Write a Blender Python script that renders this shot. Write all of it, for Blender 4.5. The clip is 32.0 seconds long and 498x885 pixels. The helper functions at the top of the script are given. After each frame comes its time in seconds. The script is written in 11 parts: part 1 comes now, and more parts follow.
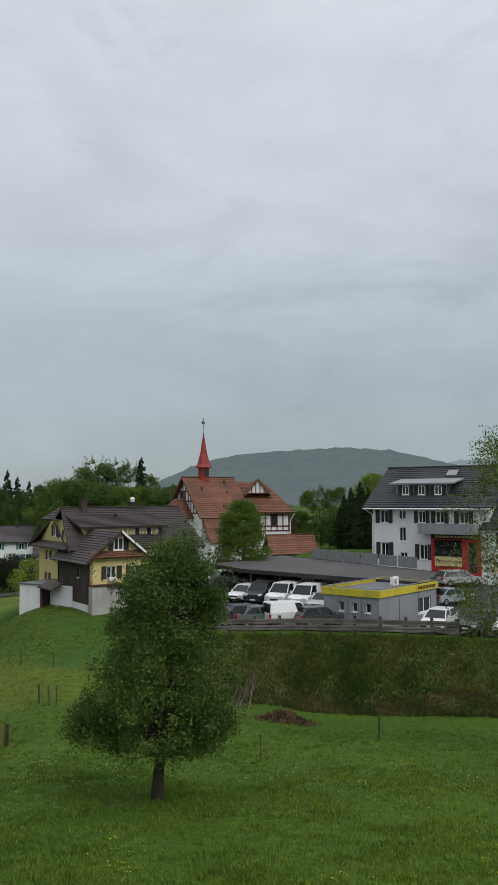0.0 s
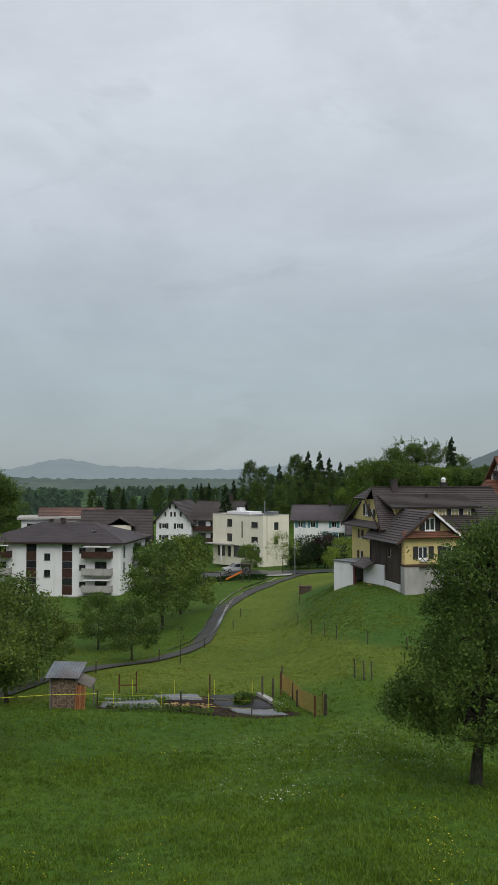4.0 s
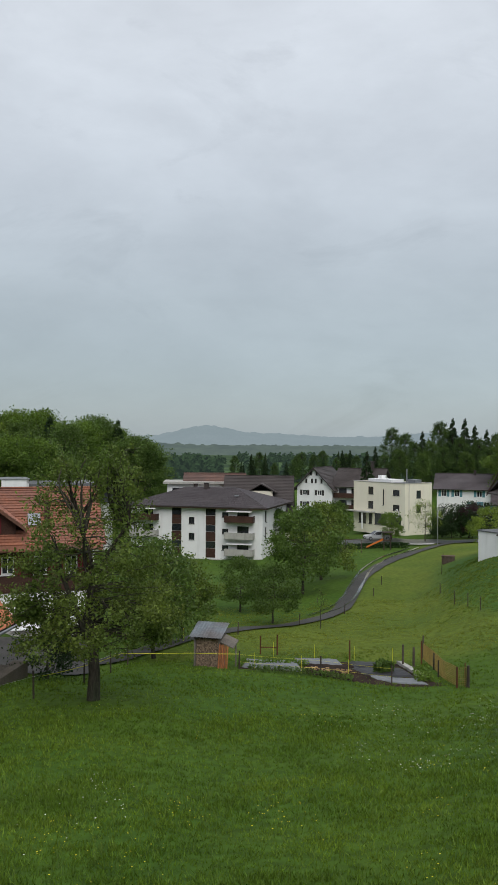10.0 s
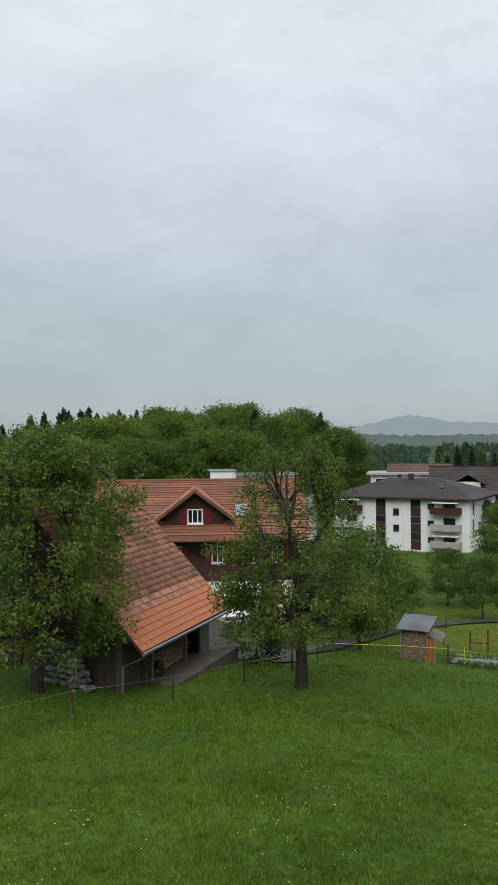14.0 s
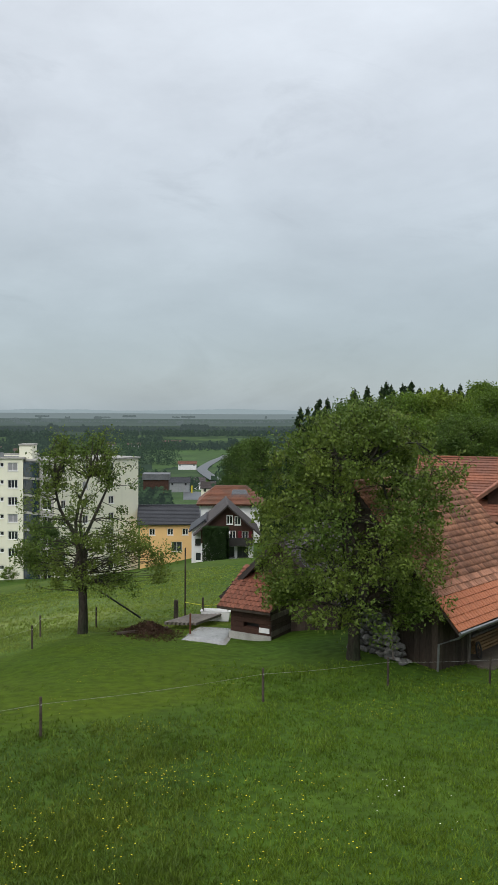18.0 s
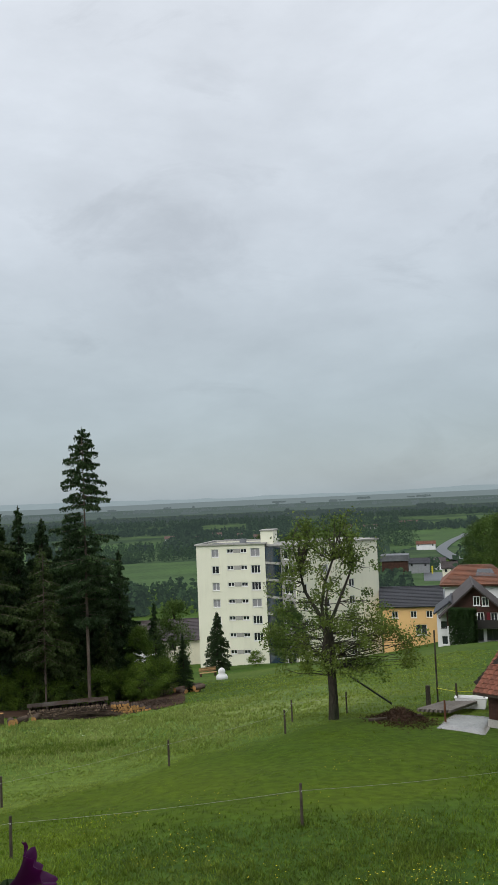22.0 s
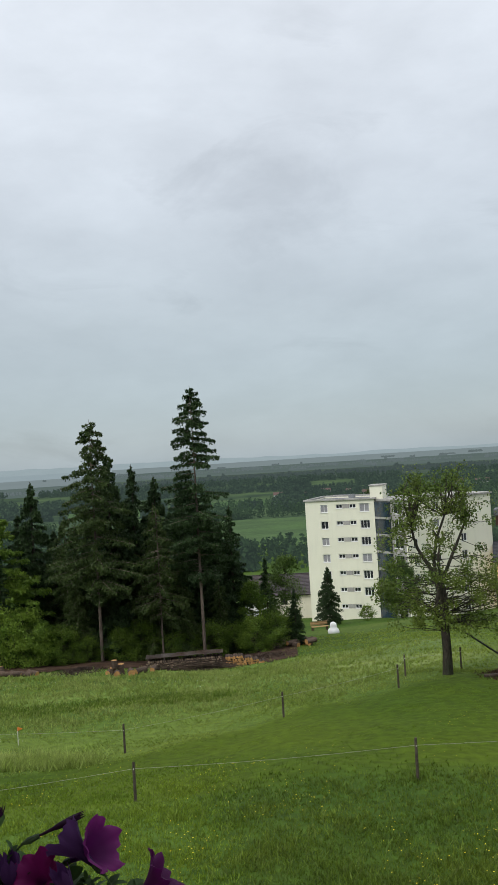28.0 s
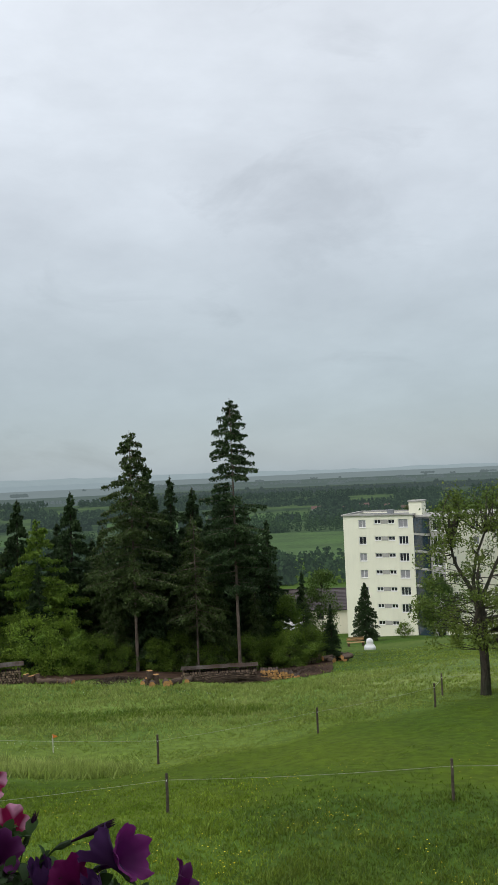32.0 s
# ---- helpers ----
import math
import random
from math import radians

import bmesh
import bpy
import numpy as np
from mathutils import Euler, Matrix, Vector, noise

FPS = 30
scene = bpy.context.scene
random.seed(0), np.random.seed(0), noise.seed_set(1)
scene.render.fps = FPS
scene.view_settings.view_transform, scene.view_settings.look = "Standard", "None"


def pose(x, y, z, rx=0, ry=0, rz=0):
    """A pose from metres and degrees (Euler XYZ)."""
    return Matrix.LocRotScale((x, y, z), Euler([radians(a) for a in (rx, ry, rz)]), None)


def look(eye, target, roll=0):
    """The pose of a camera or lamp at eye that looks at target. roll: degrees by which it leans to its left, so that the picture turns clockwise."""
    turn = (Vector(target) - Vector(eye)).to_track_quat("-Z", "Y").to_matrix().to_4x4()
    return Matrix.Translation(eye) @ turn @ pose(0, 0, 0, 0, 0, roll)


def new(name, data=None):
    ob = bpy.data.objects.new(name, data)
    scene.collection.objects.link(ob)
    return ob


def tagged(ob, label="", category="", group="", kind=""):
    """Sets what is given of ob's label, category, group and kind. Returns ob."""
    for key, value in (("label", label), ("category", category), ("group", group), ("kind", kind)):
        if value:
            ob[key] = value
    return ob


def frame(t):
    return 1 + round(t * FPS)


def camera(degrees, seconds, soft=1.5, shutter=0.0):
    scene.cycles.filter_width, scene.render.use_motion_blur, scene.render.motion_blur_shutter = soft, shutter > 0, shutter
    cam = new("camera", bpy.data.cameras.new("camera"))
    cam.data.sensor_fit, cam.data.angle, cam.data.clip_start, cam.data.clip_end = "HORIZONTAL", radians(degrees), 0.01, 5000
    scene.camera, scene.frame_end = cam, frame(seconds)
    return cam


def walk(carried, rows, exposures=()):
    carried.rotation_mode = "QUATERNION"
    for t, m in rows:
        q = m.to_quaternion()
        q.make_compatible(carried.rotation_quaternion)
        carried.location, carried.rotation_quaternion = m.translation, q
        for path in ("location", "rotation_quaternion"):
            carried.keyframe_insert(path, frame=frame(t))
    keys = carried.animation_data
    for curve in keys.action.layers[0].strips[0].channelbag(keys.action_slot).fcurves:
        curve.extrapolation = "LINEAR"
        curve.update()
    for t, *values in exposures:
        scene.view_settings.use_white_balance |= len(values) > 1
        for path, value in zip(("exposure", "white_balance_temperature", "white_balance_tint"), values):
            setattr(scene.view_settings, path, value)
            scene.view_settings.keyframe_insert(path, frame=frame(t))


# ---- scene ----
cam = camera(32.60, 32.0)
# seconds, eye x y z, yaw, pitch, roll
ROWS = [
    (0.0, 0.193, 0.089, 0.055, 0.15, 3.56, 0.30),
    (0.5, 0.170, 0.099, 0.059, 2.46, 3.76, 0.20),
    (1.0, 0.198, 0.087, 0.065, 4.13, 4.08, 0.48),
    (1.5, 0.163, 0.069, 0.059, 6.36, 4.47, 0.45),
    (2.0, 0.154, 0.081, 0.056, 8.85, 4.43, 0.27),
    (2.5, 0.119, 0.102, 0.041, 11.56, 3.65, 0.29),
    (3.0, 0.095, 0.126, 0.034, 14.91, 2.80, 0.48),
    (3.5, 0.053, 0.138, 0.021, 18.88, 2.29, 0.62),
    (5.5, 0.092, 0.166, 0.036, 23.12, 2.76, -0.76),
    (6.0, 0.082, 0.157, 0.026, 25.17, 2.09, -0.28),
    (6.5, 0.085, 0.175, 0.029, 25.77, 1.37, 0.41),
    (7.0, 0.101, 0.164, 0.038, 26.51, 1.05, 0.39),
    (7.5, 0.086, 0.179, 0.035, 27.26, 0.93, 0.23),
    (8.0, 0.071, 0.175, 0.027, 27.88, 0.70, 0.22),
    (8.5, 0.080, 0.173, 0.036, 28.68, 0.54, 0.05),
    (9.0, 0.071, 0.176, 0.023, 29.29, 0.26, -0.18),
    (9.5, 0.055, 0.164, 0.024, 29.93, 0.12, -0.36),
    (10.0, 0.060, 0.179, 0.014, 30.17, 0.07, -0.36),
    (10.5, 0.044, 0.177, 0.004, 30.21, 0.06, -0.25),
    (11.0, 0.063, 0.181, -0.018, 30.55, 0.04, -0.12),
    (11.5, 0.048, 0.189, 0.011, 31.01, 0.11, -0.16),
    (12.0, 0.054, 0.190, 0.011, 31.56, 0.17, -0.16),
    (12.5, 0.049, 0.204, 0.015, 33.07, 0.18, -0.11),
    (13.0, 0.071, 0.205, 0.005, 36.40, -0.04, 0.11),
    (13.5, 0.045, 0.204, -0.012, 40.09, -0.45, 0.30),
    (14.0, 0.013, 0.197, -0.016, 43.73, -0.48, 0.59),
    (14.5, -0.007, 0.218, -0.011, 47.71, -0.81, 0.91),
    (15.0, -0.013, 0.217, -0.043, 52.23, -1.08, 0.80),
    (15.5, -0.017, 0.248, -0.028, 55.27, -1.33, 0.36),
    (17.5, -0.070, 0.273, -0.009, 62.04, -2.28, -0.77),
    (18.0, -0.062, 0.282, -0.018, 65.14, -2.14, -0.37),
    (18.5, -0.098, 0.270, -0.023, 68.72, -1.71, 0.15),
    (19.0, -0.127, 0.267, -0.032, 72.19, -1.40, 0.65),
    (19.5, -0.123, 0.244, -0.028, 76.11, -1.26, 0.81),
    (20.0, -0.119, 0.203, -0.013, 81.78, -1.52, 1.11),
    (20.5, -0.101, 0.161, -0.011, 86.60, -1.37, 2.13),
    (21.0, -0.073, 0.128, 0.009, 84.60, 1.87, 2.76),
    (21.5, -0.081, 0.080, 0.001, 78.23, 3.96, 2.73),
    (22.0, -0.105, -0.011, -0.048, 80.77, 3.63, 2.53),
    (22.5, -0.146, -0.106, -0.022, 87.14, 6.25, -0.26),
    (23.0, -0.173, -0.095, -0.014, 90.83, 4.37, -1.10),
    (23.5, -0.171, -0.094, -0.015, 93.78, 1.65, 0.44),
    (24.0, -0.177, -0.095, -0.018, 95.45, 0.41, 0.96),
    (24.5, -0.177, -0.098, -0.017, 97.55, 1.29, 1.70),
    (26.5, -0.195, -0.075, -0.015, 96.64, 1.64, 3.04),
    (27.0, -0.197, -0.056, -0.018, 94.21, 1.58, 3.19),
    (27.5, -0.194, -0.042, -0.018, 91.40, 1.33, 3.30),
    (28.0, -0.201, -0.021, -0.020, 88.01, 1.05, 3.53),
    (28.5, -0.190, -0.007, -0.017, 85.67, 1.01, 3.62),
    (29.0, -0.195, -0.005, -0.024, 84.73, 1.09, 3.37),
    (29.5, -0.178, -0.007, -0.017, 86.13, 1.82, 3.23),
    (30.0, -0.187, -0.015, -0.020, 89.45, 2.46, 3.34),
    (30.5, -0.183, -0.017, -0.016, 92.18, 2.55, 3.15),
    (31.0, -0.177, -0.020, -0.013, 92.94, 2.54, 2.66),
    (31.5, -0.179, -0.020, -0.015, 92.10, 2.36, 2.59),
    (32.0, -0.188, -0.017, -0.017, 90.60, 2.05, 2.47),
]
EXPOSURES = [(0.0, -0.18), (3.5, -0.20), (7.0, -0.11), (9.0, -0.09), (11.0, -0.08), (14.0, 0.05), (18.5, 0.08), (20.0, 0.0), (21.0, 0.08), (22.2, -0.02), (23.0, -0.08), (24.2, 0.24), (27.0, 0.14), (32.0, 0.08)]
walk(cam, [(t, pose(x, y, z, 90 + pitch, roll, yaw)) for t, x, y, z, yaw, pitch, roll in ROWS], EXPOSURES)

# ---------------------------------------------------------------- sky and sun
world = bpy.data.worlds.new("overcast_sky")
scene.world = world
world.use_nodes = True
wn, wl = world.node_tree.nodes, world.node_tree.links
wn.clear()


def wnode(kind, **props):
    nd = wn.new(kind)
    for key, value in props.items():
        nd.inputs[key].default_value = value
    return nd


w_out, w_bg = wn.new("ShaderNodeOutputWorld"), wn.new("ShaderNodeBackground")
w_sky = wn.new("ShaderNodeTexSky")
w_sky.sky_type, w_sky.sun_disc = "NISHITA", False
w_sky.sun_elevation, w_sky.sun_rotation = radians(48), radians(150)
w_co = wn.new("ShaderNodeTexCoord")
w_map = wn.new("ShaderNodeMapping")
w_map.inputs["Scale"].default_value = (1.0, 1.0, 2.4)
w_n1 = wnode("ShaderNodeTexNoise", Scale=2.6, Detail=7.0, Roughness=0.55, Distortion=0.5)
w_n2 = wnode("ShaderNodeTexNoise", Scale=7.0, Detail=5.0, Roughness=0.6)
w_sep = wn.new("ShaderNodeSeparateXYZ")
w_height = wn.new("ShaderNodeValToRGB")     # cloud base brightness by height above the horizon
ramp = w_height.color_ramp
ramp.elements[0].position, ramp.elements[0].color = 0.0, (0.31, 0.37, 0.41, 1)
ramp.elements[1].position, ramp.elements[1].color = 1.0, (1.24, 1.28, 1.33, 1)
for at, col in ((0.06, (0.335, 0.392, 0.428, 1)), (0.16, (0.425, 0.475, 0.505, 1)), (0.30, (0.585, 0.63, 0.675, 1)), (0.5, (0.72, 0.76, 0.81, 1))):
    el = ramp.elements.new(at)
    el.color = col
w_c1 = wn.new("ShaderNodeMapRange")
w_c1.inputs["From Min"].default_value, w_c1.inputs["From Max"].default_value = 0.3, 0.7
w_c1.inputs["To Min"].default_value, w_c1.inputs["To Max"].default_value = 0.9, 1.09
w_c2 = wn.new("ShaderNodeMapRange")
w_c2.inputs["From Min"].default_value, w_c2.inputs["From Max"].default_value = 0.3, 0.7
w_c2.inputs["To Min"].default_value, w_c2.inputs["To Max"].default_value = 0.95, 1.05
w_m1, w_m2, w_mix = wn.new("ShaderNodeMath"), wn.new("ShaderNodeVectorMath"), wn.new("ShaderNodeMix")
w_m1.operation, w_m2.operation = "MULTIPLY", "SCALE"
w_mix.data_type = "RGBA"
w_mix.inputs["Factor"].default_value = 0.02
wl.new(w_co.outputs["Generated"], w_map.inputs["Vector"])
wl.new(w_map.outputs["Vector"], w_n1.inputs["Vector"])
wl.new(w_map.outputs["Vector"], w_n2.inputs["Vector"])
wl.new(w_co.outputs["Generated"], w_sep.inputs["Vector"])
wl.new(w_sep.outputs["Z"], w_height.inputs["Fac"])
wl.new(w_n1.outputs["Fac"], w_c1.inputs["Value"])
wl.new(w_n2.outputs["Fac"], w_c2.inputs["Value"])
wl.new(w_c1.outputs["Result"], w_m1.inputs[0])
w_map3 = wn.new("ShaderNodeMapping")
w_map3.inputs["Scale"].default_value = (1.0, 1.0, 2.3)
w_n3 = wnode("ShaderNodeTexNoise", Scale=4.2, Detail=6.0, Roughness=0.62, Distortion=0.8)
w_c3 = wn.new("ShaderNodeMapRange")     # darker torn wisps under the cloud base
w_c3.inputs["From Min"].default_value, w_c3.inputs["From Max"].default_value = 0.56, 0.72
w_c3.inputs["To Min"].default_value, w_c3.inputs["To Max"].default_value = 1.0, 0.885
w_m3 = wn.new("ShaderNodeMath")
w_m3.operation = "MULTIPLY"
wl.new(w_co.outputs["Generated"], w_map3.inputs["Vector"])
wl.new(w_map3.outputs["Vector"], w_n3.inputs["Vector"])
wl.new(w_n3.outputs["Fac"], w_c3.inputs["Value"])
wl.new(w_c2.outputs["Result"], w_m3.inputs[0])
wl.new(w_c3.outputs["Result"], w_m3.inputs[1])
wl.new(w_m3.outputs["Value"], w_m1.inputs[1])
wl.new(w_height.outputs["Color"], w_m2.inputs[0])
wl.new(w_m1.outputs["Value"], w_m2.inputs["Scale"])
wl.new(w_m2.outputs["Vector"], w_mix.inputs["A"])
wl.new(w_sky.outputs["Color"], w_mix.inputs["B"])
wl.new(w_mix.outputs["Result"], w_bg.inputs["Color"])
w_bg.inputs["Strength"].default_value = 1.0
wl.new(w_bg.outputs["Background"], w_out.inputs["Surface"])

sun_data = bpy.data.lights.new("sun", "SUN")
sun_data.energy, sun_data.angle, sun_data.color = 1.7, radians(40), (1.0, 0.97, 0.93)
sun = new("sun", sun_data)
sun.matrix_world = look((0, 0, 60), (-25, 30, 20))

# ---------------------------------------------------------------- materials


def mat(name, color, rough=0.8, metal=0.0, vary=0.25, scale=1.0, grain=12.0, bump=0.15, tint=None, per_object=0.0, per_island=0.0,
        spec=0.3, stretch=(1, 1, 1), subsurf=0.0, stain=0.0):
    """A surface with variation at two scales: broad patches and fine grain, with bump."""
    m = bpy.data.materials.new(name)
    m.use_nodes = True
    n, l = m.node_tree.nodes, m.node_tree.links
    b = n["Principled BSDF"]
    b.inputs["Roughness"].default_value, b.inputs["Metallic"].default_value = rough, metal
    b.inputs["Specular IOR Level"].default_value = spec
    co, mp = n.new("ShaderNodeTexCoord"), n.new("ShaderNodeMapping")
    mp.inputs["Scale"].default_value = stretch
    l.new(co.outputs["Object"], mp.inputs["Vector"])
    big, fine = n.new("ShaderNodeTexNoise"), n.new("ShaderNodeTexNoise")
    big.inputs["Scale"].default_value, big.inputs["Detail"].default_value = scale, 4
    fine.inputs["Scale"].default_value, fine.inputs["Detail"].default_value = grain, 5
    l.new(mp.outputs["Vector"], big.inputs["Vector"])
    l.new(mp.outputs["Vector"], fine.inputs["Vector"])
    mix, mix2 = n.new("ShaderNodeMix"), n.new("ShaderNodeMix")
    for k in (mix, mix2):
        k.data_type = "RGBA"
    c = Vector(color)
    other = Vector(tint) if tint else c * (1 - vary)
    mix.inputs["A"].default_value, mix.inputs["B"].default_value = (*c, 1), (*other, 1)
    rng = n.new("ShaderNodeMapRange")
    rng.inputs["From Min"].default_value, rng.inputs["From Max"].default_value = 0.35, 0.65
    l.new(big.outputs["Fac"], rng.inputs["Value"])
    l.new(rng.outputs["Result"], mix.inputs["Factor"])
    fr = n.new("ShaderNodeMapRange")
    fr.inputs["From Min"].default_value, fr.inputs["From Max"].default_value = 0.3, 0.7
    fr.inputs["To Min"].default_value, fr.inputs["To Max"].default_value = 1 - vary * 0.8, 1 + vary * 0.5
    l.new(fine.outputs["Fac"], fr.inputs["Value"])
    scl = n.new("ShaderNodeVectorMath")
    scl.operation = "SCALE"
    l.new(mix.outputs["Result"], scl.inputs[0])
    last = fr.outputs["Result"]
    for amount, node, out in ((per_object, "ShaderNodeObjectInfo", "Random"), (per_island, "ShaderNodeNewGeometry", "Random Per Island")):
        if amount:
            src, r2, mu = n.new(node), n.new("ShaderNodeMapRange"), n.new("ShaderNodeMath")
            r2.inputs["To Min"].default_value, r2.inputs["To Max"].default_value = 1 - amount, 1 + amount
            mu.operation = "MULTIPLY"
            l.new(src.outputs[out], r2.inputs["Value"])
            l.new(r2.outputs["Result"], mu.inputs[0])
            l.new(last, mu.inputs[1])
            last = mu.outputs["Value"]
    l.new(last, scl.inputs["Scale"])
    l.new(scl.outputs["Vector"], b.inputs["Base Color"])
    if stain:
        st, sr, sm = n.new("ShaderNodeTexNoise"), n.new("ShaderNodeMapRange"), n.new("ShaderNodeMix")
        st.inputs["Scale"].default_value, st.inputs["Detail"].default_value = 0.6, 6
        smap = n.new("ShaderNodeMapping")
        smap.inputs["Scale"].default_value = (2.5, 2.5, 0.35)
        l.new(co.outputs["Object"], smap.inputs["Vector"])
        l.new(smap.outputs["Vector"], st.inputs["Vector"])
        sr.inputs["From Min"].default_value, sr.inputs["From Max"].default_value = 0.52, 0.75
        sr.inputs["To Max"].default_value = stain
        l.new(st.outputs["Fac"], sr.inputs["Value"])
        sm.data_type = "RGBA"
        l.new(sr.outputs["Result"], sm.inputs["Factor"])
        l.new(scl.outputs["Vector"], sm.inputs["A"])
        sm.inputs["B"].default_value = (0.12, 0.115, 0.10, 1)
        l.new(sm.outputs["Result"], b.inputs["Base Color"])
    if bump:
        bp = n.new("ShaderNodeBump")
        bp.inputs["Strength"].default_value = bump
        bp.inputs["Distance"].default_value = 0.05
        l.new(fine.outputs["Fac"], bp.inputs["Height"])
        l.new(bp.outputs["Normal"], b.inputs["Normal"])
    return m


def leaf_mat(name, color, tint, vary=0.35, rough=0.55):
    """Foliage: diffuse leaves that let some light through, each of its own shade."""
    m = mat(name, color, rough, 0, vary, 0.35, 3.0, 0.0, tint, 0.12, 0.35, 0.25)
    n, l = m.node_tree.nodes, m.node_tree.links
    b, out = n["Principled BSDF"], n["Material Output"]
    tr, mx = n.new("ShaderNodeBsdfTranslucent"), n.new("ShaderNodeMixShader")
    src = b.inputs["Base Color"].links[0].from_socket
    l.new(src, tr.inputs["Color"])
    mx.inputs["Fac"].default_value = 0.36
    l.new(b.outputs["BSDF"], mx.inputs[1])
    l.new(tr.outputs["BSDF"], mx.inputs[2])
    l.new(mx.outputs["Shader"], out.inputs["Surface"])
    return m


def glass_mat(name, color, rough=0.08):
    m = mat(name, color, rough, 0, 0.3, 0.8, 3.0, 0.0, spec=0.8, per_object=0.4)
    return m


def haze_glow_mat(name, color, tint, haze_glow, scale):
    """Distant country with haze painted in: emission colour stands for the wet air's light."""
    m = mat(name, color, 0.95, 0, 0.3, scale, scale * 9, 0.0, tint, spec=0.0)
    # base colour under an even emission that imitates haze
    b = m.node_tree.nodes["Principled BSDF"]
    b.inputs["Emission Color"].default_value = (*haze_glow, 1)
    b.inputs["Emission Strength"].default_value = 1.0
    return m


M_GRASS = mat("meadow_grass", (0.058, 0.103, 0.011), 0.9, 0, 0.45, 0.12, 2.5, 0.6, (0.040, 0.084, 0.009), spec=0.1)
M_DRYGRASS = mat("bank_grass", (0.055, 0.088, 0.018), 0.9, 0, 0.5, 0.5, 3.0, 0.8, (0.066, 0.048, 0.020), spec=0.1)
M_ASPHALT = mat("wet_asphalt", (0.042, 0.044, 0.048), 0.36, 0, 0.35, 0.3, 20, 0.2, spec=0.5)
M_PATH = mat("path_asphalt", (0.040, 0.037, 0.032), 0.75, 0, 0.45, 0.5, 14, 0.3, spec=0.5)
M_EARTH = mat("bare_earth", (0.075, 0.045, 0.03), 0.95, 0, 0.5, 0.8, 9, 0.7, spec=0.1)
M_BARK = mat("dark_bark", (0.066, 0.054, 0.044), 0.9, 0, 0.5, 2.0, 14, 0.9, (0.035, 0.04, 0.025), spec=0.1, stretch=(1, 1, 0.3))
M_BARKPALE = mat("pale_pine_bark", (0.17, 0.135, 0.11), 0.9, 0, 0.5, 1.0, 10, 0.6, spec=0.1, stretch=(1, 1, 0.3))
M_LEAF_PEAR = leaf_mat("pear_leaf", (0.090, 0.150, 0.026), (0.055, 0.103, 0.019))
M_LEAF_APPLE = leaf_mat("apple_leaf", (0.155, 0.205, 0.036), (0.085, 0.14, 0.024))
M_LEAF_FRESH = leaf_mat("fresh_leaf", (0.12, 0.19, 0.024), (0.075, 0.135, 0.018))
M_LEAF_WOOD = leaf_mat("wood_leaf", (0.098, 0.158, 0.028), (0.06, 0.108, 0.021))
M_LEAF_SHADE = leaf_mat("shaded_wood_leaf", (0.074, 0.128, 0.026), (0.047, 0.087, 0.020))
M_LEAF_LIGHT = leaf_mat("light_leaf", (0.19, 0.26, 0.035), (0.12, 0.18, 0.025))
M_LEAF_LARCH = leaf_mat("larch_leaf", (0.180, 0.275, 0.034), (0.105, 0.190, 0.026))
M_LEAF_OLIVE = leaf_mat("olive_needle", (0.072, 0.108, 0.030), (0.046, 0.076, 0.022))
M_LEAF_PURPLE = leaf_mat("copper_leaf", (0.05, 0.017, 0.022), (0.03, 0.012, 0.016))
M_NEEDLE = leaf_mat("spruce_needle", (0.044, 0.078, 0.026), (0.026, 0.052, 0.019))
M_HEDGE = leaf_mat("hedge_leaf", (0.028, 0.06, 0.014), (0.018, 0.04, 0.011))
M_WHITE = mat("white_render", (0.74, 0.74, 0.74), 0.85, 0, 0.06, 0.5, 30, 0.08, stain=0.12)
M_CREAM = mat("cream_render", (0.76, 0.72, 0.58), 0.85, 0, 0.06, 0.5, 30, 0.08, stain=0.06)
M_PALEYELLOW = mat("pale_yellow_render", (0.80, 0.79, 0.64), 0.85, 0, 0.06, 0.2, 30, 0.06, stain=0.08)
M_YELLOW = mat("yellow_render", (0.62, 0.50, 0.22), 0.85, 0, 0.08, 0.5, 30, 0.1, stain=0.12)
M_ORANGE = mat("orange_render", (0.78, 0.50, 0.22), 0.85, 0, 0.06, 0.5, 30, 0.08)
M_CONCRETE = mat("weathered_concrete", (0.40, 0.39, 0.36), 0.85, 0, 0.2, 0.7, 20, 0.2, stain=0.45)
M_OLDCONCRETE = mat("old_brown_concrete", (0.125, 0.106, 0.084), 0.9, 0, 0.35, 0.9, 14, 0.4, (0.08, 0.066, 0.05), stain=0.4)
M_TILEDARK = mat("dark_brown_tile", (0.060, 0.048, 0.045), 0.6, 0, 0.3, 0.4, 8, 0.3, per_island=0.12)
M_TILEGREY = mat("dark_grey_tile", (0.045, 0.047, 0.055), 0.55, 0, 0.25, 0.4, 8, 0.3, per_island=0.1)
M_TILEPLUM = mat("brown_violet_tile", (0.080, 0.066, 0.070), 0.55, 0, 0.25, 0.4, 8, 0.3, per_island=0.1)
M_TILERED = mat("old_red_tile", (0.30, 0.115, 0.065), 0.7, 0, 0.35, 0.5, 7, 0.4, (0.22, 0.10, 0.07), per_object=0.22, per_island=0.22)
M_TILEBARN = mat("weathered_clay_tile", (0.42, 0.195, 0.115), 0.75, 0, 0.4, 0.5, 8, 0.4, (0.30, 0.15, 0.10), per_object=0.34, per_island=0.34)
M_TILENEW = mat("new_orange_tile", (0.46, 0.16, 0.075), 0.6, 0, 0.15, 0.5, 8, 0.15, per_object=0.06, per_island=0.06)
M_TILERUST = mat("red_brown_tile", (0.185, 0.074, 0.043), 0.7, 0, 0.35, 0.5, 5, 0.3, (0.115, 0.058, 0.038), per_island=0.16)
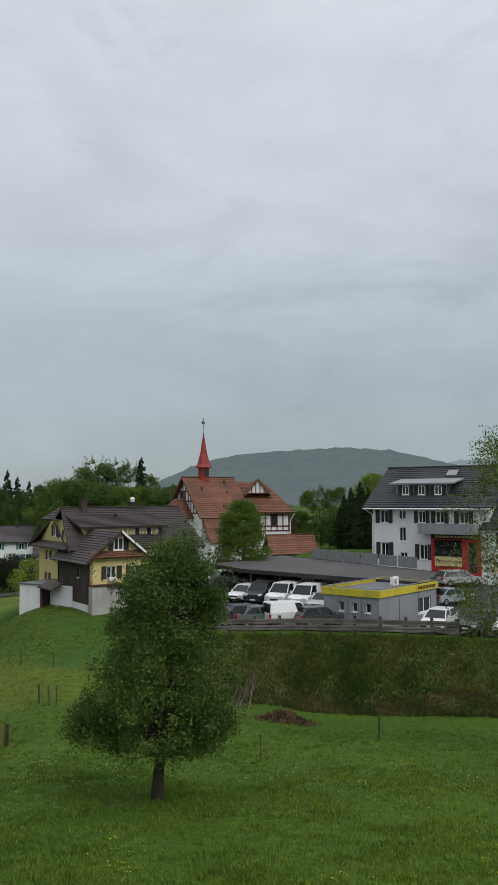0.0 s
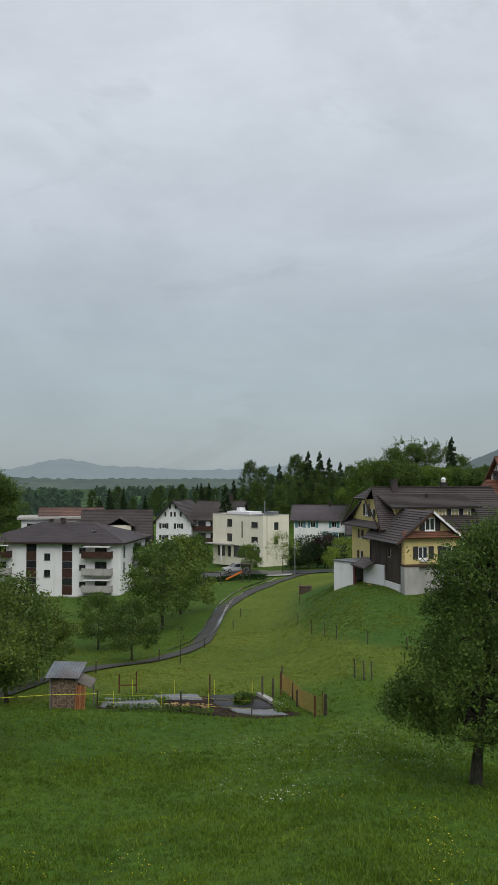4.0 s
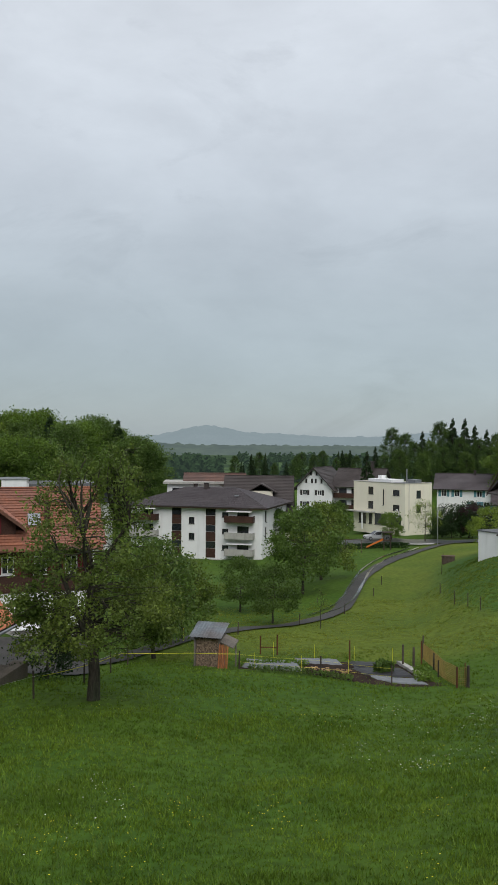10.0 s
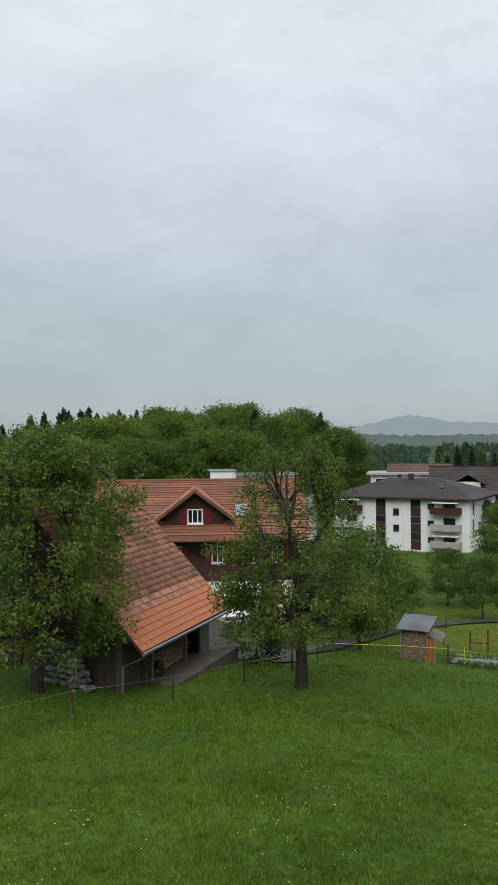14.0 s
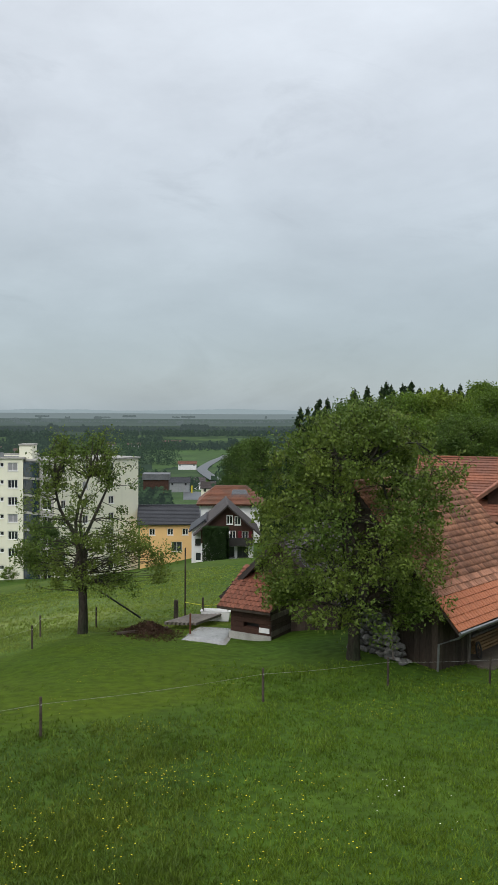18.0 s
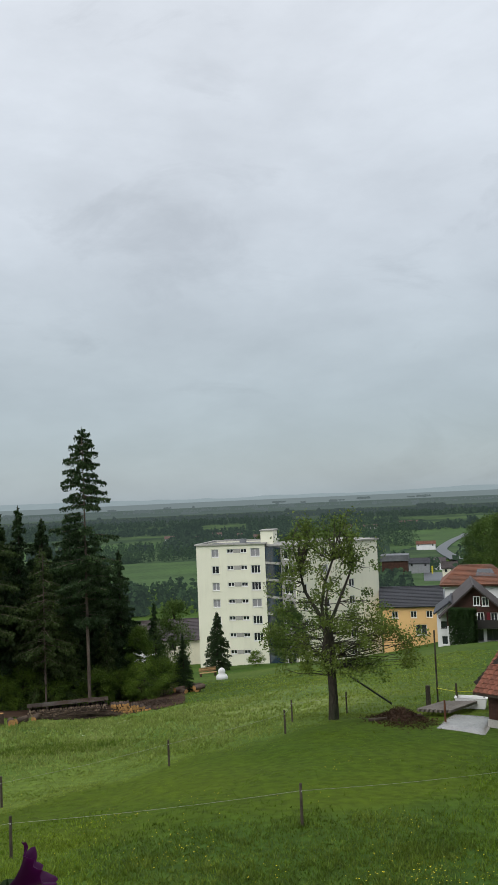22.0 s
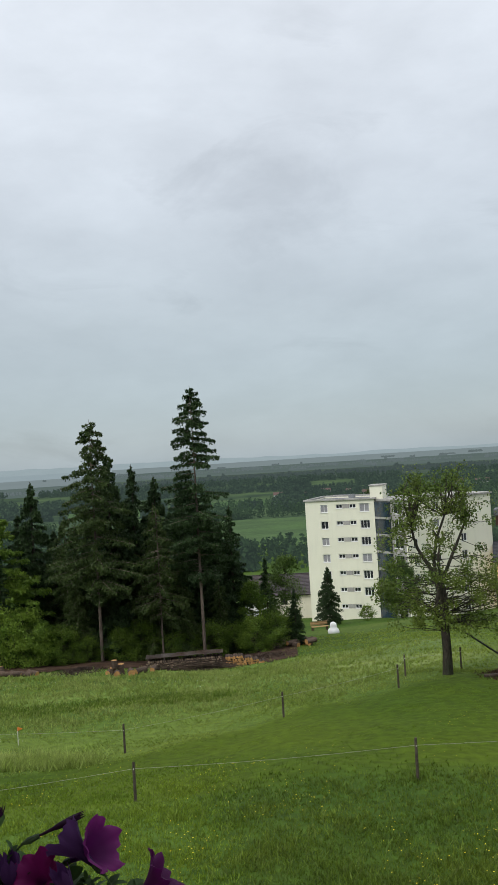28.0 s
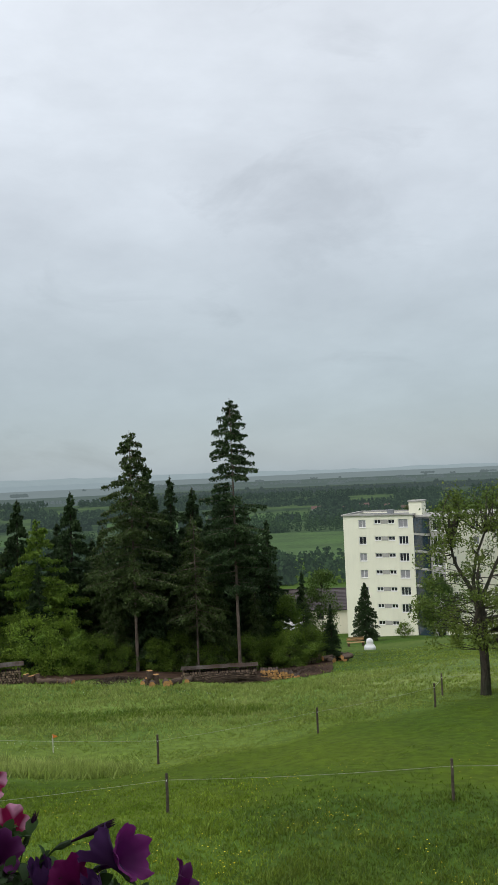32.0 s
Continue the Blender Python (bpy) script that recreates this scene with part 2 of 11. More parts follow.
M_TILEFADED = mat("faded_pinkish_tile", (0.155, 0.088, 0.070), 0.7, 0, 0.3, 0.4, 6, 0.3, (0.11, 0.07, 0.06), per_island=0.12)
M_TILESHED = mat("rusty_old_tile", (0.235, 0.075, 0.040), 0.75, 0, 0.6, 0.8, 7, 0.5, (0.085, 0.062, 0.052), per_object=0.25, per_island=0.4)
M_WOODDARK = mat("dark_weathered_boards", (0.050, 0.035, 0.027), 0.85, 0, 0.45, 0.8, 10, 0.4, (0.075, 0.058, 0.045), per_object=0.2, per_island=0.25, stretch=(3, 3, 0.4))
M_WOODBROWN = mat("brown_stained_wood", (0.065, 0.030, 0.020), 0.75, 0, 0.35, 0.8, 10, 0.3, per_island=0.15)
M_WOODGREY = mat("grey_old_wood", (0.20, 0.175, 0.15), 0.85, 0, 0.35, 0.9, 10, 0.4, per_object=0.2, per_island=0.2, stretch=(1, 1, 0.4))
M_WOODFRESH = mat("fresh_sawn_wood", (0.42, 0.27, 0.13), 0.8, 0, 0.3, 0.9, 10, 0.3, per_object=0.25, per_island=0.25)
M_LOGBARK = mat("log_bark", (0.09, 0.062, 0.045), 0.9, 0, 0.5, 1.5, 10, 0.7, per_object=0.25, per_island=0.3)
M_TIMBER = mat("dark_red_timber", (0.11, 0.035, 0.03), 0.75, 0, 0.2, 1.0, 10, 0.2)
M_SHUTTER = mat("dark_shutter_paint", (0.035, 0.032, 0.030), 0.6, 0, 0.15, 1.0, 15, 0.1)
M_SHUTTERRED = mat("dark_red_shutter_paint", (0.13, 0.012, 0.018), 0.55, 0, 0.15, 1.0, 15, 0.1)
M_SHUTTERTEAL = mat("teal_shutter_paint", (0.10, 0.24, 0.28), 0.6, 0, 0.15, 1.0, 15, 0.1)
M_FRAME = mat("white_window_paint", (0.78, 0.78, 0.77), 0.5, 0, 0.06, 1.0, 20, 0.05)
M_LOGGIA = glass_mat("loggia_glass", (0.02, 0.035, 0.055))
M_GLASS = glass_mat("window_glass", (0.03, 0.035, 0.04))
M_BLIND = mat("grey_blind", (0.28, 0.28, 0.29), 0.6, 0, 0.1, 1.0, 10, 0.1, stretch=(1, 1, 6))
M_REDPAINT = mat("red_shop_paint", (0.50, 0.025, 0.035), 0.5, 0, 0.1, 1.0, 15, 0.05)
M_SPIRE = mat("red_spire_paint", (0.28, 0.040, 0.035), 0.55, 0, 0.2, 1.0, 10, 0.15)
M_SIGN = mat("cream_sign", (0.66, 0.56, 0.27), 0.5, 0, 0.06, 1.0, 15, 0.03)
M_INK = mat("dark_lettering", (0.10, 0.03, 0.02), 0.6, 0, 0.05, 1.0, 15, 0.0)
M_METAL = mat("galvanised_steel", (0.33, 0.34, 0.35), 0.45, 0.8, 0.2, 1.0, 10, 0.1)
M_DARKMETAL = mat("dark_metal", (0.055, 0.055, 0.058), 0.5, 0.4, 0.2, 1.0, 10, 0.1)
M_TIN = mat("corrugated_tin", (0.36, 0.40, 0.44), 0.4, 0.6, 0.2, 0.6, 6, 0.1, (0.28, 0.24, 0.22))
M_TINOLD = mat("rusty_old_tin", (0.17, 0.15, 0.135), 0.6, 0.3, 0.35, 0.8, 6, 0.2, (0.11, 0.07, 0.05), per_object=0.25)
M_CONTAINER = mat("grey_container_panel", (0.27, 0.28, 0.29), 0.55, 0.1, 0.12, 0.6, 10, 0.05, stain=0.25)
M_YELLOWTRIM = mat("yellow_trim", (0.56, 0.46, 0.04), 0.5, 0, 0.12, 0.8, 10, 0.05, stain=0.3)
M_ROOFFELT = mat("grey_roof_felt", (0.14, 0.145, 0.155), 0.5, 0, 0.3, 0.4, 8, 0.2)
M_CARPORT = mat("carport_gravel_roof", (0.085, 0.08, 0.078), 0.7, 0, 0.3, 0.4, 10, 0.3)
M_TYRE = mat("tyre_rubber", (0.02, 0.02, 0.02), 0.8, 0, 0.2, 2.0, 15, 0.1)
M_RUBBERFLEECE = mat("garden_fleece", (0.17, 0.18, 0.19), 0.7, 0, 0.2, 0.8, 5, 0.4)
M_STONE = mat("grey_field_stone", (0.20, 0.197, 0.185), 0.85, 0, 0.45, 1.5, 8, 0.6, per_object=0.5)
M_PLASTICORANGE = mat("orange_plastic", (0.60, 0.17, 0.03), 0.5, 0, 0.1, 1.0, 8, 0.0)
M_TAPE = mat("yellow_tape", (0.62, 0.60, 0.05), 0.6, 0, 0.1, 1.0, 8, 0.0)
M_POST = mat("fence_post_wood", (0.065, 0.042, 0.030), 0.85, 0, 0.35, 2.0, 10, 0.4, per_object=0.35, stretch=(1, 1, 0.3))
M_WHITEPLASTIC = mat("white_plastic", (0.72, 0.73, 0.73), 0.4, 0, 0.06, 1.0, 8, 0.02)
M_BUTTERCUP = mat("yellow_petal", (0.70, 0.56, 0.02), 0.6, 0, 0.1, 1.0, 8, 0.0, per_island=0.2)
M_DAISY = mat("white_petal", (0.72, 0.74, 0.66), 0.6, 0, 0.1, 1.0, 8, 0.0, per_island=0.2)
# hills: haze put in as emission, stronger for the further ones
M_HILL = haze_glow_mat("hazed_hill_forest", (0.032, 0.045, 0.036), (0.018, 0.027, 0.025), (0.110, 0.134, 0.147), 0.035)
M_HILLFAR = haze_glow_mat("far_hill_haze", (0.04, 0.05, 0.05), (0.03, 0.04, 0.04), (0.222, 0.272, 0.298), 0.01)
M_HILLPALE = haze_glow_mat("pale_hill_haze", (0.04, 0.05, 0.05), (0.03, 0.04, 0.04), (0.245, 0.298, 0.322), 0.01)
# copies of one far wood; rising emission paints in haze by distance
M_FARWOOD = haze_glow_mat("far_wood", (0.034, 0.062, 0.022), (0.02, 0.038, 0.016), (0.020, 0.030, 0.027), 0.02)
M_FARWOODMID = haze_glow_mat("misty_far_wood", (0.03, 0.05, 0.024), (0.018, 0.032, 0.017), (0.026, 0.038, 0.037), 0.012)
M_FARWOODHAZE = haze_glow_mat("hazy_far_wood", (0.02, 0.032, 0.02), (0.014, 0.022, 0.014), (0.046, 0.062, 0.064), 0.03)
M_FARWOODMIST = haze_glow_mat("misty_far_wood", (0.02, 0.03, 0.02), (0.014, 0.022, 0.014), (0.105, 0.132, 0.140), 0.03)

# ---------------------------------------------------------------- building helpers


def empty(name, m, label="", category="", group="", kind=""):
    ob = new(name)
    ob.empty_display_size = 0.3
    ob.matrix_world = m
    return tagged(ob, label, category, group, kind)


def part(name, bm, material, parent=None, label="", m=None, smooth=False):
    """Link a bmesh (or a mesh) as one object under a thing."""
    if isinstance(bm, bmesh.types.BMesh):
        me = bpy.data.meshes.new(name)
        bm.normal_update()
        bm.to_mesh(me)
        bm.free()
        me.materials.append(material)
        if smooth:
            me.polygons.foreach_set("use_smooth", [True] * len(me.polygons))
    else:
        me = bm
        if material and not me.materials:
            me.materials.append(material)
    ob = new(name, me)
    if parent:
        ob.parent = parent
    if m is not None:
        ob.matrix_basis = m
    if label:
        tagged(ob, label)
    return ob


def thing(name, bm, material, m=None, label="", category="", group="", kind="", smooth=False):
    return tagged(part(name, bm, material, None, "", m, smooth), label, category, group, kind)


def box(bm, x0, x1, y0, y1, z0, z1):
    v = [bm.verts.new(p) for p in ((x0, y0, z0), (x1, y0, z0), (x1, y1, z0), (x0, y1, z0), (x0, y0, z1), (x1, y0, z1), (x1, y1, z1), (x0, y1, z1))]
    for f in ((3, 2, 1, 0), (4, 5, 6, 7), (0, 1, 5, 4), (1, 2, 6, 5), (2, 3, 7, 6), (3, 0, 4, 7)):
        bm.faces.new([v[i] for i in f])
    return bm


def boxed(x0, x1, y0, y1, z0, z1, bevel=0.0):
    bm = box(bmesh.new(), x0, x1, y0, y1, z0, z1)
    if bevel:
        bmesh.ops.bevel(bm, geom=bm.edges[:], offset=bevel, segments=1, affect="EDGES")
    return bm


def prism(bm, pts, thick):
    """A slab: the polygon pts swept by the vector thick."""
    a = [bm.verts.new(p) for p in pts]
    b = [bm.verts.new(Vector(p) + Vector(thick)) for p in pts]
    bm.faces.new(a[::-1])
    bm.faces.new(b)
    k = len(a)
    for i in range(k):
        bm.faces.new((a[i], a[(i + 1) % k], b[(i + 1) % k], b[i]))
    return bm


def tube(bm, pts, radii, sides=6, cap=True):
    """A tapered tube along a line of points."""
    rings = []
    for i, p in enumerate(pts):
        p = Vector(p)
        d = (Vector(pts[min(i + 1, len(pts) - 1)]) - Vector(pts[max(i - 1, 0)])).normalized()
        side = d.orthogonal().normalized()
        up = d.cross(side)
        r = radii[i] if not isinstance(radii, (int, float)) else radii
        rings.append([bm.verts.new(p + (side * math.cos(2 * math.pi * k / sides) + up * math.sin(2 * math.pi * k / sides)) * r) for k in range(sides)])
    for a, b in zip(rings, rings[1:]):
        for k in range(sides):
            bm.faces.new((a[k], a[(k + 1) % sides], b[(k + 1) % sides], b[k]))
    if cap:
        bm.faces.new(rings[0][::-1])
        bm.faces.new(rings[-1])
    return bm


def lathe(bm, profile, sides=16, centre=(0, 0, 0)):
    """A turned shape: profile of (radius, height)."""
    c = Vector(centre)
    rings = [[bm.verts.new(c + Vector((r * math.cos(2 * math.pi * k / sides), r * math.sin(2 * math.pi * k / sides), z))) for k in range(sides)] for r, z in profile]
    for a, b in zip(rings, rings[1:]):
        for k in range(sides):
            bm.faces.new((a[k], a[(k + 1) % sides], b[(k + 1) % sides], b[k]))
    bm.faces.new(rings[0][::-1])
    bm.faces.new(rings[-1])
    return bm


def fast_mesh(name, verts, faces, material=None, smooth=False):
    """A mesh from numpy arrays: verts (n, 3) and quads or triangles (m, k)."""
    me = bpy.data.meshes.new(name)
    verts, faces = np.asarray(verts, np.float32), np.asarray(faces, np.int32)
    k = faces.shape[1]
    me.vertices.add(len(verts))
    me.vertices.foreach_set("co", verts.ravel())
    me.loops.add(faces.size)
    me.loops.foreach_set("vertex_index", faces.ravel())
    me.polygons.add(len(faces))
    me.polygons.foreach_set("loop_start", np.arange(0, faces.size, k, dtype=np.int32))
    if smooth:
        me.polygons.foreach_set("use_smooth", np.ones(len(faces), bool))
    me.update(calc_edges=True)
    if material:
        me.materials.append(material)
    return me

# ---------------------------------------------------------------- the lie of the land
# spot heights along bearings (degrees left of +y) from the balcony: (metres out, height against the eye)
PROFILES = {}


def profile(bearing, *spots):
    PROFILES[bearing] = spots


profile(-60, (0, -4.3), (28, -9.7), (39, -11.9), (57, -14.4), (62, -10.4), (84, -8.2), (100, -6.0), (140, -5.5), (200, -6))
profile(-15, (0, -4.3), (28, -9.7), (39, -11.9), (57, -14.2), (62.5, -10.2), (74, -9.9), (88, -9.4), (96, -8.3), (104, -7.4), (140, -7), (200, -8))
profile(-7, (0, -4.3), (28, -9.7), (39, -11.9), (57, -14.4), (62.5, -10.1), (84, -10.0), (94, -8.2), (104, -6.8), (140, -7.5), (200, -9))
profile(2, (0, -4.3), (28, -9.7), (39, -11.9), (57, -13.6), (63.5, -9.9), (84, -10.0), (104, -9.5), (125, -8.8), (200, -10))
profile(7, (0, -4.3), (28.5, -9.7), (40, -11.5), (54, -12.4), (68, -10.8), (80, -10.0), (125, -9.2), (200, -12))
profile(13, (0, -4.3), (25, -9.1), (40, -11.1), (50, -11.75), (62, -11.75), (74, -10.4), (84, -10.0), (120, -14), (160, -16.2), (200, -16.5))
profile(20, (0, -4.3), (15, -7.8), (28, -10.0), (44, -12.2), (50, -12.5), (72, -14.4), (82, -15.0), (98, -15.4), (140, -16.0), (165, -16.6), (200, -18))
profile(30, (0, -4.3), (15.5, -8.0), (25, -9.8), (47, -12.4), (68, -14.7), (82, -16.0), (140, -19.4), (200, -19))
profile(40, (0, -4.3), (15.5, -8.0), (25, -9.3), (36, -10.6), (50, -12.8), (70, -15.0), (140, -19.6), (200, -20))
profile(50, (0, -4.3), (15, -7.8), (25, -9.3), (36, -10.8), (50, -12.0), (65, -13.2), (100, -15.5), (200, -20))
profile(58, (0, -4.3), (15, -7.8), (32, -10.3), (36, -10.25), (50, -11.6), (80, -14.3), (120, -18.5), (200, -26))
profile(65, (0, -4.3), (15, -7.9), (28, -9.7), (43, -11.5), (75, -14.9), (105, -18.3), (120, -21), (200, -31))
profile(76, (0, -4.3), (15, -8.0), (24, -9.2), (45, -11.7), (75, -16.0), (105, -20.5), (143, -27.6), (200, -34))
profile(84, (0, -4.3), (15, -8.0), (24, -9.2), (37, -11.2), (60, -14.6), (93, -19.7), (143, -27.8), (200, -34))
profile(91, (0, -4.3), (15, -7.7), (25, -9.6), (37, -11.7), (67, -16.2), (90, -20), (143, -28), (200, -34))
profile(100, (0, -4.3), (15, -7.6), (25, -9.7), (36, -11.8), (64, -15.0), (90, -19), (150, -27), (200, -34))
profile(110, (0, -4.3), (15, -7.6), (25, -9.5), (37, -11.2), (50, -13.0), (64, -14.6), (90, -18), (150, -26), (200, -34))
profile(150, (0, -4.3), (25, -9.0), (50, -12.5), (90, -17), (150, -25), (200, -33))
FAR_EAST = ((200, 0.0), (300, -15), (600, -19), (1200, -21), (2500, -14), (4900, -8))
FAR_WEST = ((200, -32.0), (300, -40), (600, -56), (1200, -68), (2500, -58), (4900, -14))

RANGES = np.concatenate([np.arange(0, 130, 1.0), np.geomspace(130, 4900, 70)])
BEARINGS = np.array(sorted(PROFILES))


def smooth_profile(spots):
    r, z = np.array(spots).T
    fine = np.arange(0, 200.5, 0.5)
    raw = np.interp(fine, r, z)
    wide = np.convolve(np.pad(raw, 6, mode="edge"), np.hanning(13) / np.hanning(13).sum(), "valid")
    return np.interp(RANGES, fine, wide)


TABLE = []
for b in BEARINGS:
    z = smooth_profile(PROFILES[b])
    k = min(max((b - 42) / 20, 0), 1)
    east, west = np.interp(RANGES, *np.array(FAR_EAST).T), np.interp(RANGES, *np.array(FAR_WEST).T)
    far = east * (1 - k) + west * k
    w = np.clip((RANGES - 180) / 120, 0, 1)
    TABLE.append(np.where(RANGES < 180, z, z * (1 - w) + far * w))
TABLE = np.array(TABLE)


def ground(x, y):
    """Height of the ground, for numbers or arrays."""
    x, y = np.asarray(x, float), np.asarray(y, float)
    r = np.hypot(x, y)
    a = np.clip(np.degrees(np.arctan2(-x, y)), BEARINGS[0], BEARINGS[-1] - 1e-6)
    a = np.where(np.degrees(np.arctan2(-x, y)) < -110, BEARINGS[-1] - 1e-6, a)
    i = np.clip(np.searchsorted(BEARINGS, a, side="right") - 1, 0, len(BEARINGS) - 2)
    f = (a - BEARINGS[i]) / (BEARINGS[i + 1] - BEARINGS[i])
    f = f * f * (3 - 2 * f)
    j = np.clip(np.searchsorted(RANGES, r, side="right") - 1, 0, len(RANGES) - 2)
    g = np.clip((r - RANGES[j]) / (RANGES[j + 1] - RANGES[j]), 0, 1)
    z0 = TABLE[i, j] * (1 - g) + TABLE[i, j + 1] * g
    z1 = TABLE[i + 1, j] * (1 - g) + TABLE[i + 1, j + 1] * g
    z = z0 * (1 - f) + z1 * f
    rough = 0.05 * np.sin(x * 0.9 + 1.3 * np.sin(y * 0.37)) * np.sin(y * 0.8) + 0.10 * np.sin(x * 0.21) * np.sin(y * 0.17 + 2)
    return z + rough * np.clip(r / 20, 0, 1)


def gz(x, y):
    return float(ground(x, y))


def bear(a, r):
    """The place r metres out on bearing a."""
    return -math.sin(radians(a)) * r, math.cos(radians(a)) * r


def ground_sheet():
    az = np.concatenate([np.arange(-180, -62, 4.0), np.arange(-62, 152, 0.75), np.arange(152, 180.1, 4.0)])
    az[-1] = 180.0
    rr = RANGES.copy()
    rr[0] = 0.05
    A, R = np.meshgrid(np.radians(az), rr, indexing="ij")
    X, Y = -np.sin(A) * R, np.cos(A) * R
    Z = ground(X, Y)
    n, k = A.shape
    idx = np.arange(n * k).reshape(n, k)
    q = np.stack([idx[:-1, :-1], idx[1:, :-1], idx[1:, 1:], idx[:-1, 1:]], -1).reshape(-1, 4)[:, ::-1]
    me = fast_mesh("ground", np.stack([X, Y, Z], -1).reshape(-1, 3), q, None, True)
    ob = new("ground", me)
    tagged(ob, "grassy hillside meadow falling away into a wide green plain", "ground", kind="structure")
    return ob


GROUND = ground_sheet()
GROUND.data.materials.append(M_GRASS)


# ---------------------------------------------------------------- kinds of grass on the hillside


def fence_reach(a):
    """How far out the meadow fence stands on a bearing."""
    return np.interp(a, (48.8, 55.3, 63.6, 78.3, 96.9, 122), (34.4, 31.9, 28.7, 24.2, 24.9, 26.0))


def cropped_reach(a):
    """Outer edge of the closely cropped strip beyond the meadow fence."""
    return np.interp(a, (62, 74, 79, 85, 87.5, 96, 100, 105, 120), (47.5, 46.0, 41.6, 40.0, 38.4, 34.5, 33.8, 32.2, 31.0))


def fade(lo, hi, x):
    t = np.clip((x - lo) / (hi - lo), 0, 1)
    return t * t * (3 - 2 * t)


def grass_kinds():
    co = np.empty(len(GROUND.data.vertices) * 3, np.float32)
    GROUND.data.vertices.foreach_get("co", co)
    x, y = co.reshape(-1, 3)[:, 0].astype(float), co.reshape(-1, 3)[:, 1].astype(float)
    a, r = np.degrees(np.arctan2(-x, y)), np.hypot(x, y)
    wob = 0.8 * np.sin(x * 0.35 + 1) * np.sin(y * 0.3) + 0.5 * np.sin(x * 0.9) * np.sin(y * 0.8 + 2)
    edge = fence_reach(a)
    # the meadow path bounds the mown slope; a fence bounds the long grass on the farmhouse knoll
    verge = np.interp(r, (48, 56, 66, 72, 76, 80, 88, 98, 110, 120, 126, 133, 142), (37, 36.5, 31.2, 27.0, 25.5, 24.0, 23.0, 22.5, 21.9, 20.9, 19.9, 18.9, 17.8))
    foot = np.interp(a, (5, 9, 12.8, 14.8, 16.45, 17.3), (58, 59.5, 61, 63.8, 68.8, 78))
    knoll = fade(6.5, 7.5, a) * fade(17.8, 17.1, a + 0.15 * wob) * fade(foot - 0.6, foot + 0.8, r + 0.4 * wob) * fade(112, 100, r)
    crop = cropped_reach(a)
    kinds = {"pasture": fade(56, 60, a) * fade(126, 122, a) * fade(crop - 0.7, crop + 0.7, r + 0.5 * wob) * fade(50, 46, r + wob),
             "cropped": fade(62, 70, a) * fade(126, 122, a) * fade(edge - 1.0, edge + 1.2, r + wob) * fade(crop + 0.7, crop - 0.7, r + 0.5 * wob),
             "sparse": fade(91, 98, a) * fade(126, 122, a) * fade(edge + 6, edge - 1, r + wob),
             "hay": fade(70, 79, a + wob) * fade(128, 122, a) * (fade(46, 50, r + 1.5 * wob) * fade(69, 66, r) * (0.55 + 0.45 * fade(-0.4, 0.5, np.sin(r * 0.42 + a * 0.05)))),
             "ripe": fade(64, 68, a + wob) * fade(87, 83, a + wob) * fade(46, 52, r + wob) * fade(120, 105, r) * (0.7 + 0.3 * np.sin(r * 0.33 + x * 0.2)),
             "lush": fade(64, 70, a + wob) * fade(94, 88, a + wob) * fade(edge + 1.0, edge - 2.0, r + wob),
             "mown": fade(7, 11, a + wob) * fade(0.25, -0.25, a - verge) * fade(48.5, 53, r + 1.6 * wob) * fade(150, 140, r) * (1 - knoll),
             "knoll": knoll}
    for name, w in kinds.items():
        GROUND.data.attributes.new(name, "FLOAT", "POINT").data.foreach_set("value", w.astype(np.float32))
    n, l = M_GRASS.node_tree.nodes, M_GRASS.node_tree.links
    base = n["Principled BSDF"].inputs["Base Color"]
    last = base.links[0].from_socket
    for name, ratio in (("pasture", (1.9, 1.55, 2.4)), ("cropped", (1.10, 0.95, 0.5)), ("sparse", (1.42, 1.3, 1.6)), ("hay", (2.25, 1.9, 3.4)), ("ripe", (1.5, 1.2, 1.9)), ("lush", (0.92, 0.88, 0.95)), ("mown", (1.72, 1.28, 1.5)), ("knoll", (0.92, 1.0, 1.45))):
        at, mix, mul = n.new("ShaderNodeAttribute"), n.new("ShaderNodeMix"), n.new("ShaderNodeVectorMath")
        at.attribute_name = name
        mix.data_type = "RGBA"
        mix.inputs["A"].default_value, mix.inputs["B"].default_value = (1, 1, 1, 1), (*ratio, 1)
        l.new(at.outputs["Fac"], mix.inputs["Factor"])
        mul.operation = "MULTIPLY"
        l.new(last, mul.inputs[0])
        l.new(mix.outputs["Result"], mul.inputs[1])
        last = mul.outputs["Vector"]
    l.new(last, base)


grass_kinds()
# ---------------------------------------------------------------- houses: walls with openings, windows, tiled slopes
WINDOW_MESHES = {}


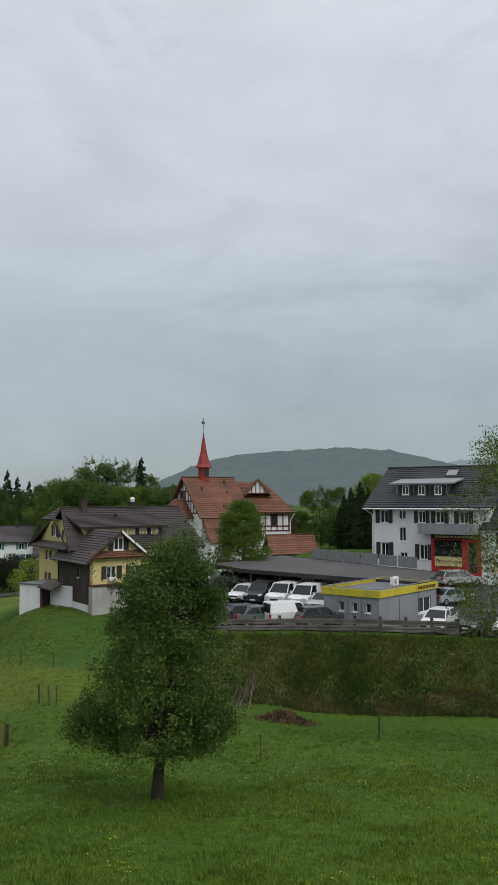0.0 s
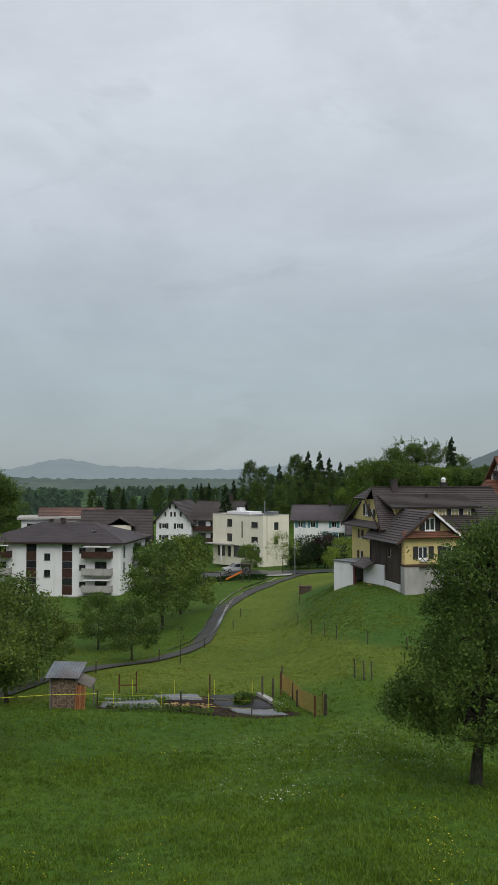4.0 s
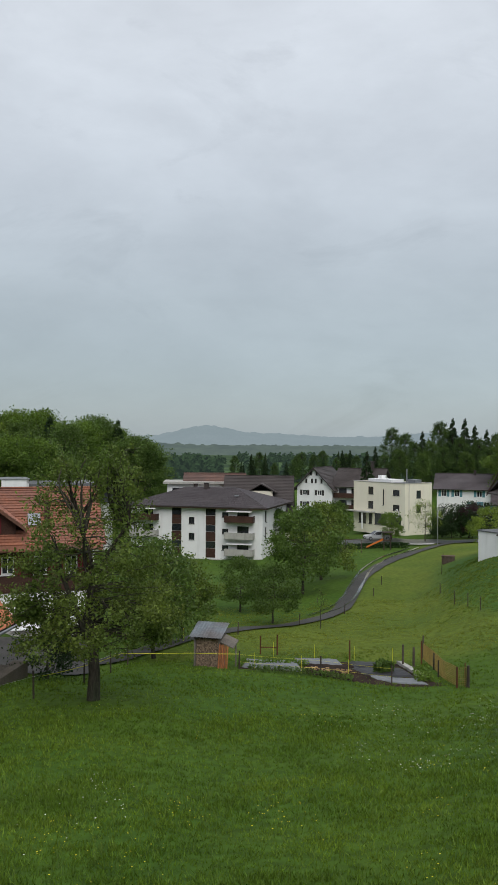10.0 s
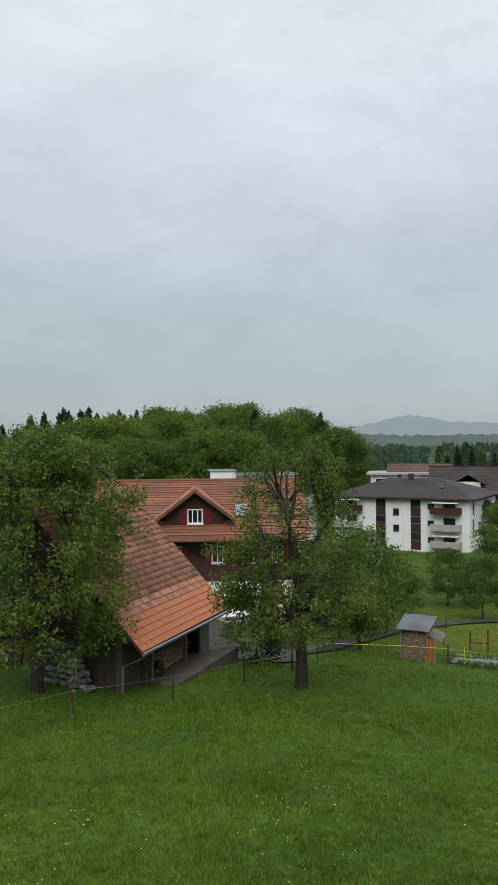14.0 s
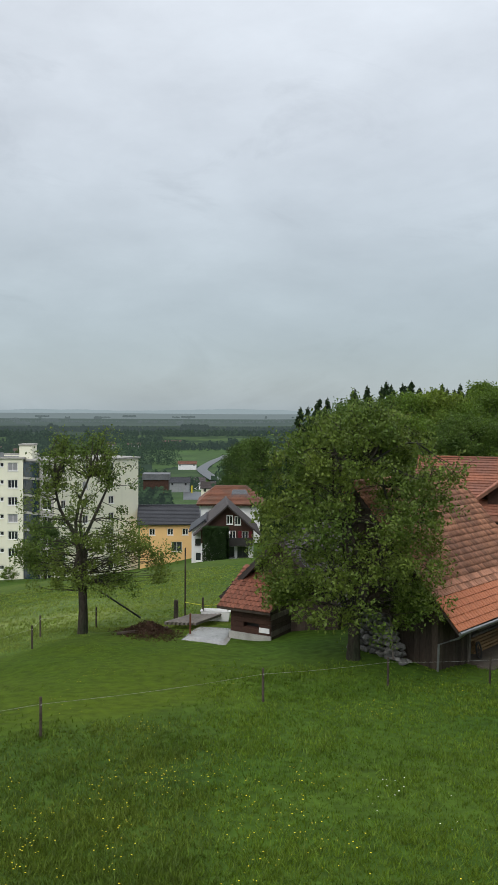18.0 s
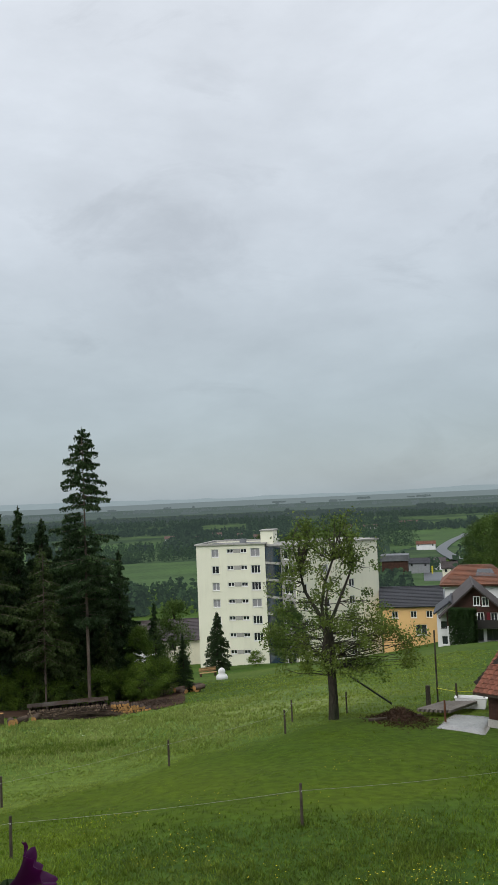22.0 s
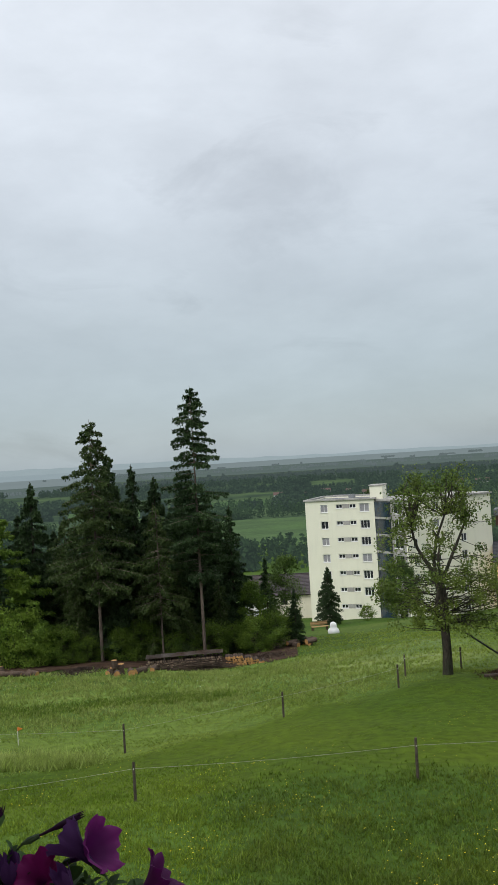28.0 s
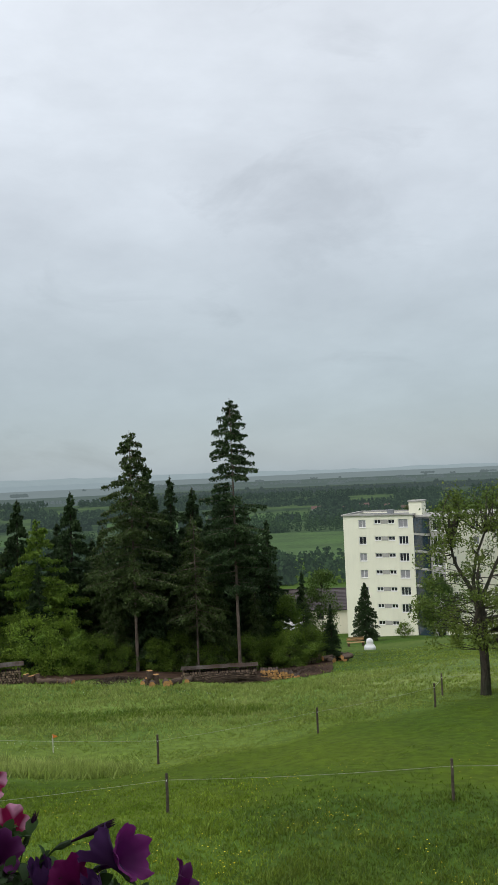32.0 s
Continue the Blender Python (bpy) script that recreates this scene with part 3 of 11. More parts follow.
def window_meshes(w, h, bars, deep):
    """Frame and pane of a window w by h, its outer face at y = 0 of the wall."""
    key = (round(w, 2), round(h, 2), bars, deep)
    if key in WINDOW_MESHES:
        return WINDOW_MESHES[key]
    t, y0, y1 = min(0.09, w * 0.12), deep, deep + 0.07
    us = [0.0, t]
    for k in range(1, bars):
        us += [w * k / bars - t * 0.45, w * k / bars + t * 0.45]
    us += [w - t, w]
    vs = [0.0, t, h - t, h]
    bm, seen = bmesh.new(), {}

    def vert(i, y, j):
        if (i, y, j) not in seen:
            seen[i, y, j] = bm.verts.new((us[i], y, vs[j]))
        return seen[i, y, j]

    def solid(i, j):
        return 0 <= i < len(us) - 1 and 0 <= j < 3 and (j != 1 or i % 2 == 0)

    for i in range(len(us) - 1):
        for j in range(3):
            if not solid(i, j):
                continue
            bm.faces.new((vert(i, y0, j), vert(i + 1, y0, j), vert(i + 1, y0, j + 1), vert(i, y0, j + 1)))
            bm.faces.new((vert(i, y1, j + 1), vert(i + 1, y1, j + 1), vert(i + 1, y1, j), vert(i, y1, j)))
            for di, dj, a, b in ((-1, 0, (i, j + 1), (i, j)), (1, 0, (i + 1, j), (i + 1, j + 1)), (0, -1, (i, j), (i + 1, j)), (0, 1, (i + 1, j + 1), (i, j + 1))):
                if not solid(i + di, j + dj):
                    bm.faces.new((vert(a[0], y1, a[1]), vert(b[0], y1, b[1]), vert(b[0], y0, b[1]), vert(a[0], y0, a[1])))
    me = bpy.data.meshes.new("window")
    bm.normal_update()
    bm.to_mesh(me)
    bm.free()
    bm = boxed(t * 0.9, w - t * 0.9, y0 + 0.03, y0 + 0.05, t * 0.9, h - t * 0.9)
    pane = bpy.data.meshes.new("pane")
    bm.to_mesh(pane)
    bm.free()
    bm = boxed(-0.06, w + 0.06, -0.07, y0 - 0.003, -0.07, -0.003)
    sill = bpy.data.meshes.new("sill")
    bm.to_mesh(sill)
    bm.free()
    WINDOW_MESHES[key] = (me, pane, sill)
    return me, pane, sill


def with_mat(me, material):
    """The mesh itself with that material, one copy for each material."""
    key = (me.name, material.name)
    if key not in WINDOW_MESHES:
        copy = me.copy()
        copy.materials.clear()
        copy.materials.append(material)
        WINDOW_MESHES[key] = copy
    return WINDOW_MESHES[key]


SHUTTERS = {"s": M_SHUTTER, "r": M_SHUTTERRED, "t": M_SHUTTERTEAL}


def window(root, m, u, v, w, h, style="w", deep=0.12):
    bars = 1 if "1" in style or w < 0.6 else 2
    frame_me, pane_me, sill_me = window_meshes(w, h, 3 if "3" in style else bars, deep)
    fm = M_SHUTTER if "d" in style else M_FRAME
    win = part("window", with_mat(frame_me, fm), None, root, m=m @ pose(u, 0, v))
    part("pane", with_mat(pane_me, M_BLIND if "b" in style else M_GLASS), None, win, "lowered grey blind" if "b" in style else "")
    part("sill", with_mat(sill_me, fm), None, win)
    for k in SHUTTERS:
        if k in style:
            sw = w * 0.5
            for x0 in (-sw - 0.03, w + 0.03):
                bm = boxed(x0, x0 + sw, -0.045, -0.004, -0.02, h + 0.02)
                for i in range(5):
                    z = h * (i + 0.5) / 5
                    box(bm, x0 + 0.05, x0 + sw - 0.05, -0.058, -0.046, z - 0.05, z + 0.05)
                part("shutter", bm, SHUTTERS[k], win)
    if "a" in style:    # striped awning rolled half out above
        bm = prism(bmesh.new(), [(-0.3, -0.05, h + 0.25), (w + 0.3, -0.05, h + 0.25), (w + 0.3, -0.9, h - 0.05), (-0.3, -0.9, h - 0.05)], (0, 0, 0.03))
        part("awning", bm, M_FRAME, win, "pale striped awning")
    return win


def wall_panel(root, m, length, z0, z1, holes, material, thick=0.3, name="wall"):
    """A wall along x with real openings; its outer face is y = 0."""
    us = sorted({round(k, 3) for k in (0.0, length, *[h[0] for h in holes], *[h[0] + h[2] for h in holes])})
    vs = sorted({round(k, 3) for k in (z0, z1, *[h[1] for h in holes], *[h[1] + h[3] for h in holes])})
    bm, verts = bmesh.new(), {}

    def vert(x, y, z):
        key = (round(x, 4), round(y, 4), round(z, 4))
        if key not in verts:
            verts[key] = bm.verts.new(key)
        return verts[key]

    def inside(x, z):
        return any(h[0] < x < h[0] + h[2] and h[1] < z < h[1] + h[3] for h in holes)

    for a, b in zip(us, us[1:]):
        for c, d in zip(vs, vs[1:]):
            if not inside((a + b) / 2, (c + d) / 2):
                bm.faces.new((vert(a, 0, c), vert(b, 0, c), vert(b, 0, d), vert(a, 0, d)))
                bm.faces.new((vert(a, thick, d), vert(b, thick, d), vert(b, thick, c), vert(a, thick, c)))
    for h in holes:
        a, c, b, d = h[0], h[1], h[0] + h[2], h[1] + h[3]
        ring = [(a, c), (b, c), (b, d), (a, d)]
        for (x0, e0), (x1, e1) in zip(ring, ring[1:] + ring[:1]):
            q = [bm.verts.new((x0, 0, e0)), bm.verts.new((x1, 0, e1)), bm.verts.new((x1, thick, e1)), bm.verts.new((x0, thick, e0))]
            bm.faces.new(q)
    for p, q in (((0, z1), (length, z1)), ((length, z0), (length, z1)), ((0, z0), (0, z1))):
        bm.faces.new([bm.verts.new(k) for k in ((p[0], 0, p[1]), (q[0], 0, q[1]), (q[0], thick, q[1]), (p[0], thick, p[1]))])
    wall = part(name, bm, material, root, m=m)
    for h in holes:
        if len(h) > 4 and h[4]:
            window(root, m, *h[:5])
    return wall


def four_walls(root, L, D, z0, z1, material, front=(), right=(), back=(), left=(), side_mat=None):
    wall_panel(root, pose(0, 0, 0), L, z0, z1, front, material)
    wall_panel(root, pose(L, 0, 0, 0, 0, 90) @ pose(0.3, 0, 0), D - 0.6, z0, z1, [(h[0] - 0.3, *h[1:]) for h in right], side_mat or material)
    wall_panel(root, pose(L, D, 0, 0, 0, 180), L, z0, z1, back, material)
    wall_panel(root, pose(0, D, 0, 0, 0, -90) @ pose(0.3, 0, 0), D - 0.6, z0, z1, [(h[0] - 0.3, *h[1:]) for h in left], side_mat or material)
    part("interior_floor", boxed(0.31, L - 0.31, 0.31, D - 0.31, z0 + 1.0, z0 + 1.2), M_WOODBROWN, root)


def slope(root, e0, e1, r1, r0, material, course=0.36, thick=0.14, name="roof_slope", label=""):
    """A roof slope in tile courses: eave e0-e1, ridge r0-r1 above them; each course a step of its own."""
    e0, e1, r1, r0 = (Vector(p) for p in (e0, e1, r1, r0))
    n = (e1 - e0).cross(r0 - e0).normalized()
    if n.z < 0:
        n = -n
    bm = prism(bmesh.new(), [e0 - n * thick, e1 - n * thick, r1 - n * thick, r0 - n * thick], n * thick)
    k = max(2, round((r0 - e0).length / course))
    for i in range(k):
        a, b = i / k, min((i + 1.12) / k, 1)
        p = [e0.lerp(r0, a), e1.lerp(r1, a), e1.lerp(r1, b), e0.lerp(r0, b)]
        top = [p[0] + n * 0.075, p[1] + n * 0.075, p[2] + n * 0.02, p[3] + n * 0.02]
        q = [bm.verts.new(x) for x in p[:2] + top]
        bm.faces.new((q[2], q[3], q[4], q[5]))
        bm.faces.new((q[0], q[1], q[3], q[2]))
        bm.faces.new((q[0], q[2], q[5]))
        bm.faces.new((q[1], q[4], q[3]))
    ob = part(name, bm, material, root, label)
    return tagged(ob, label, kind="stuff")


def gable_wall(root, m, width, base, rise, material, thick=0.3, cut=0.0):
    """The triangle of a gable over a wall, with its point cut off by a half hip."""
    if cut:
        w = width * cut / rise / 2
        pts = [(0, 0, base), (width, 0, base), (width / 2 + w, 0, base + rise - cut), (width / 2 - w, 0, base + rise - cut)]
    else:
        pts = [(0, 0, base), (width, 0, base), (width / 2, 0, base + rise)]
    return part("gable", prism(bmesh.new(), pts, (0, thick, 0)), material, root, m=m)


def boards(root, m, width, z0, z1, material, pitch=0.22, name="board", rise=0.0, proud=0.025):
    """Upright boards on a wall face, one mesh object each, sharing nothing but their look."""
    k = max(1, round(width / pitch))
    for i in range(k):
        a, b = width * i / k + 0.008, width * (i + 1) / k - 0.008
        f = lambda x: z1 + rise * (1 - abs(2 * x / width - 1)) if rise else z1
        jit = 0.006 * ((i * 7) % 3)
        bm = prism(bmesh.new(), [(a, -0.003, z0), (b, -0.003, z0), (b, -0.003, f(b) - 0.02), (a, -0.003, f(a) - 0.02)], (0, -proud - jit, 0))
        part(name, bm, material, root, m=m)


def pipe(root, pts, radius, material, name="downpipe", sides=6):
    return part(name, tube(bmesh.new(), pts, radius, sides), material, root)


def chimney(root, x, y, z0, z1, w=0.6, material=None):
    bm = boxed(x - w / 2, x + w / 2, y - w / 2, y + w / 2, z0, z1)
    box(bm, x - w / 2 - 0.08, x + w / 2 + 0.08, y - w / 2 - 0.08, y + w / 2 + 0.08, z1, z1 + 0.12)
    return part("chimney", bm, material or M_TILEDARK, root)


def house(name, p0, yaw, z, label, category="house", group=""):
    return empty(name, pose(p0[0], p0[1], z, 0, 0, yaw), label, category, group)


def simple_gable(root, L, D, H, rise, roof_mat, over=0.6, wall_mat=None, along="x", course=0.4, hip=0.0, z_gable=None):
    """A pitched roof over a box L by D: ridge along x, or along y."""
    if along == "x":
        f = lambda a, b, c: (a, b, c)
        l, d = L, D
    else:
        f = lambda a, b, c: (b, a, c)
        l, d = D, L
    s = rise / (d / 2)
    e, t = H - over * s, H + rise
    slope(root, f(-over, -over, e), f(l + over, -over, e), f(l + over, d / 2, t), f(-over, d / 2, t), roof_mat, course)
    slope(root, f(l + over, d + over, e), f(-over, d + over, e), f(-over, d / 2, t), f(l + over, d / 2, t), roof_mat, course)
    bm = boxed(-over, l + over, d / 2 - 0.14, d / 2 + 0.14, t + 0.02, t + 0.12)
    if along != "x":
        bm.free()
        bm = boxed(d / 2 - 0.14, d / 2 + 0.14, -over, l + over, t + 0.02, t + 0.12)
    part("ridge_cap", bm, roof_mat, root)
    if wall_mat:
        if along == "x":
            gable_wall(root, pose(0, D, 0, 0, 0, -90), D, H, rise - 0.1, wall_mat)
            gable_wall(root, pose(L, 0, 0, 0, 0, 90), D, H, rise - 0.1, wall_mat)
        else:
            gable_wall(root, pose(0, 0, 0), L, H, rise - 0.1, wall_mat)
            gable_wall(root, pose(L, D, 0, 0, 0, 180), L, H, rise - 0.1, wall_mat)


def hip_roof(root, L, D, H, rise, inset, roof_mat, over=0.8, course=0.4):
    s = rise / (D / 2)
    e, t = H - over * s * 0.4, H + rise
    a, b, c, d = (-over, -over, e), (L + over, -over, e), (L + over, D + over, e), (-over, D + over, e)
    r0, r1 = (inset, D / 2, t), (L - inset, D / 2, t)
    slope(root, a, b, r1, r0, roof_mat, course)
    slope(root, c, d, r0, r1, roof_mat, course)
    slope(root, b, c, r1, r1, roof_mat, course)
    slope(root, d, a, r0, r0, roof_mat, course)
    part("soffit", boxed(-over + 0.05, L + over - 0.05, -over + 0.05, D + over - 0.05, e - 0.24, e - 0.16), M_WOODBROWN, root)


def balcony(root, x0, x1, z, depth, material, rail=1.0):
    part("balcony_slab", boxed(x0, x1, -depth, -0.003, z - 0.2, z), M_CONCRETE, root)
    b = part("balcony", boxed(x0, x1, -depth - 0.06, -depth, z - 0.15, z + rail), material, root)
    part("side_panel", boxed(x0 - 0.06, x0, -depth, -0.003, z - 0.15, z + rail), material, b)
    part("side_panel", boxed(x1, x1 + 0.06, -depth, -0.003, z - 0.15, z + rail), material, b)
    return b

# ---------------------------------------------------------------- the pale tower block on the slope


def tower_block():
    root = house("tower_block", (-142.5, 13.8), 67.4, -27.8, "pale yellow eight-storey tower block with flat roof below the meadow", "apartment block")
    L, D, top = 11.7, 11.5, 19.9
    holes = []
    for k in range(7):
        v = top - 1.95 - 2.74 * k
        holes.append((2.6, v, 1.25, 1.3, "b" if k in (0, 2, 3) else "w"))
        holes.append((5.25, v + 0.62, 1.1, 0.68, "w"))
        holes.append((7.55, v + 0.62, 1.1, 0.68, "w"))
        if k < 6:
            holes.append((9.25, v - 0.02, 1.6, 1.36, "b" if k in (0, 3) else "w3"))
    side = [(2.0 + 3.2 * i, top - 1.95 - 2.74 * k, 1.2, 1.3, "w") for i in range(3) for k in range(7)]
    four_walls(root, L, D, -3, top, M_PALEYELLOW, front=holes, right=(), left=side, back=())
    for k in range(7):
        v = top - 1.95 - 2.74 * k
        part("grey_panel", boxed(6.36, 7.54, -0.02, -0.003, v + 0.62, v + 1.3), M_CONCRETE, root)
    part("roof_deck", boxed(0.3, L - 0.3, 0.3, D - 0.3, top - 0.5, top - 0.2), M_ROOFFELT, root)
    bm = boxed(-0.25, L + 0.25, -0.25, 0.3, top, top + 0.25)
    box(bm, -0.25, 0.3, 0.3, D - 0.3, top, top + 0.25)
    box(bm, L - 0.3, L + 0.25, 0.3, D - 0.3, top, top + 0.25)
    box(bm, -0.25, L + 0.25, D - 0.3, D + 0.25, top, top + 0.25)
    part("parapet", bm, M_CONCRETE, root, "grey flat roof edge")
    part("lift_shaft", boxed(10.9, 13.0, 0.9, 4.2, -3, top + 2.1), M_PALEYELLOW, root)
    part("shaft_cap", boxed(10.75, 13.15, 0.75, 4.35, top + 2.1, top + 2.28), M_CONCRETE, root)
    part("roof_vent", boxed(6.4, 7.4, 4.5, 5.3, top - 0.2, top + 0.7), M_METAL, root)
    part("roof_rail", boxed(3.0, 6.0, 7.0, 7.1, top + 0.5, top + 0.6), M_METAL, root)
    # second wing, turned away from the first
    m2 = pose(-142.5, 13.8, 0, 0, 0, 67.4).inverted() @ pose(-131.6, 28.3, 0, 0, 0, 115.4)
    holes = []
    for k in range(7):
        v = top - 2.1 - 2.74 * k
        holes += [(1.2, v, 0.9, 1.3, "w"), (5.4, v, 1.2, 1.3, "b" if k % 3 == 1 else "w"), (10.8, v, 1.2, 1.3, "w")]
    wall_panel(root, m2, 17.4, -3, top - 0.3, holes, M_PALEYELLOW)
    wall_panel(root, m2 @ pose(17.4, 0, 0, 0, 0, 90) @ pose(0.3, 0, 0), 11, -3, top - 0.3, [(2, top - 2.1 - 2.74 * k, 1.2, 1.3, "w") for k in range(7)], M_PALEYELLOW)
    m3 = m2 @ pose(0, 11.3, 0, 0, 0, -90)
    wall_panel(root, m3, 11, -3, top - 0.3, [(8.0, top - 2.35 - 2.74 * k, 2.3, 1.7, "w") for k in range(7)], M_CONCRETE)
    for k in range(7):
        v = top - 2.85 - 2.74 * k
        part("loggia", boxed(2.9, 7.4, -0.5, -0.003, v, v + 2.35), M_LOGGIA, root, "dark blue glazed loggia", m3)
        part("loggia_slab", boxed(2.7, 7.6, -0.6, -0.004, v - 0.36, v - 0.02), M_CONCRETE, root, m=m3)
    part("roof_edge", boxed(-0.25, 17.65, -0.25, 11.5, top - 0.3, top - 0.05), M_CONCRETE, root, m=m2)
    for k in range(7):
        v = top - 2.9 - 2.74 * k
        b = part("balcony", boxed(17.6, 19.0, 3.0, 7.0, v, v + 1.0), M_FRAME, root, m=m2)
    return root


tower_block()

# ---------------------------------------------------------------- flats with the low hip roof


def apartment_house():
    u = Vector((-68.3 + 92.6, 122.5 - 116.5))
    yaw = math.degrees(math.atan2(u.y, u.x))
    root = house("apartment_building", (-91.6, 117.4), yaw, -19.4, "white three-storey apartment building with brown balconies and violet-grey hip roof", "apartment block")
    L, D, top = 23.6, 16.5, 8.9
    fr = [(10.6, 5.75, 1.05, 1.15, "d"), (10.6, 3.05, 1.05, 1.15, "d"), (16.55, 7.0, 1.1, 0.85, "d"), (16.55, 4.25, 1.1, 0.85, "d"), (16.55, 1.5, 1.1, 0.85, "d"),
          (19.2, 6.6, 2.0, 1.75, "d"), (19.2, 3.85, 2.0, 1.75, "d"), (19.2, 1.1, 2.0, 1.75, "d"), (2.2, 6.5, 1.9, 1.75, "d"), (2.2, 3.75, 1.9, 1.75, "d"), (7.6, 6.6, 1.6, 1.5, "d")]
    rt = [(1.5, 6.2, 1.2, 2.0, "d"), (1.5, 3.4, 1.2, 2.0, "d"), (8, 6.2, 1.4, 1.4, "w"), (8, 3.4, 1.4, 1.4, "w")]
    four_walls(root, L, D, -2, top, M_WHITE, front=fr, right=rt, left=[(4, 6.2, 1.4, 1.4, "w")])
    for a, b in ((7.6, 9.3), (13.7, 15.4)):
        for k in range(3):
            part("stair_panel", boxed(a, b, -0.05, -0.003, 0.2 + 2.75 * k, 1.75 + 2.75 * k), M_WOODBROWN, root, "dark brown facade panel")
            part("stair_glazing", boxed(a, b, -0.04, -0.003, 1.8 + 2.75 * k, 2.9 + 2.75 * k), M_GLASS, root)
    for k, mt in ((0, M_CONCRETE), (1, M_CONCRETE), (2, M_WOODBROWN)):
        balcony(root, 17.4, 22.2, 0.95 + 2.75 * k, 1.3, mt, 0.95)
    balcony(root, 0.3, 5.1, 6.4, 1.2, M_WOODBROWN, 0.95)
    balcony(root, 0.3, 5.1, 3.65, 1.2, M_CONCRETE, 0.95)
    for x, z in ((17.6, 8.3), (17.6, 2.9), (0.6, 8.4)):
        a = part("awning", prism(bmesh.new(), [(x, -0.05, z), (x + 4.4, -0.05, z), (x + 4.4, -1.2, z - 0.25), (x, -1.2, z - 0.25)], (0, 0, 0.04)), M_FRAME, root, "pale striped awning")
    hip_roof(root, L, D, top, 2.7, 7.2, M_TILEPLUM, 1.0)
    chimney(root, 11.2, 7.5, top + 2, top + 3.4, 0.7)
    chimney(root, 8.5, 9.2, top + 1.8, top + 3.1, 0.6)
    part("roof_window", boxed(17.6, 18.3, 3.3, 4.0, top + 1.45, top + 1.62), M_METAL, root)
    part("garage_roof", boxed(14.6, 17.2, -2.5, -0.1, -0.2, 0.0), M_CONCRETE, root)


apartment_house()

# ---------------------------------------------------------------- cream flat-roofed building by the road


def cube_building():
    root = house("flat_roofed_building", (-64.6, 151.5), -24.6, -14.95, "cream flat-roofed three-storey building with dark shop windows below", "building")
    root.matrix_world = root.matrix_world @ Matrix.Diagonal((0.9, 0.82, 0.82, 1.0))
    L, D, top = 15.0, 8.5, 9.7
    fr = [(4.4, 6.9, 1.6, 1.7, "d1"), (4.4, 3.6, 1.6, 1.7, "d1"), (8.7, 4.6, 0.45, 3.6, "d1"), (11.6, 6.9, 1.9, 1.3, "d1"), (11.6, 3.6, 1.9, 1.3, "d1"),
          (1.6, 0.1, 2.2, 2.4, "d"), (4.6, 0.1, 1.0, 2.4, "d"), (6.3, 0.1, 3.6, 2.6, "d3"), (10.4, 0.1, 3.6, 2.6, "d3")]
    rt = [(3.6, 6.4, 1.5, 1.7, "d1"), (3.6, 3.2, 1.5, 1.7, "d1")]
    four_walls(root, L, D, -2, top, M_CREAM, front=fr, right=rt)
    part("flat_roof", boxed(0.3, L - 0.3, 0.3, D - 0.3, top - 0.4, top - 0.15), M_ROOFFELT, root)
    bm = boxed(-0.1, L + 0.1, -0.1, 0.3, top, top + 0.1)
    box(bm, L - 0.3, L + 0.1, 0.3, D, top, top + 0.1)
    box(bm, -0.1, 0.3, 0.3, D, top, top + 0.1)
    part("roof_edge", bm, M_CONCRETE, root)
    part("canopy", boxed(-0.8, 6.6, -1.8, -0.003, 2.75, 3.0), M_CONCRETE, root)
    for x in (-0.6, 4.1):
        part("column", tube(bmesh.new(), [(x, -1.5, -1), (x, -1.5, 2.75)], 0.16, 8), M_FRAME, root)
    part("flue", tube(bmesh.new(), [(10.6, 5.5, top - 0.2), (10.6, 5.5, top + 3.0)], 0.16, 10), M_METAL, root)
    part("roof_plant", boxed(11.3, 13.4, 5, 7, top - 0.2, top + 0.7), M_METAL, root)
    part("roof_hut", boxed(0.6, 7.5, 4, 8, top - 0.2, top + 0.5), M_WHITE, root)
    part("stair_tower", boxed(2.2, 3.2, 5.5, 7, top + 0.502, top + 1.3), M_WHITE, root)
    pipe(root, [(L + 0.08, 1.2, -0.5), (L + 0.08, 1.2, top)], 0.06, M_CONCRETE)
    ring = bmesh.new()
    rings = [[ring.verts.new(((0.42 + 0.09 * math.cos(b)) * math.cos(a), 0.09 * math.sin(b), (0.95 + 0.09 * math.cos(b)) * math.sin(a))) for b in (0, 2.1, 4.2)] for a in np.linspace(0, 2 * math.pi, 20, endpoint=False)]
    for i in range(20):
        for k in range(3):
            ring.faces.new((rings[i][k], rings[(i + 1) % 20][k], rings[(i + 1) % 20][(k + 1) % 3], rings[i][(k + 1) % 3]))
    part("oval_sign", ring, M_FRAME, root, "white oval ring sign", pose(13.2, -0.4, 3.0))


cube_building()

# ---------------------------------------------------------------- houses behind the flats


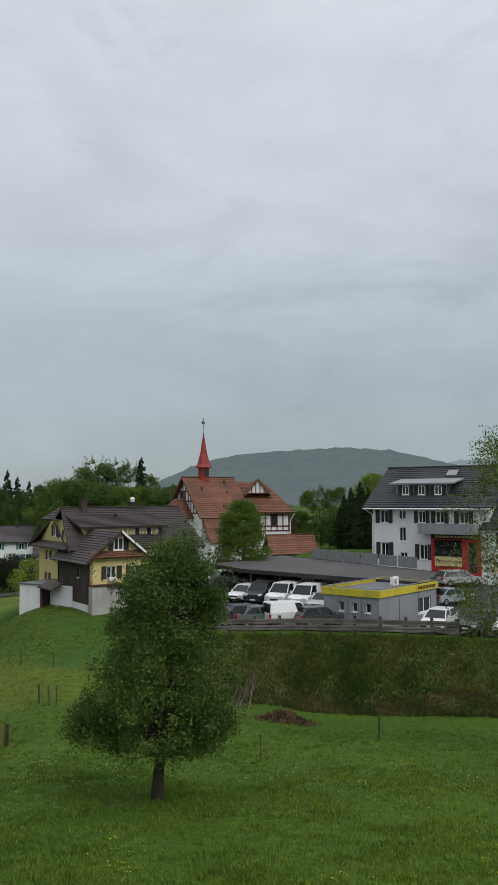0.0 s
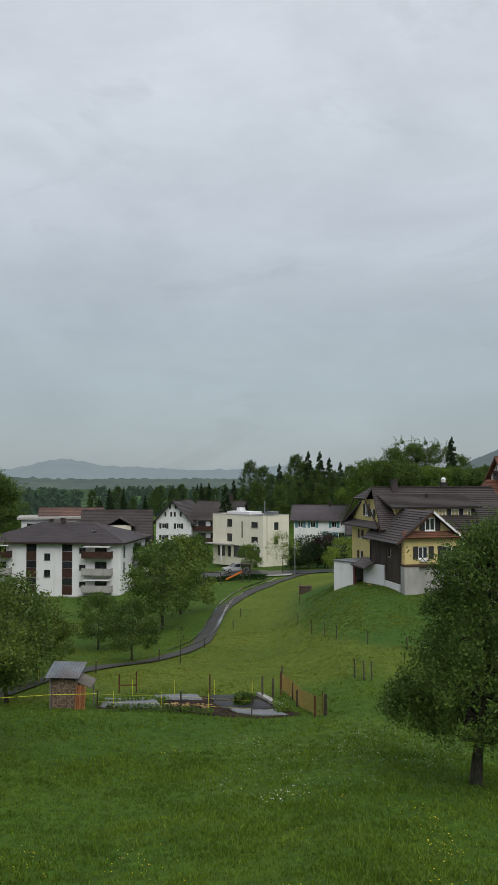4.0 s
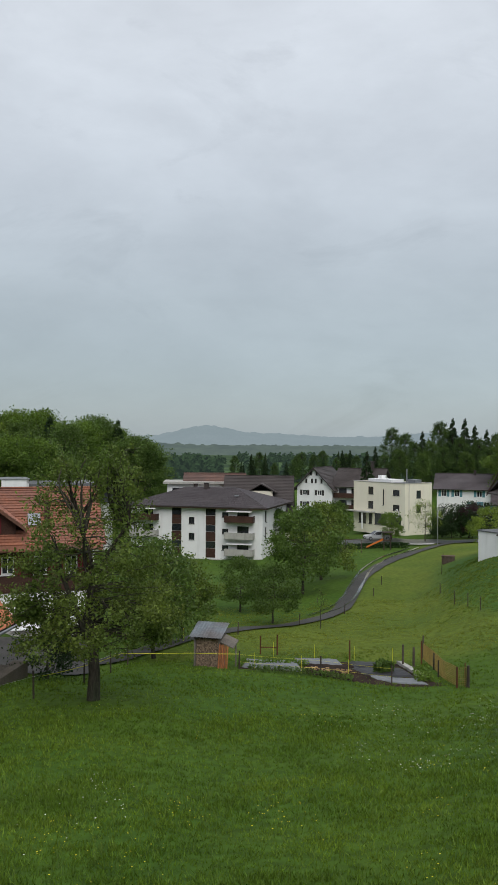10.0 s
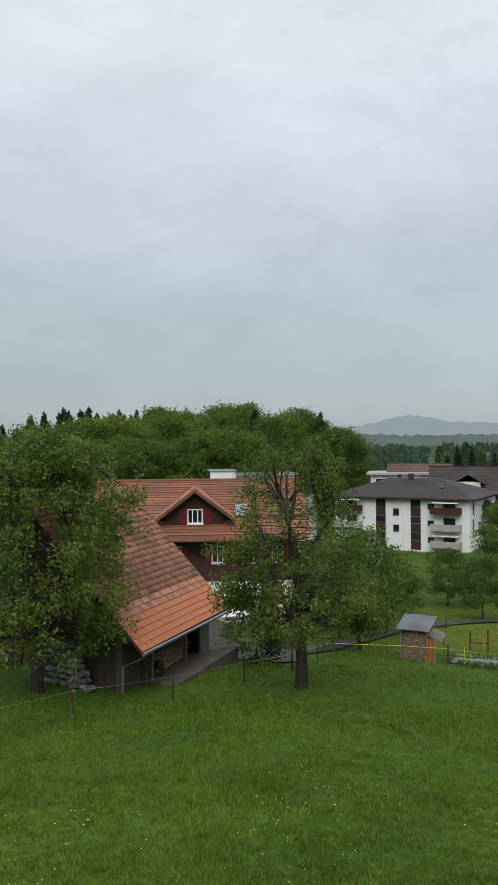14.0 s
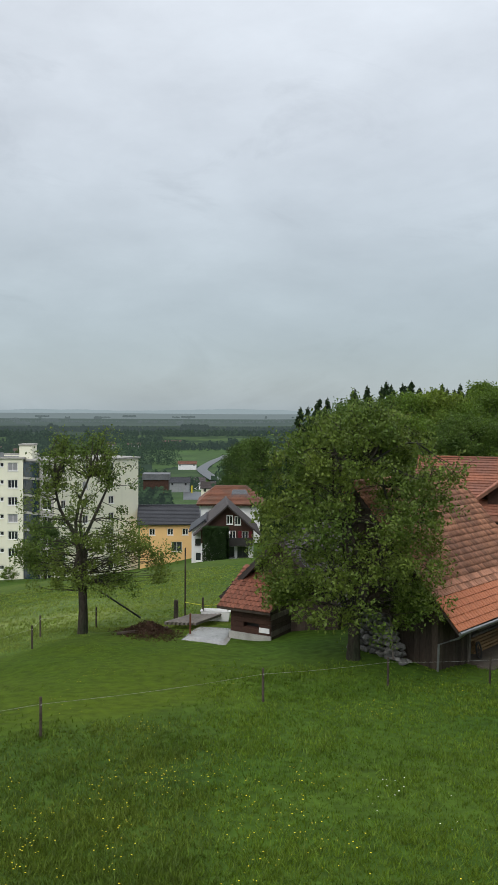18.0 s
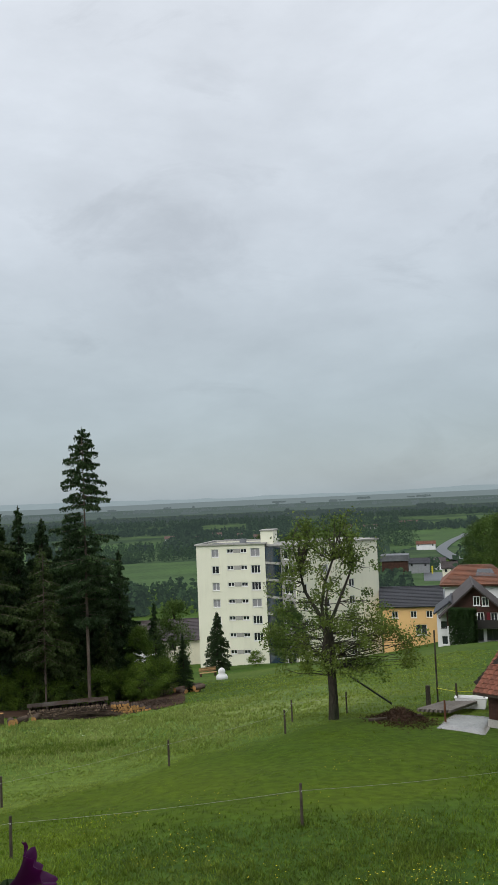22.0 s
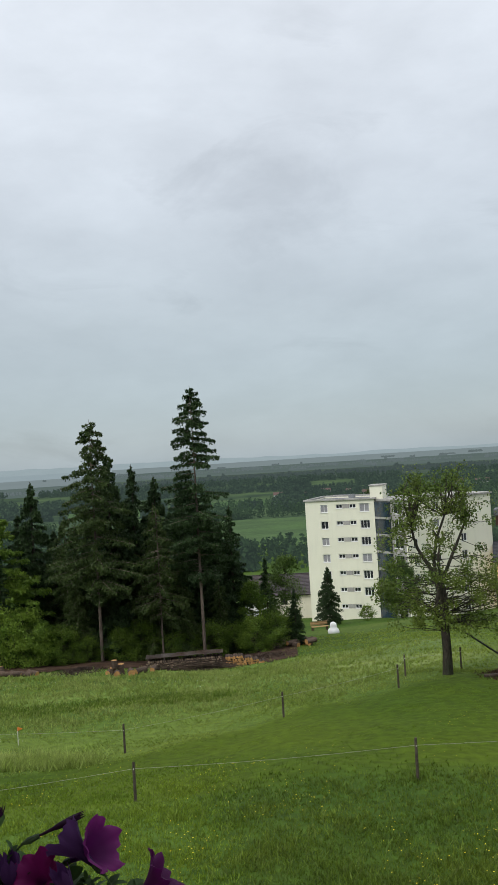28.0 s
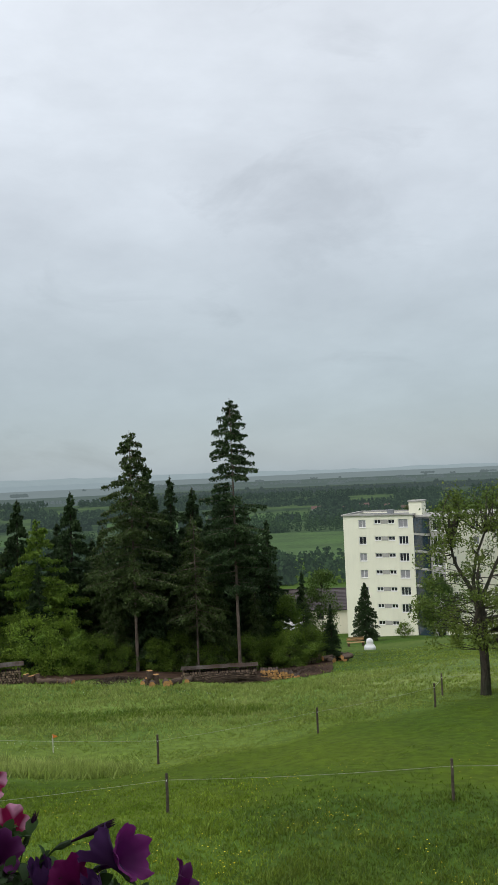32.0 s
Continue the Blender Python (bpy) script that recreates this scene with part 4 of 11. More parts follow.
def village_houses():
    # long dark brown roof with a dormer
    root = house("long_roof_house", (-82.8, 134.3), 26.0, -19.0, "farmhouse with long dark brown roof and pale yellow walls", "house")
    four_walls(root, 11.6, 13, -2, 7.2, M_CREAM, right=[(2, 4.2, 1.2, 1.4, "w"), (5, 4.2, 1.2, 1.4, "w"), (2, 1, 1.2, 1.4, "w")], front=[(2, 4, 1.2, 1.3, "w"), (9.2, 4, 1.2, 1.3, "w")])
    simple_gable(root, 11.6, 13, 7.2, 5.6, M_TILEDARK, 0.9, M_YELLOW)
    d = part("dormer", boxed(4.4, 8.6, 1.2, 5, 8.2, 10.2), M_CREAM, root)
    for x in (5.1, 6.8):
        window(d, pose(x, 1.2, 8.8), 0, 0, 1.2, 1.2, "d")
    slope(root, (3.7, 0.7, 10.0), (3.7, 5.5, 10.0), (6.5, 5.5, 11.6), (6.5, 0.7, 11.6), M_TILEDARK)
    slope(root, (9.3, 0.7, 10.0), (9.3, 5.5, 10.0), (6.5, 5.5, 11.6), (6.5, 0.7, 11.6), M_TILEDARK)
    part("roof_window", boxed(1.6, 2.4, 2.6, 3.4, 9.75, 9.95), M_METAL, root)
    # reddish roof at its far end
    root = house("red_roof_house", (-94.5, 138.0), 28.0, -18.7, "house with faded red tile roof among other houses", "house")
    four_walls(root, 11.0, 10, -2, 7.5, M_WHITE)
    simple_gable(root, 11.0, 10, 7.5, 5.2, M_TILEFADED, 0.8, M_WHITE)
    # white gable house with dark wood balconies
    root = house("white_gabled_house", (-90.5, 178.5), 6.0, -17.5, "white gabled house with dark roof and brown wooden balconies", "house")
    g = [(1.4, 5.6, 1.1, 1.2, "s"), (5.0, 5.6, 1.1, 1.2, "s"), (1.4, 2.9, 1.1, 1.2, "s"), (5.0, 2.9, 1.1, 1.2, "s"), (1.4, 0.3, 1.1, 1.2, "s"), (5.0, 0.3, 1.1, 1.2, "s")]
    four_walls(root, 8.6, 12, -2, 7.6, M_WHITE, front=g)
    gable_wall(root, pose(0, 0, 0), 8.6, 7.6, 4.3, M_WHITE)
    simple_gable(root, 8.6, 12, 7.6, 4.4, M_TILEDARK, 0.9, None, "y")
    for i, (u, v) in enumerate(((2.6, 8.4), (4.9, 8.4), (3.7, 10.2))):
        window(root, pose(0, -0.02, 0), u, v, 0.9, 1.0, "s", 0.0)
    ext = house("balcony_house", (-82.2, 181.5), 6.0, -17.5, "white house wing with dark brown wooden balconies under a long eave", "house")
    h = [(1 + 3 * i, 0.4 + 2.7 * k, 1.9, 1.5, "d") for i in range(3) for k in range(3)]
    four_walls(ext, 10.5, 10, -2, 8.2, M_WHITE, front=h)
    simple_gable(ext, 10.5, 10, 8.2, 3.6, M_TILEDARK, 0.8, M_WHITE)
    for k in range(2):
        balcony(ext, 0.2, 10.3, 2.6 + 2.7 * k, 1.4, M_WOODBROWN, 0.95)
    chimney(ext, 7.7, 4.4, 11, 13.4, 0.8)
    # white house with teal shutters
    root = house("teal_shutter_house", (-56.46, 177.22), 12.0, -14.35, "white house with teal shutters and grey pitched roof", "house")
    four_walls(root, 12.2, 9, -3, 5.4, M_WHITE, front=[(0.9, 3.4, 1.1, 1.4, "t"), (3.6, 3.4, 1.1, 1.4, "t"), (7.0, 1.0, 1.3, 1.4, "t"), (9.6, 1.0, 1.3, 1.4, "t"), (8.2, 3.4, 1.1, 1.3, "t")], left=[(2, 3.2, 1.2, 1.3, "t"), (5.4, 3.2, 1.2, 1.3, "t")])
    simple_gable(root, 12.2, 9, 5.4, 2.7, M_TILEPLUM, 0.8, M_WHITE)
    chimney(root, 7.6, 4.2, 7.6, 8.8, 0.5)
    # grey low house behind the wood, left of the flats
    root = house("grey_roof_house", (-108, 117), 34.0, -18.6, "house with blue-grey roof and pale walls behind trees", "house")
    four_walls(root, 9, 9, -2, 8.2, M_WHITE, front=[(1.5, 5.2, 1.2, 1.3, "d"), (5.5, 5.2, 1.2, 1.3, "d")])
    simple_gable(root, 9, 9, 8.2, 3.0, M_TILEGREY, 0.7, M_WHITE)
    root = house("flat_office", (-98, 137), 33.0, -18.6, "low flat-roofed building with pale edge behind the flats", "building")
    four_walls(root, 11, 9, -2, 10.6, M_WHITE, front=[(1, 8.4, 9, 1.4, "d3")])
    part("flat_roof", boxed(-0.8, 11.8, -0.8, 9.8, 10.6, 11.0), M_CONCRETE, root)
    # brown house far behind the yellow one
    root = house("brown_roof_house", (-44, 176), 12.0, -16.3, "white house with brown roof behind the yellow house", "house")
    four_walls(root, 14, 10, -2, 4.6, M_WHITE, front=[(2, 1.6, 1.3, 1.3, "d"), (6, 1.6, 1.3, 1.3, "d"), (10, 1.6, 1.3, 1.3, "d")])
    simple_gable(root, 14, 10, 4.6, 3.6, M_TILEPLUM, 0.8, M_WHITE)


village_houses()

# ---------------------------------------------------------------- the yellow farmhouse


def yellow_house():
    yaw = 32.8
    base = pose(-14.10, 75.80, -9.50, 0, 0, yaw)
    root = empty("yellow_farmhouse", base @ pose(0.7, 5.4, 0), "old yellow farmhouse with dark tiled half-hip roof and wide dormer", "house")
    L, D, top, rise = 12.9, 10.0, 5.1, 3.3
    left = [(2.2, 0.95, 0.8, 0.95, "s"), (2.4, 3.2, 0.8, 0.9, "s")]
    four_walls(root, L, D, -2, top, M_YELLOW, left=left, front=[(7.0, 2.0, 1.0, 1.2, "s"), (9.8, 2.0, 1.0, 1.2, "s")], right=[(2.5, 2.0, 1.0, 1.2, "s")])
    mg = pose(0, D, 0, 0, 0, -90)
    gable_wall(root, mg, D, top, rise - 0.15, M_YELLOW, cut=1.0)
    window(root, mg @ pose(0, -0.06, 0), 4.3, top + 0.5, 0.85, 1.15, "s", 0.02)
    window(root, mg @ pose(0, -0.06, 0), 6.1, top + 0.4, 0.65, 0.8, "s", 0.02)
    gable_wall(root, pose(L, 0, 0, 0, 0, 90), D, top, rise - 0.1, M_YELLOW)
    over, s = 0.9, rise / (D / 2)
    e, t = top - over * s, top + rise
    hip = 1.25
    slope(root, (-over, -over, e), (L + 0.7, -over, e), (L + 0.7, D / 2, t), (-over + hip, D / 2, t), M_TILEDARK, 0.33)
    slope(root, (L + 0.7, D + over, e), (-over, D + over, e), (-over + hip, D / 2, t), (L + 0.7, D / 2, t), M_TILEDARK, 0.33)
    slope(root, (-over - 0.1, D / 2 + 1.75, t - 1.08), (-over - 0.1, D / 2 - 1.75, t - 1.08), (-over + hip, D / 2, t + 0.03), (-over + hip, D / 2, t + 0.03), M_TILEDARK, 0.33, name="half_hip")
    part("ridge_cap", boxed(-over + hip, L + 0.7, D / 2 - 0.14, D / 2 + 0.14, t + 0.02, t + 0.13), M_TILEDARK, root)
    for a, b in ((-over, D / 2 - 1.7), (D + over, D / 2 + 1.7)):
        za, zb = e, t - 1.08
        part("verge_board", prism(bmesh.new(), [(-over - 0.04, a, za - 0.3), (-over - 0.04, b, zb - 0.3), (-over - 0.04, b, zb - 0.06), (-over - 0.04, a, za - 0.06)], (0.05, 0, 0)), M_WOODBROWN, root)
    part("gable_skirt_roof", prism(bmesh.new(), [(-0.95, 0.2, top - 0.62), (-0.95, D + 0.4, top - 0.62), (-0.02, D + 0.2, top - 0.1), (-0.02, 0.3, top - 0.1)], (0, 0, 0.12)), M_TILEDARK, root, "brown tiled skirt roof across the gable")
    # wide dormer with a row of windows
    d0, d1, dz = 1.3, 9.5, 6.3
    part("dormer_wall", boxed(d0 + 0.2, d1, 0.95, 4.4, dz - 1.15, dz + 0.35), M_YELLOW, root)
    for i, x in enumerate((4.6, 5.75, 7.1, 8.4)):
        window(root, pose(0, 0.93, 0), x, dz - 0.95, 0.8, 1.0, "s" if i > 1 else "w", 0.0)
    part("dormer_beam", boxed(d0 + 0.2, d1 + 0.05, 0.84, 0.945, dz + 0.12, dz + 0.3), M_WOODBROWN, root)
    slope(root, (d0 - 0.6, 0.3, dz + 0.28), (d1 + 0.6, 0.3, dz + 0.28), (d1 + 0.2, 4.75, t - 0.42), (d0 - 0.9, 4.75, t - 0.42), M_TILEDARK, 0.33, name="dormer_roof")
    for x in (d0, d1 - 0.06):
        part("dormer_cheek", prism(bmesh.new(), [(x, 0.95, dz - 1.1), (x, 0.95, dz + 0.3), (x, 4.3, t - 0.6), (x, 3.6, t - 1.2)], (0.12, 0, 0)), M_YELLOW, root)
    chimney(root, 2.6, D / 2 - 0.5, t - 0.6, t + 0.75, 0.55)
    chimney(root, 8.35, D / 2 + 0.3, t - 0.3, t + 0.42, 0.6)
    part("metal_cowl", lathe(bmesh.new(), [(0.2, t + 0.55), (0.24, t + 0.8), (0.3, t + 0.84), (0.08, t + 1.05)], 10, (8.35, D / 2 + 0.3, 0)), M_FRAME, root)
    part("roof_vent", lathe(bmesh.new(), [(0.12, t - 1.0), (0.22, t - 0.62), (0.05, t - 0.45)], 8, (5.4, 2.9, 0)), M_TILEDARK, root)
    pipe(root, [(L + 0.5, -0.85, e - 0.1), (L + 0.1, -0.1, e - 0.7), (L + 0.1, -0.1, -1)], 0.05, M_DARKMETAL)
    part("gutter", tube(bmesh.new(), [(4.6, -over - 0.05, e), (L + 0.7, -over - 0.05, e)], 0.07, 6), M_DARKMETAL, root)
    # annex with its gable towards the meadow
    ax = empty("wooden_annex", base, "yellow and dark board annex of the farmhouse with brown tile roof", "annex")
    w, dep, at, ar = 5.6, 8.0, 4.15, 2.3
    wall_panel(ax, pose(0, 0, 0), w, 1.75, at, [(1.6, 2.2, 0.95, 1.1, "s"), (3.95, 2.2, 0.95, 1.1, "s")], M_YELLOW)
    gable_wall(ax, pose(0, 0.02, 0), w, at, ar, M_YELLOW)
    window(ax, pose(0, -0.02, 0), 2.25, at + 0.55, 0.95, 1.15, "s", 0.0)
    slope(ax, (-0.1, -0.6, at - 0.05), (w + 0.1, -0.6, at - 0.05), (w - 0.1, -0.01, at + 0.52), (0.1, -0.01, at + 0.52), M_TILERUST, 0.2, 0.1, name="skirt_roof", label="narrow red tile skirt roof")
    m_side = pose(0, dep, 0, 0, 0, -90)
    wall_panel(ax, m_side, dep, -0.1, at, [(5.1, 2.2, 0.45, 0.75, "w1")], M_WOODDARK)
    boards(ax, m_side, 5.05, -0.05, at, M_WOODDARK, 0.3)
    boards(ax, m_side @ pose(5.6, 0, 0), 2.4, -0.05, at, M_WOODDARK, 0.3)
    boards(ax, m_side @ pose(5.05, 0, 0), 0.55, -0.05, 2.15, M_WOODDARK, 0.27)
    s2, o2 = ar / (w / 2), 0.65
    ae = at - o2 * s2
    for a, b in ((-o2, w / 2), (w + o2, w / 2)):
        slope(ax, (a, -0.6, ae), (a, 8.3 if a < 0 else 4.0, ae), (b, 8.9 if a < 0 else 6.4, at + ar), (b, -0.6, at + ar), M_TILEDARK, 0.33)
    for a in (-o2, w + o2):
        part("verge_board", prism(bmesh.new(), [(a, -0.68, ae - 0.18), (w / 2, -0.68, at + ar - 0.18), (w / 2, -0.68, at + ar + 0.06), (a, -0.68, ae + 0.06)], (0, 0.06, 0)), M_FRAME if a > 0 else M_WOODBROWN, ax)
    part("eave_gutter", tube(bmesh.new(), [(-o2 - 0.05, -0.6, ae), (-o2 - 0.05, 8.2, ae)], 0.07, 6), M_DARKMETAL, ax)
    pipe(ax, [(-o2, 7.6, ae - 0.05), (-0.12, 7.6, ae - 0.5), (-0.12, 7.6, 0)], 0.05, M_DARKMETAL)
    part("plinth", boxed(-0.12, 0.25, 0.3, dep + 0.3, -2.2, -0.06), M_WHITE, ax, "pale rendered plinth under the boards")
    part("corner_pier", boxed(-0.1, 1.25, -0.9, -0.02, -2.2, 1.6), M_CONCRETE, ax, "stained grey concrete pier")
    part("front_plinth", boxed(1.26, w + 0.6, -0.55, -0.02, -2.2, 1.62), M_CONCRETE, ax, "stained pale concrete wall")
    part("ledge", boxed(-0.1, w + 0.5, -0.95, -0.01, 1.625, 1.74), M_WOODBROWN, ax)
    for k in range(4):
        part("window_box", boxed(1.72 + 0.19 * k, 1.87 + 0.19 * k, -0.26, -0.08, 1.98, 2.16), M_WHITEPLASTIC, ax)
    # white garage at the end of the house
    ga = house("white_garage", (-21.72, 81.14), -32.1, -10.1, "low white garage wall with flat dark roof beside the farmhouse", "garage")
    wall_panel(ga, pose(0, 0, 0), 2.76, -2, 1.95, [], M_WHITE)
    wall_panel(ga, pose(0, 4.6, 0, 0, 0, -90), 4.3, -2, 1.95, [], M_WHITE)
    part("flat_roof", boxed(-0.1, 2.86, -0.1, 4.6, 1.95, 2.05), M_ROOFFELT, ga)
    part("timber_post", boxed(2.78, 3.00, -0.1, 0.1, -1.0, 1.85), M_TIMBER, ga)
    part("lean_to_roof", prism(bmesh.new(), [(2.66, -0.3, 1.75), (4.66, -0.6, 1.55), (4.76, 0.9, 2.05), (2.66, 1.0, 2.1)], (0, 0, 0.12)), M_TILEDARK, ga, "brown tiled lean-to roof")
    part("back_wall", boxed(3.01, 5.76, 1.0, 1.2, -1.5, 1.9), M_WHITE, ga)
    st = empty("chopped_wood", ga.matrix_world @ pose(3.46, 0.3, -0.35), "small heap of split brown firewood beside the garage", "woodpile")
    rw = random.Random(2)
    for i in range(14):
        part("billet", boxed(-0.05, 0.11, -0.3, 0.1, -0.06, 0.09, 0.02), M_LOGBARK if i % 3 else M_WOODFRESH, st, m=pose(rw.uniform(0, 1.3), rw.uniform(-0.2, 0.3), 0.05 + 0.14 * (i // 5), rw.uniform(-30, 30), rw.uniform(-30, 30), rw.uniform(0, 180)))


yellow_house()

# ---------------------------------------------------------------- the half-timbered church house with its red spire


def church():
    root = house("half_timbered_church", (-6.6, 117.9), 33.0, -9.2, "white half-timbered church house with red tile roofs and slim red spire", "church")
    # main block, its ridge along the view's width; gable at the left end
    L, D, top, rise = 7.4, 9.4, 6.9, 5.0
    four_walls(root, L, D, -2, top, M_WHITE, front=[(1.2, 3.0, 0.9, 1.3, "d")], left=[(2.2, 3.6, 0.9, 1.6, "d"), (5.8, 3.6, 0.9, 1.6, "d")])
    mg = pose(0, D, 0, 0, 0, -90)
    gable_wall(root, mg, D, top, rise - 0.1, M_WHITE)
    simple_gable(root, L, D, top, rise, M_TILERUST, 0.7, None)
    for i in range(1, 12):
        x = D * i / 12
        h = rise * (1 - abs(2 * x / D - 1)) - 0.25
        if h > 0.3:
            part("timber", boxed(x - 0.08, x + 0.08, -0.05, -0.003, top, top + h), M_TIMBER, root, m=mg)
    for z in (top - 0.1, top + 1.6, top + 3.0):
        w = D * (1 - max(0, z - top) / rise) / 2 - 0.25
        part("timber", boxed(D / 2 - w, D / 2 + w, -0.06, -0.004, z - 0.09, z + 0.09), M_TIMBER, root, m=mg)
    window(root, mg @ pose(0, -0.07, 0), 3.4, top + 1.75, 1.0, 1.1, "d", 0.0)
    # lower skirt of the front roof
    slope(root, (-0.2, -2.6, top - 4.1), (5.6, -2.6, top - 4.1), (5.6, -0.5, top - 0.75), (-0.2, -0.5, top - 0.75), M_TILERUST, 0.33, name="lower_roof")
    part("lower_wall", boxed(0.1, 5.3, -2.2, -0.1, -2, top - 4.2), M_WHITE, root)
    part("roof_window", boxed(3.6, 4.2, -1.75, -1.4, top - 2.55, top - 2.0), M_FRAME, root)
    for x, y, z in ((1.6, 2.9, top + 3.25), (5.6, 2.5, top + 2.6), (5.9, 3.8, top + 4.2), (3.9, 0.6, top + 0.6)):
        part("roof_vent", lathe(bmesh.new(), [(0.16, z - 0.25), (0.14, z + 0.35), (0.03, z + 0.5)], 8, (x, y, 0)), M_TIMBER, root)
    # spire
    sx, sy, z = 2.95, D / 2, top + rise
    sp = part("spire", lathe(bmesh.new(), [(0.82, z - 0.9), (0.82, z + 1.3), (1.28, z + 1.42), (0.95, z + 1.95), (0.5, z + 3.6), (0.03, z + 6.6)], 8, (sx, sy, 0)), M_SPIRE, root, "slim red-painted spire")
    part("louvre", boxed(sx - 0.35, sx + 0.35, sy - 0.86, sy - 0.80, z + 0.2, z + 1.1), M_SHUTTER, sp)
    part("spire_rod", tube(bmesh.new(), [(sx, sy, z + 6.4), (sx, sy, z + 8.6)], 0.05, 6), M_METAL, sp)
    part("weathercock", prism(bmesh.new(), [(sx - 0.3, sy, z + 7.7), (sx + 0.3, sy, z + 7.8), (sx + 0.05, sy, z + 8.2), (sx - 0.25, sy, z + 8.15)], (0, 0.03, 0)), M_DARKMETAL, sp)
    # small side wing at the left
    part("side_wing", boxed(-2.6, -0.02, 2.6, 7.4, -2, top - 0.6), M_WHITE, root)
    slope(root, (-3.2, 2.2, top - 0.8), (0, 2.2, top - 0.8), (0, 5, top + 1.9), (-1.7, 5, top + 1.9), M_TILERUST, 0.33)
    slope(root, (-3.2, 7.8, top - 0.8), (0, 7.8, top - 0.8), (0, 5, top + 1.9), (-1.7, 5, top + 1.9), M_TILERUST, 0.33)
    slope(root, (-3.2, 7.8, top - 0.8), (-3.2, 2.2, top - 0.8), (-1.7, 5, top + 1.9), (-1.7, 5, top + 1.9), M_TILERUST, 0.33)
    # right wing with a hipped roof and timbered upper floor
    w = house("timbered_wing", (-1.3, 122.2), 6.0, -9.2, "timber-framed wing of the church house with hipped red roof", "house")
    WL, WD, wt = 7.0, 9.0, 7.2
    four_walls(w, WL, WD, -2, wt, M_WHITE, front=[(4.3, wt - 2.3, 1.0, 1.7, "d1")])
    slope(w, (-0.8, -0.7, wt - 0.4), (WL + 0.9, -0.7, wt - 0.4), (3.6, WD / 2, wt + 4.1), (-0.8, WD / 2, wt + 4.1), M_TILERUST, 0.33)
    slope(w, (-0.8, WD + 0.7, wt - 0.4), (WL + 0.9, WD + 0.7, wt - 0.4), (3.6, WD / 2, wt + 4.1), (-0.8, WD / 2, wt + 4.1), M_TILERUST, 0.33)
    slope(w, (WL + 0.9, -0.7, wt - 0.4), (WL + 0.9, WD + 0.7, wt - 0.4), (3.6, WD / 2, wt + 4.1), (3.6, WD / 2, wt + 4.1), M_TILERUST, 0.33)
    part("dormer_gable", prism(bmesh.new(), [(1.0, 1.2, wt + 2.3), (4.2, 1.2, wt + 2.3), (2.6, 1.2, wt + 4.2)], (0, 3.0, 0)), M_WHITE, w)
    for a, b in ((0.7, 2.6), (4.5, 2.6)):
        slope(w, (a, 0.9, wt + 2.1), (a, 4.3, wt + 2.1), (b, 4.3, wt + 4.45), (b, 0.9, wt + 4.45), M_TILERUST, 0.33)
    for x in (1.7, 2.3, 2.9, 3.5):
        part("timber", boxed(x - 0.06, x + 0.06, 1.14, 1.197, wt + 2.3, wt + 2.3 + 1.9 * (1 - abs(x - 2.6) / 1.6) - 0.1), M_TIMBER, w)
    part("timber", boxed(1.2, 4.0, 1.13, 1.196, wt + 2.3, wt + 2.45), M_TIMBER, w)
    for i in range(9):
        x = 0.1 + (WL - 0.2) * i / 8
        part("timber", boxed(x - 0.08, x + 0.08, -0.05, -0.003, wt - 3.0, wt - 0.1), M_TIMBER, w)
    for z in (wt - 0.2, wt - 0.75, wt - 2.35, wt - 3.0):
        part("timber", boxed(0, WL, -0.06, -0.004, z - 0.09, z + 0.09), M_TIMBER, w)
    pipe(w, [(WL + 0.7, -0.6, wt - 0.5), (WL + 0.1, -0.1, wt - 1.6), (WL + 0.1, -0.1, -1)], 0.06, M_FRAME)
    part("bay_roof", prism(bmesh.new(), [(WL + 0.05, 0.2, wt - 1.0), (WL + 1.2, 0.2, wt - 3.2), (WL + 1.2, 4, wt - 3.2), (WL + 0.05, 4, wt - 1.0)], (0, 0, 0.15)), M_TILERUST, w)
    # little timbered outbuilding with a red roof
    o = house("timbered_outbuilding", (3.2, 113.5), 14.0, -9.8, "small half-timbered outbuilding with red-brown roof", "shed")
    four_walls(o, 5.6, 4.0, -1.5, 2.6, M_WHITE)
    simple_gable(o, 5.6, 4.0, 2.6, 1.9, M_TILERUST, 0.6, M_WHITE)
    for i in range(7):
        x = 0.1 + 5.4 * i / 6
        part("timber", boxed(x - 0.07, x + 0.07, -0.05, -0.003, 0.2, 2.5), M_TIMBER, o)
    for i in range(5):
        x = 0.3 + 3.4 * i / 4
        part("timber", boxed(x - 0.07, x + 0.07, -0.05, -0.003, 0.2, 2.6 + 1.7 * (1 - abs(x / 2 - 1))), M_TIMBER, o, m=pose(0, 4, 0, 0, 0, -90))
    part("timber", boxed(0.1, 3.9, -0.055, -0.004, 2.5, 2.65), M_TIMBER, o, m=pose(0, 4, 0, 0, 0, -90))


church()

# ---------------------------------------------------------------- the white house with the red shop front


def word(root, text, m, size, material, name="lettering"):
    cu = bpy.data.curves.new(name, "FONT")
    cu.body, cu.size, cu.extrude = text, size, 0.004
    cu.align_x = "CENTER"
    tmp = bpy.data.objects.new("tmp", cu)
    scene.collection.objects.link(tmp)
    me = bpy.data.meshes.new_from_object(tmp.evaluated_get(bpy.context.evaluated_depsgraph_get()))
    bpy.data.objects.remove(tmp)
    me.materials.clear()
    me.materials.append(material)
    return part(name, me, None, root, m=m)


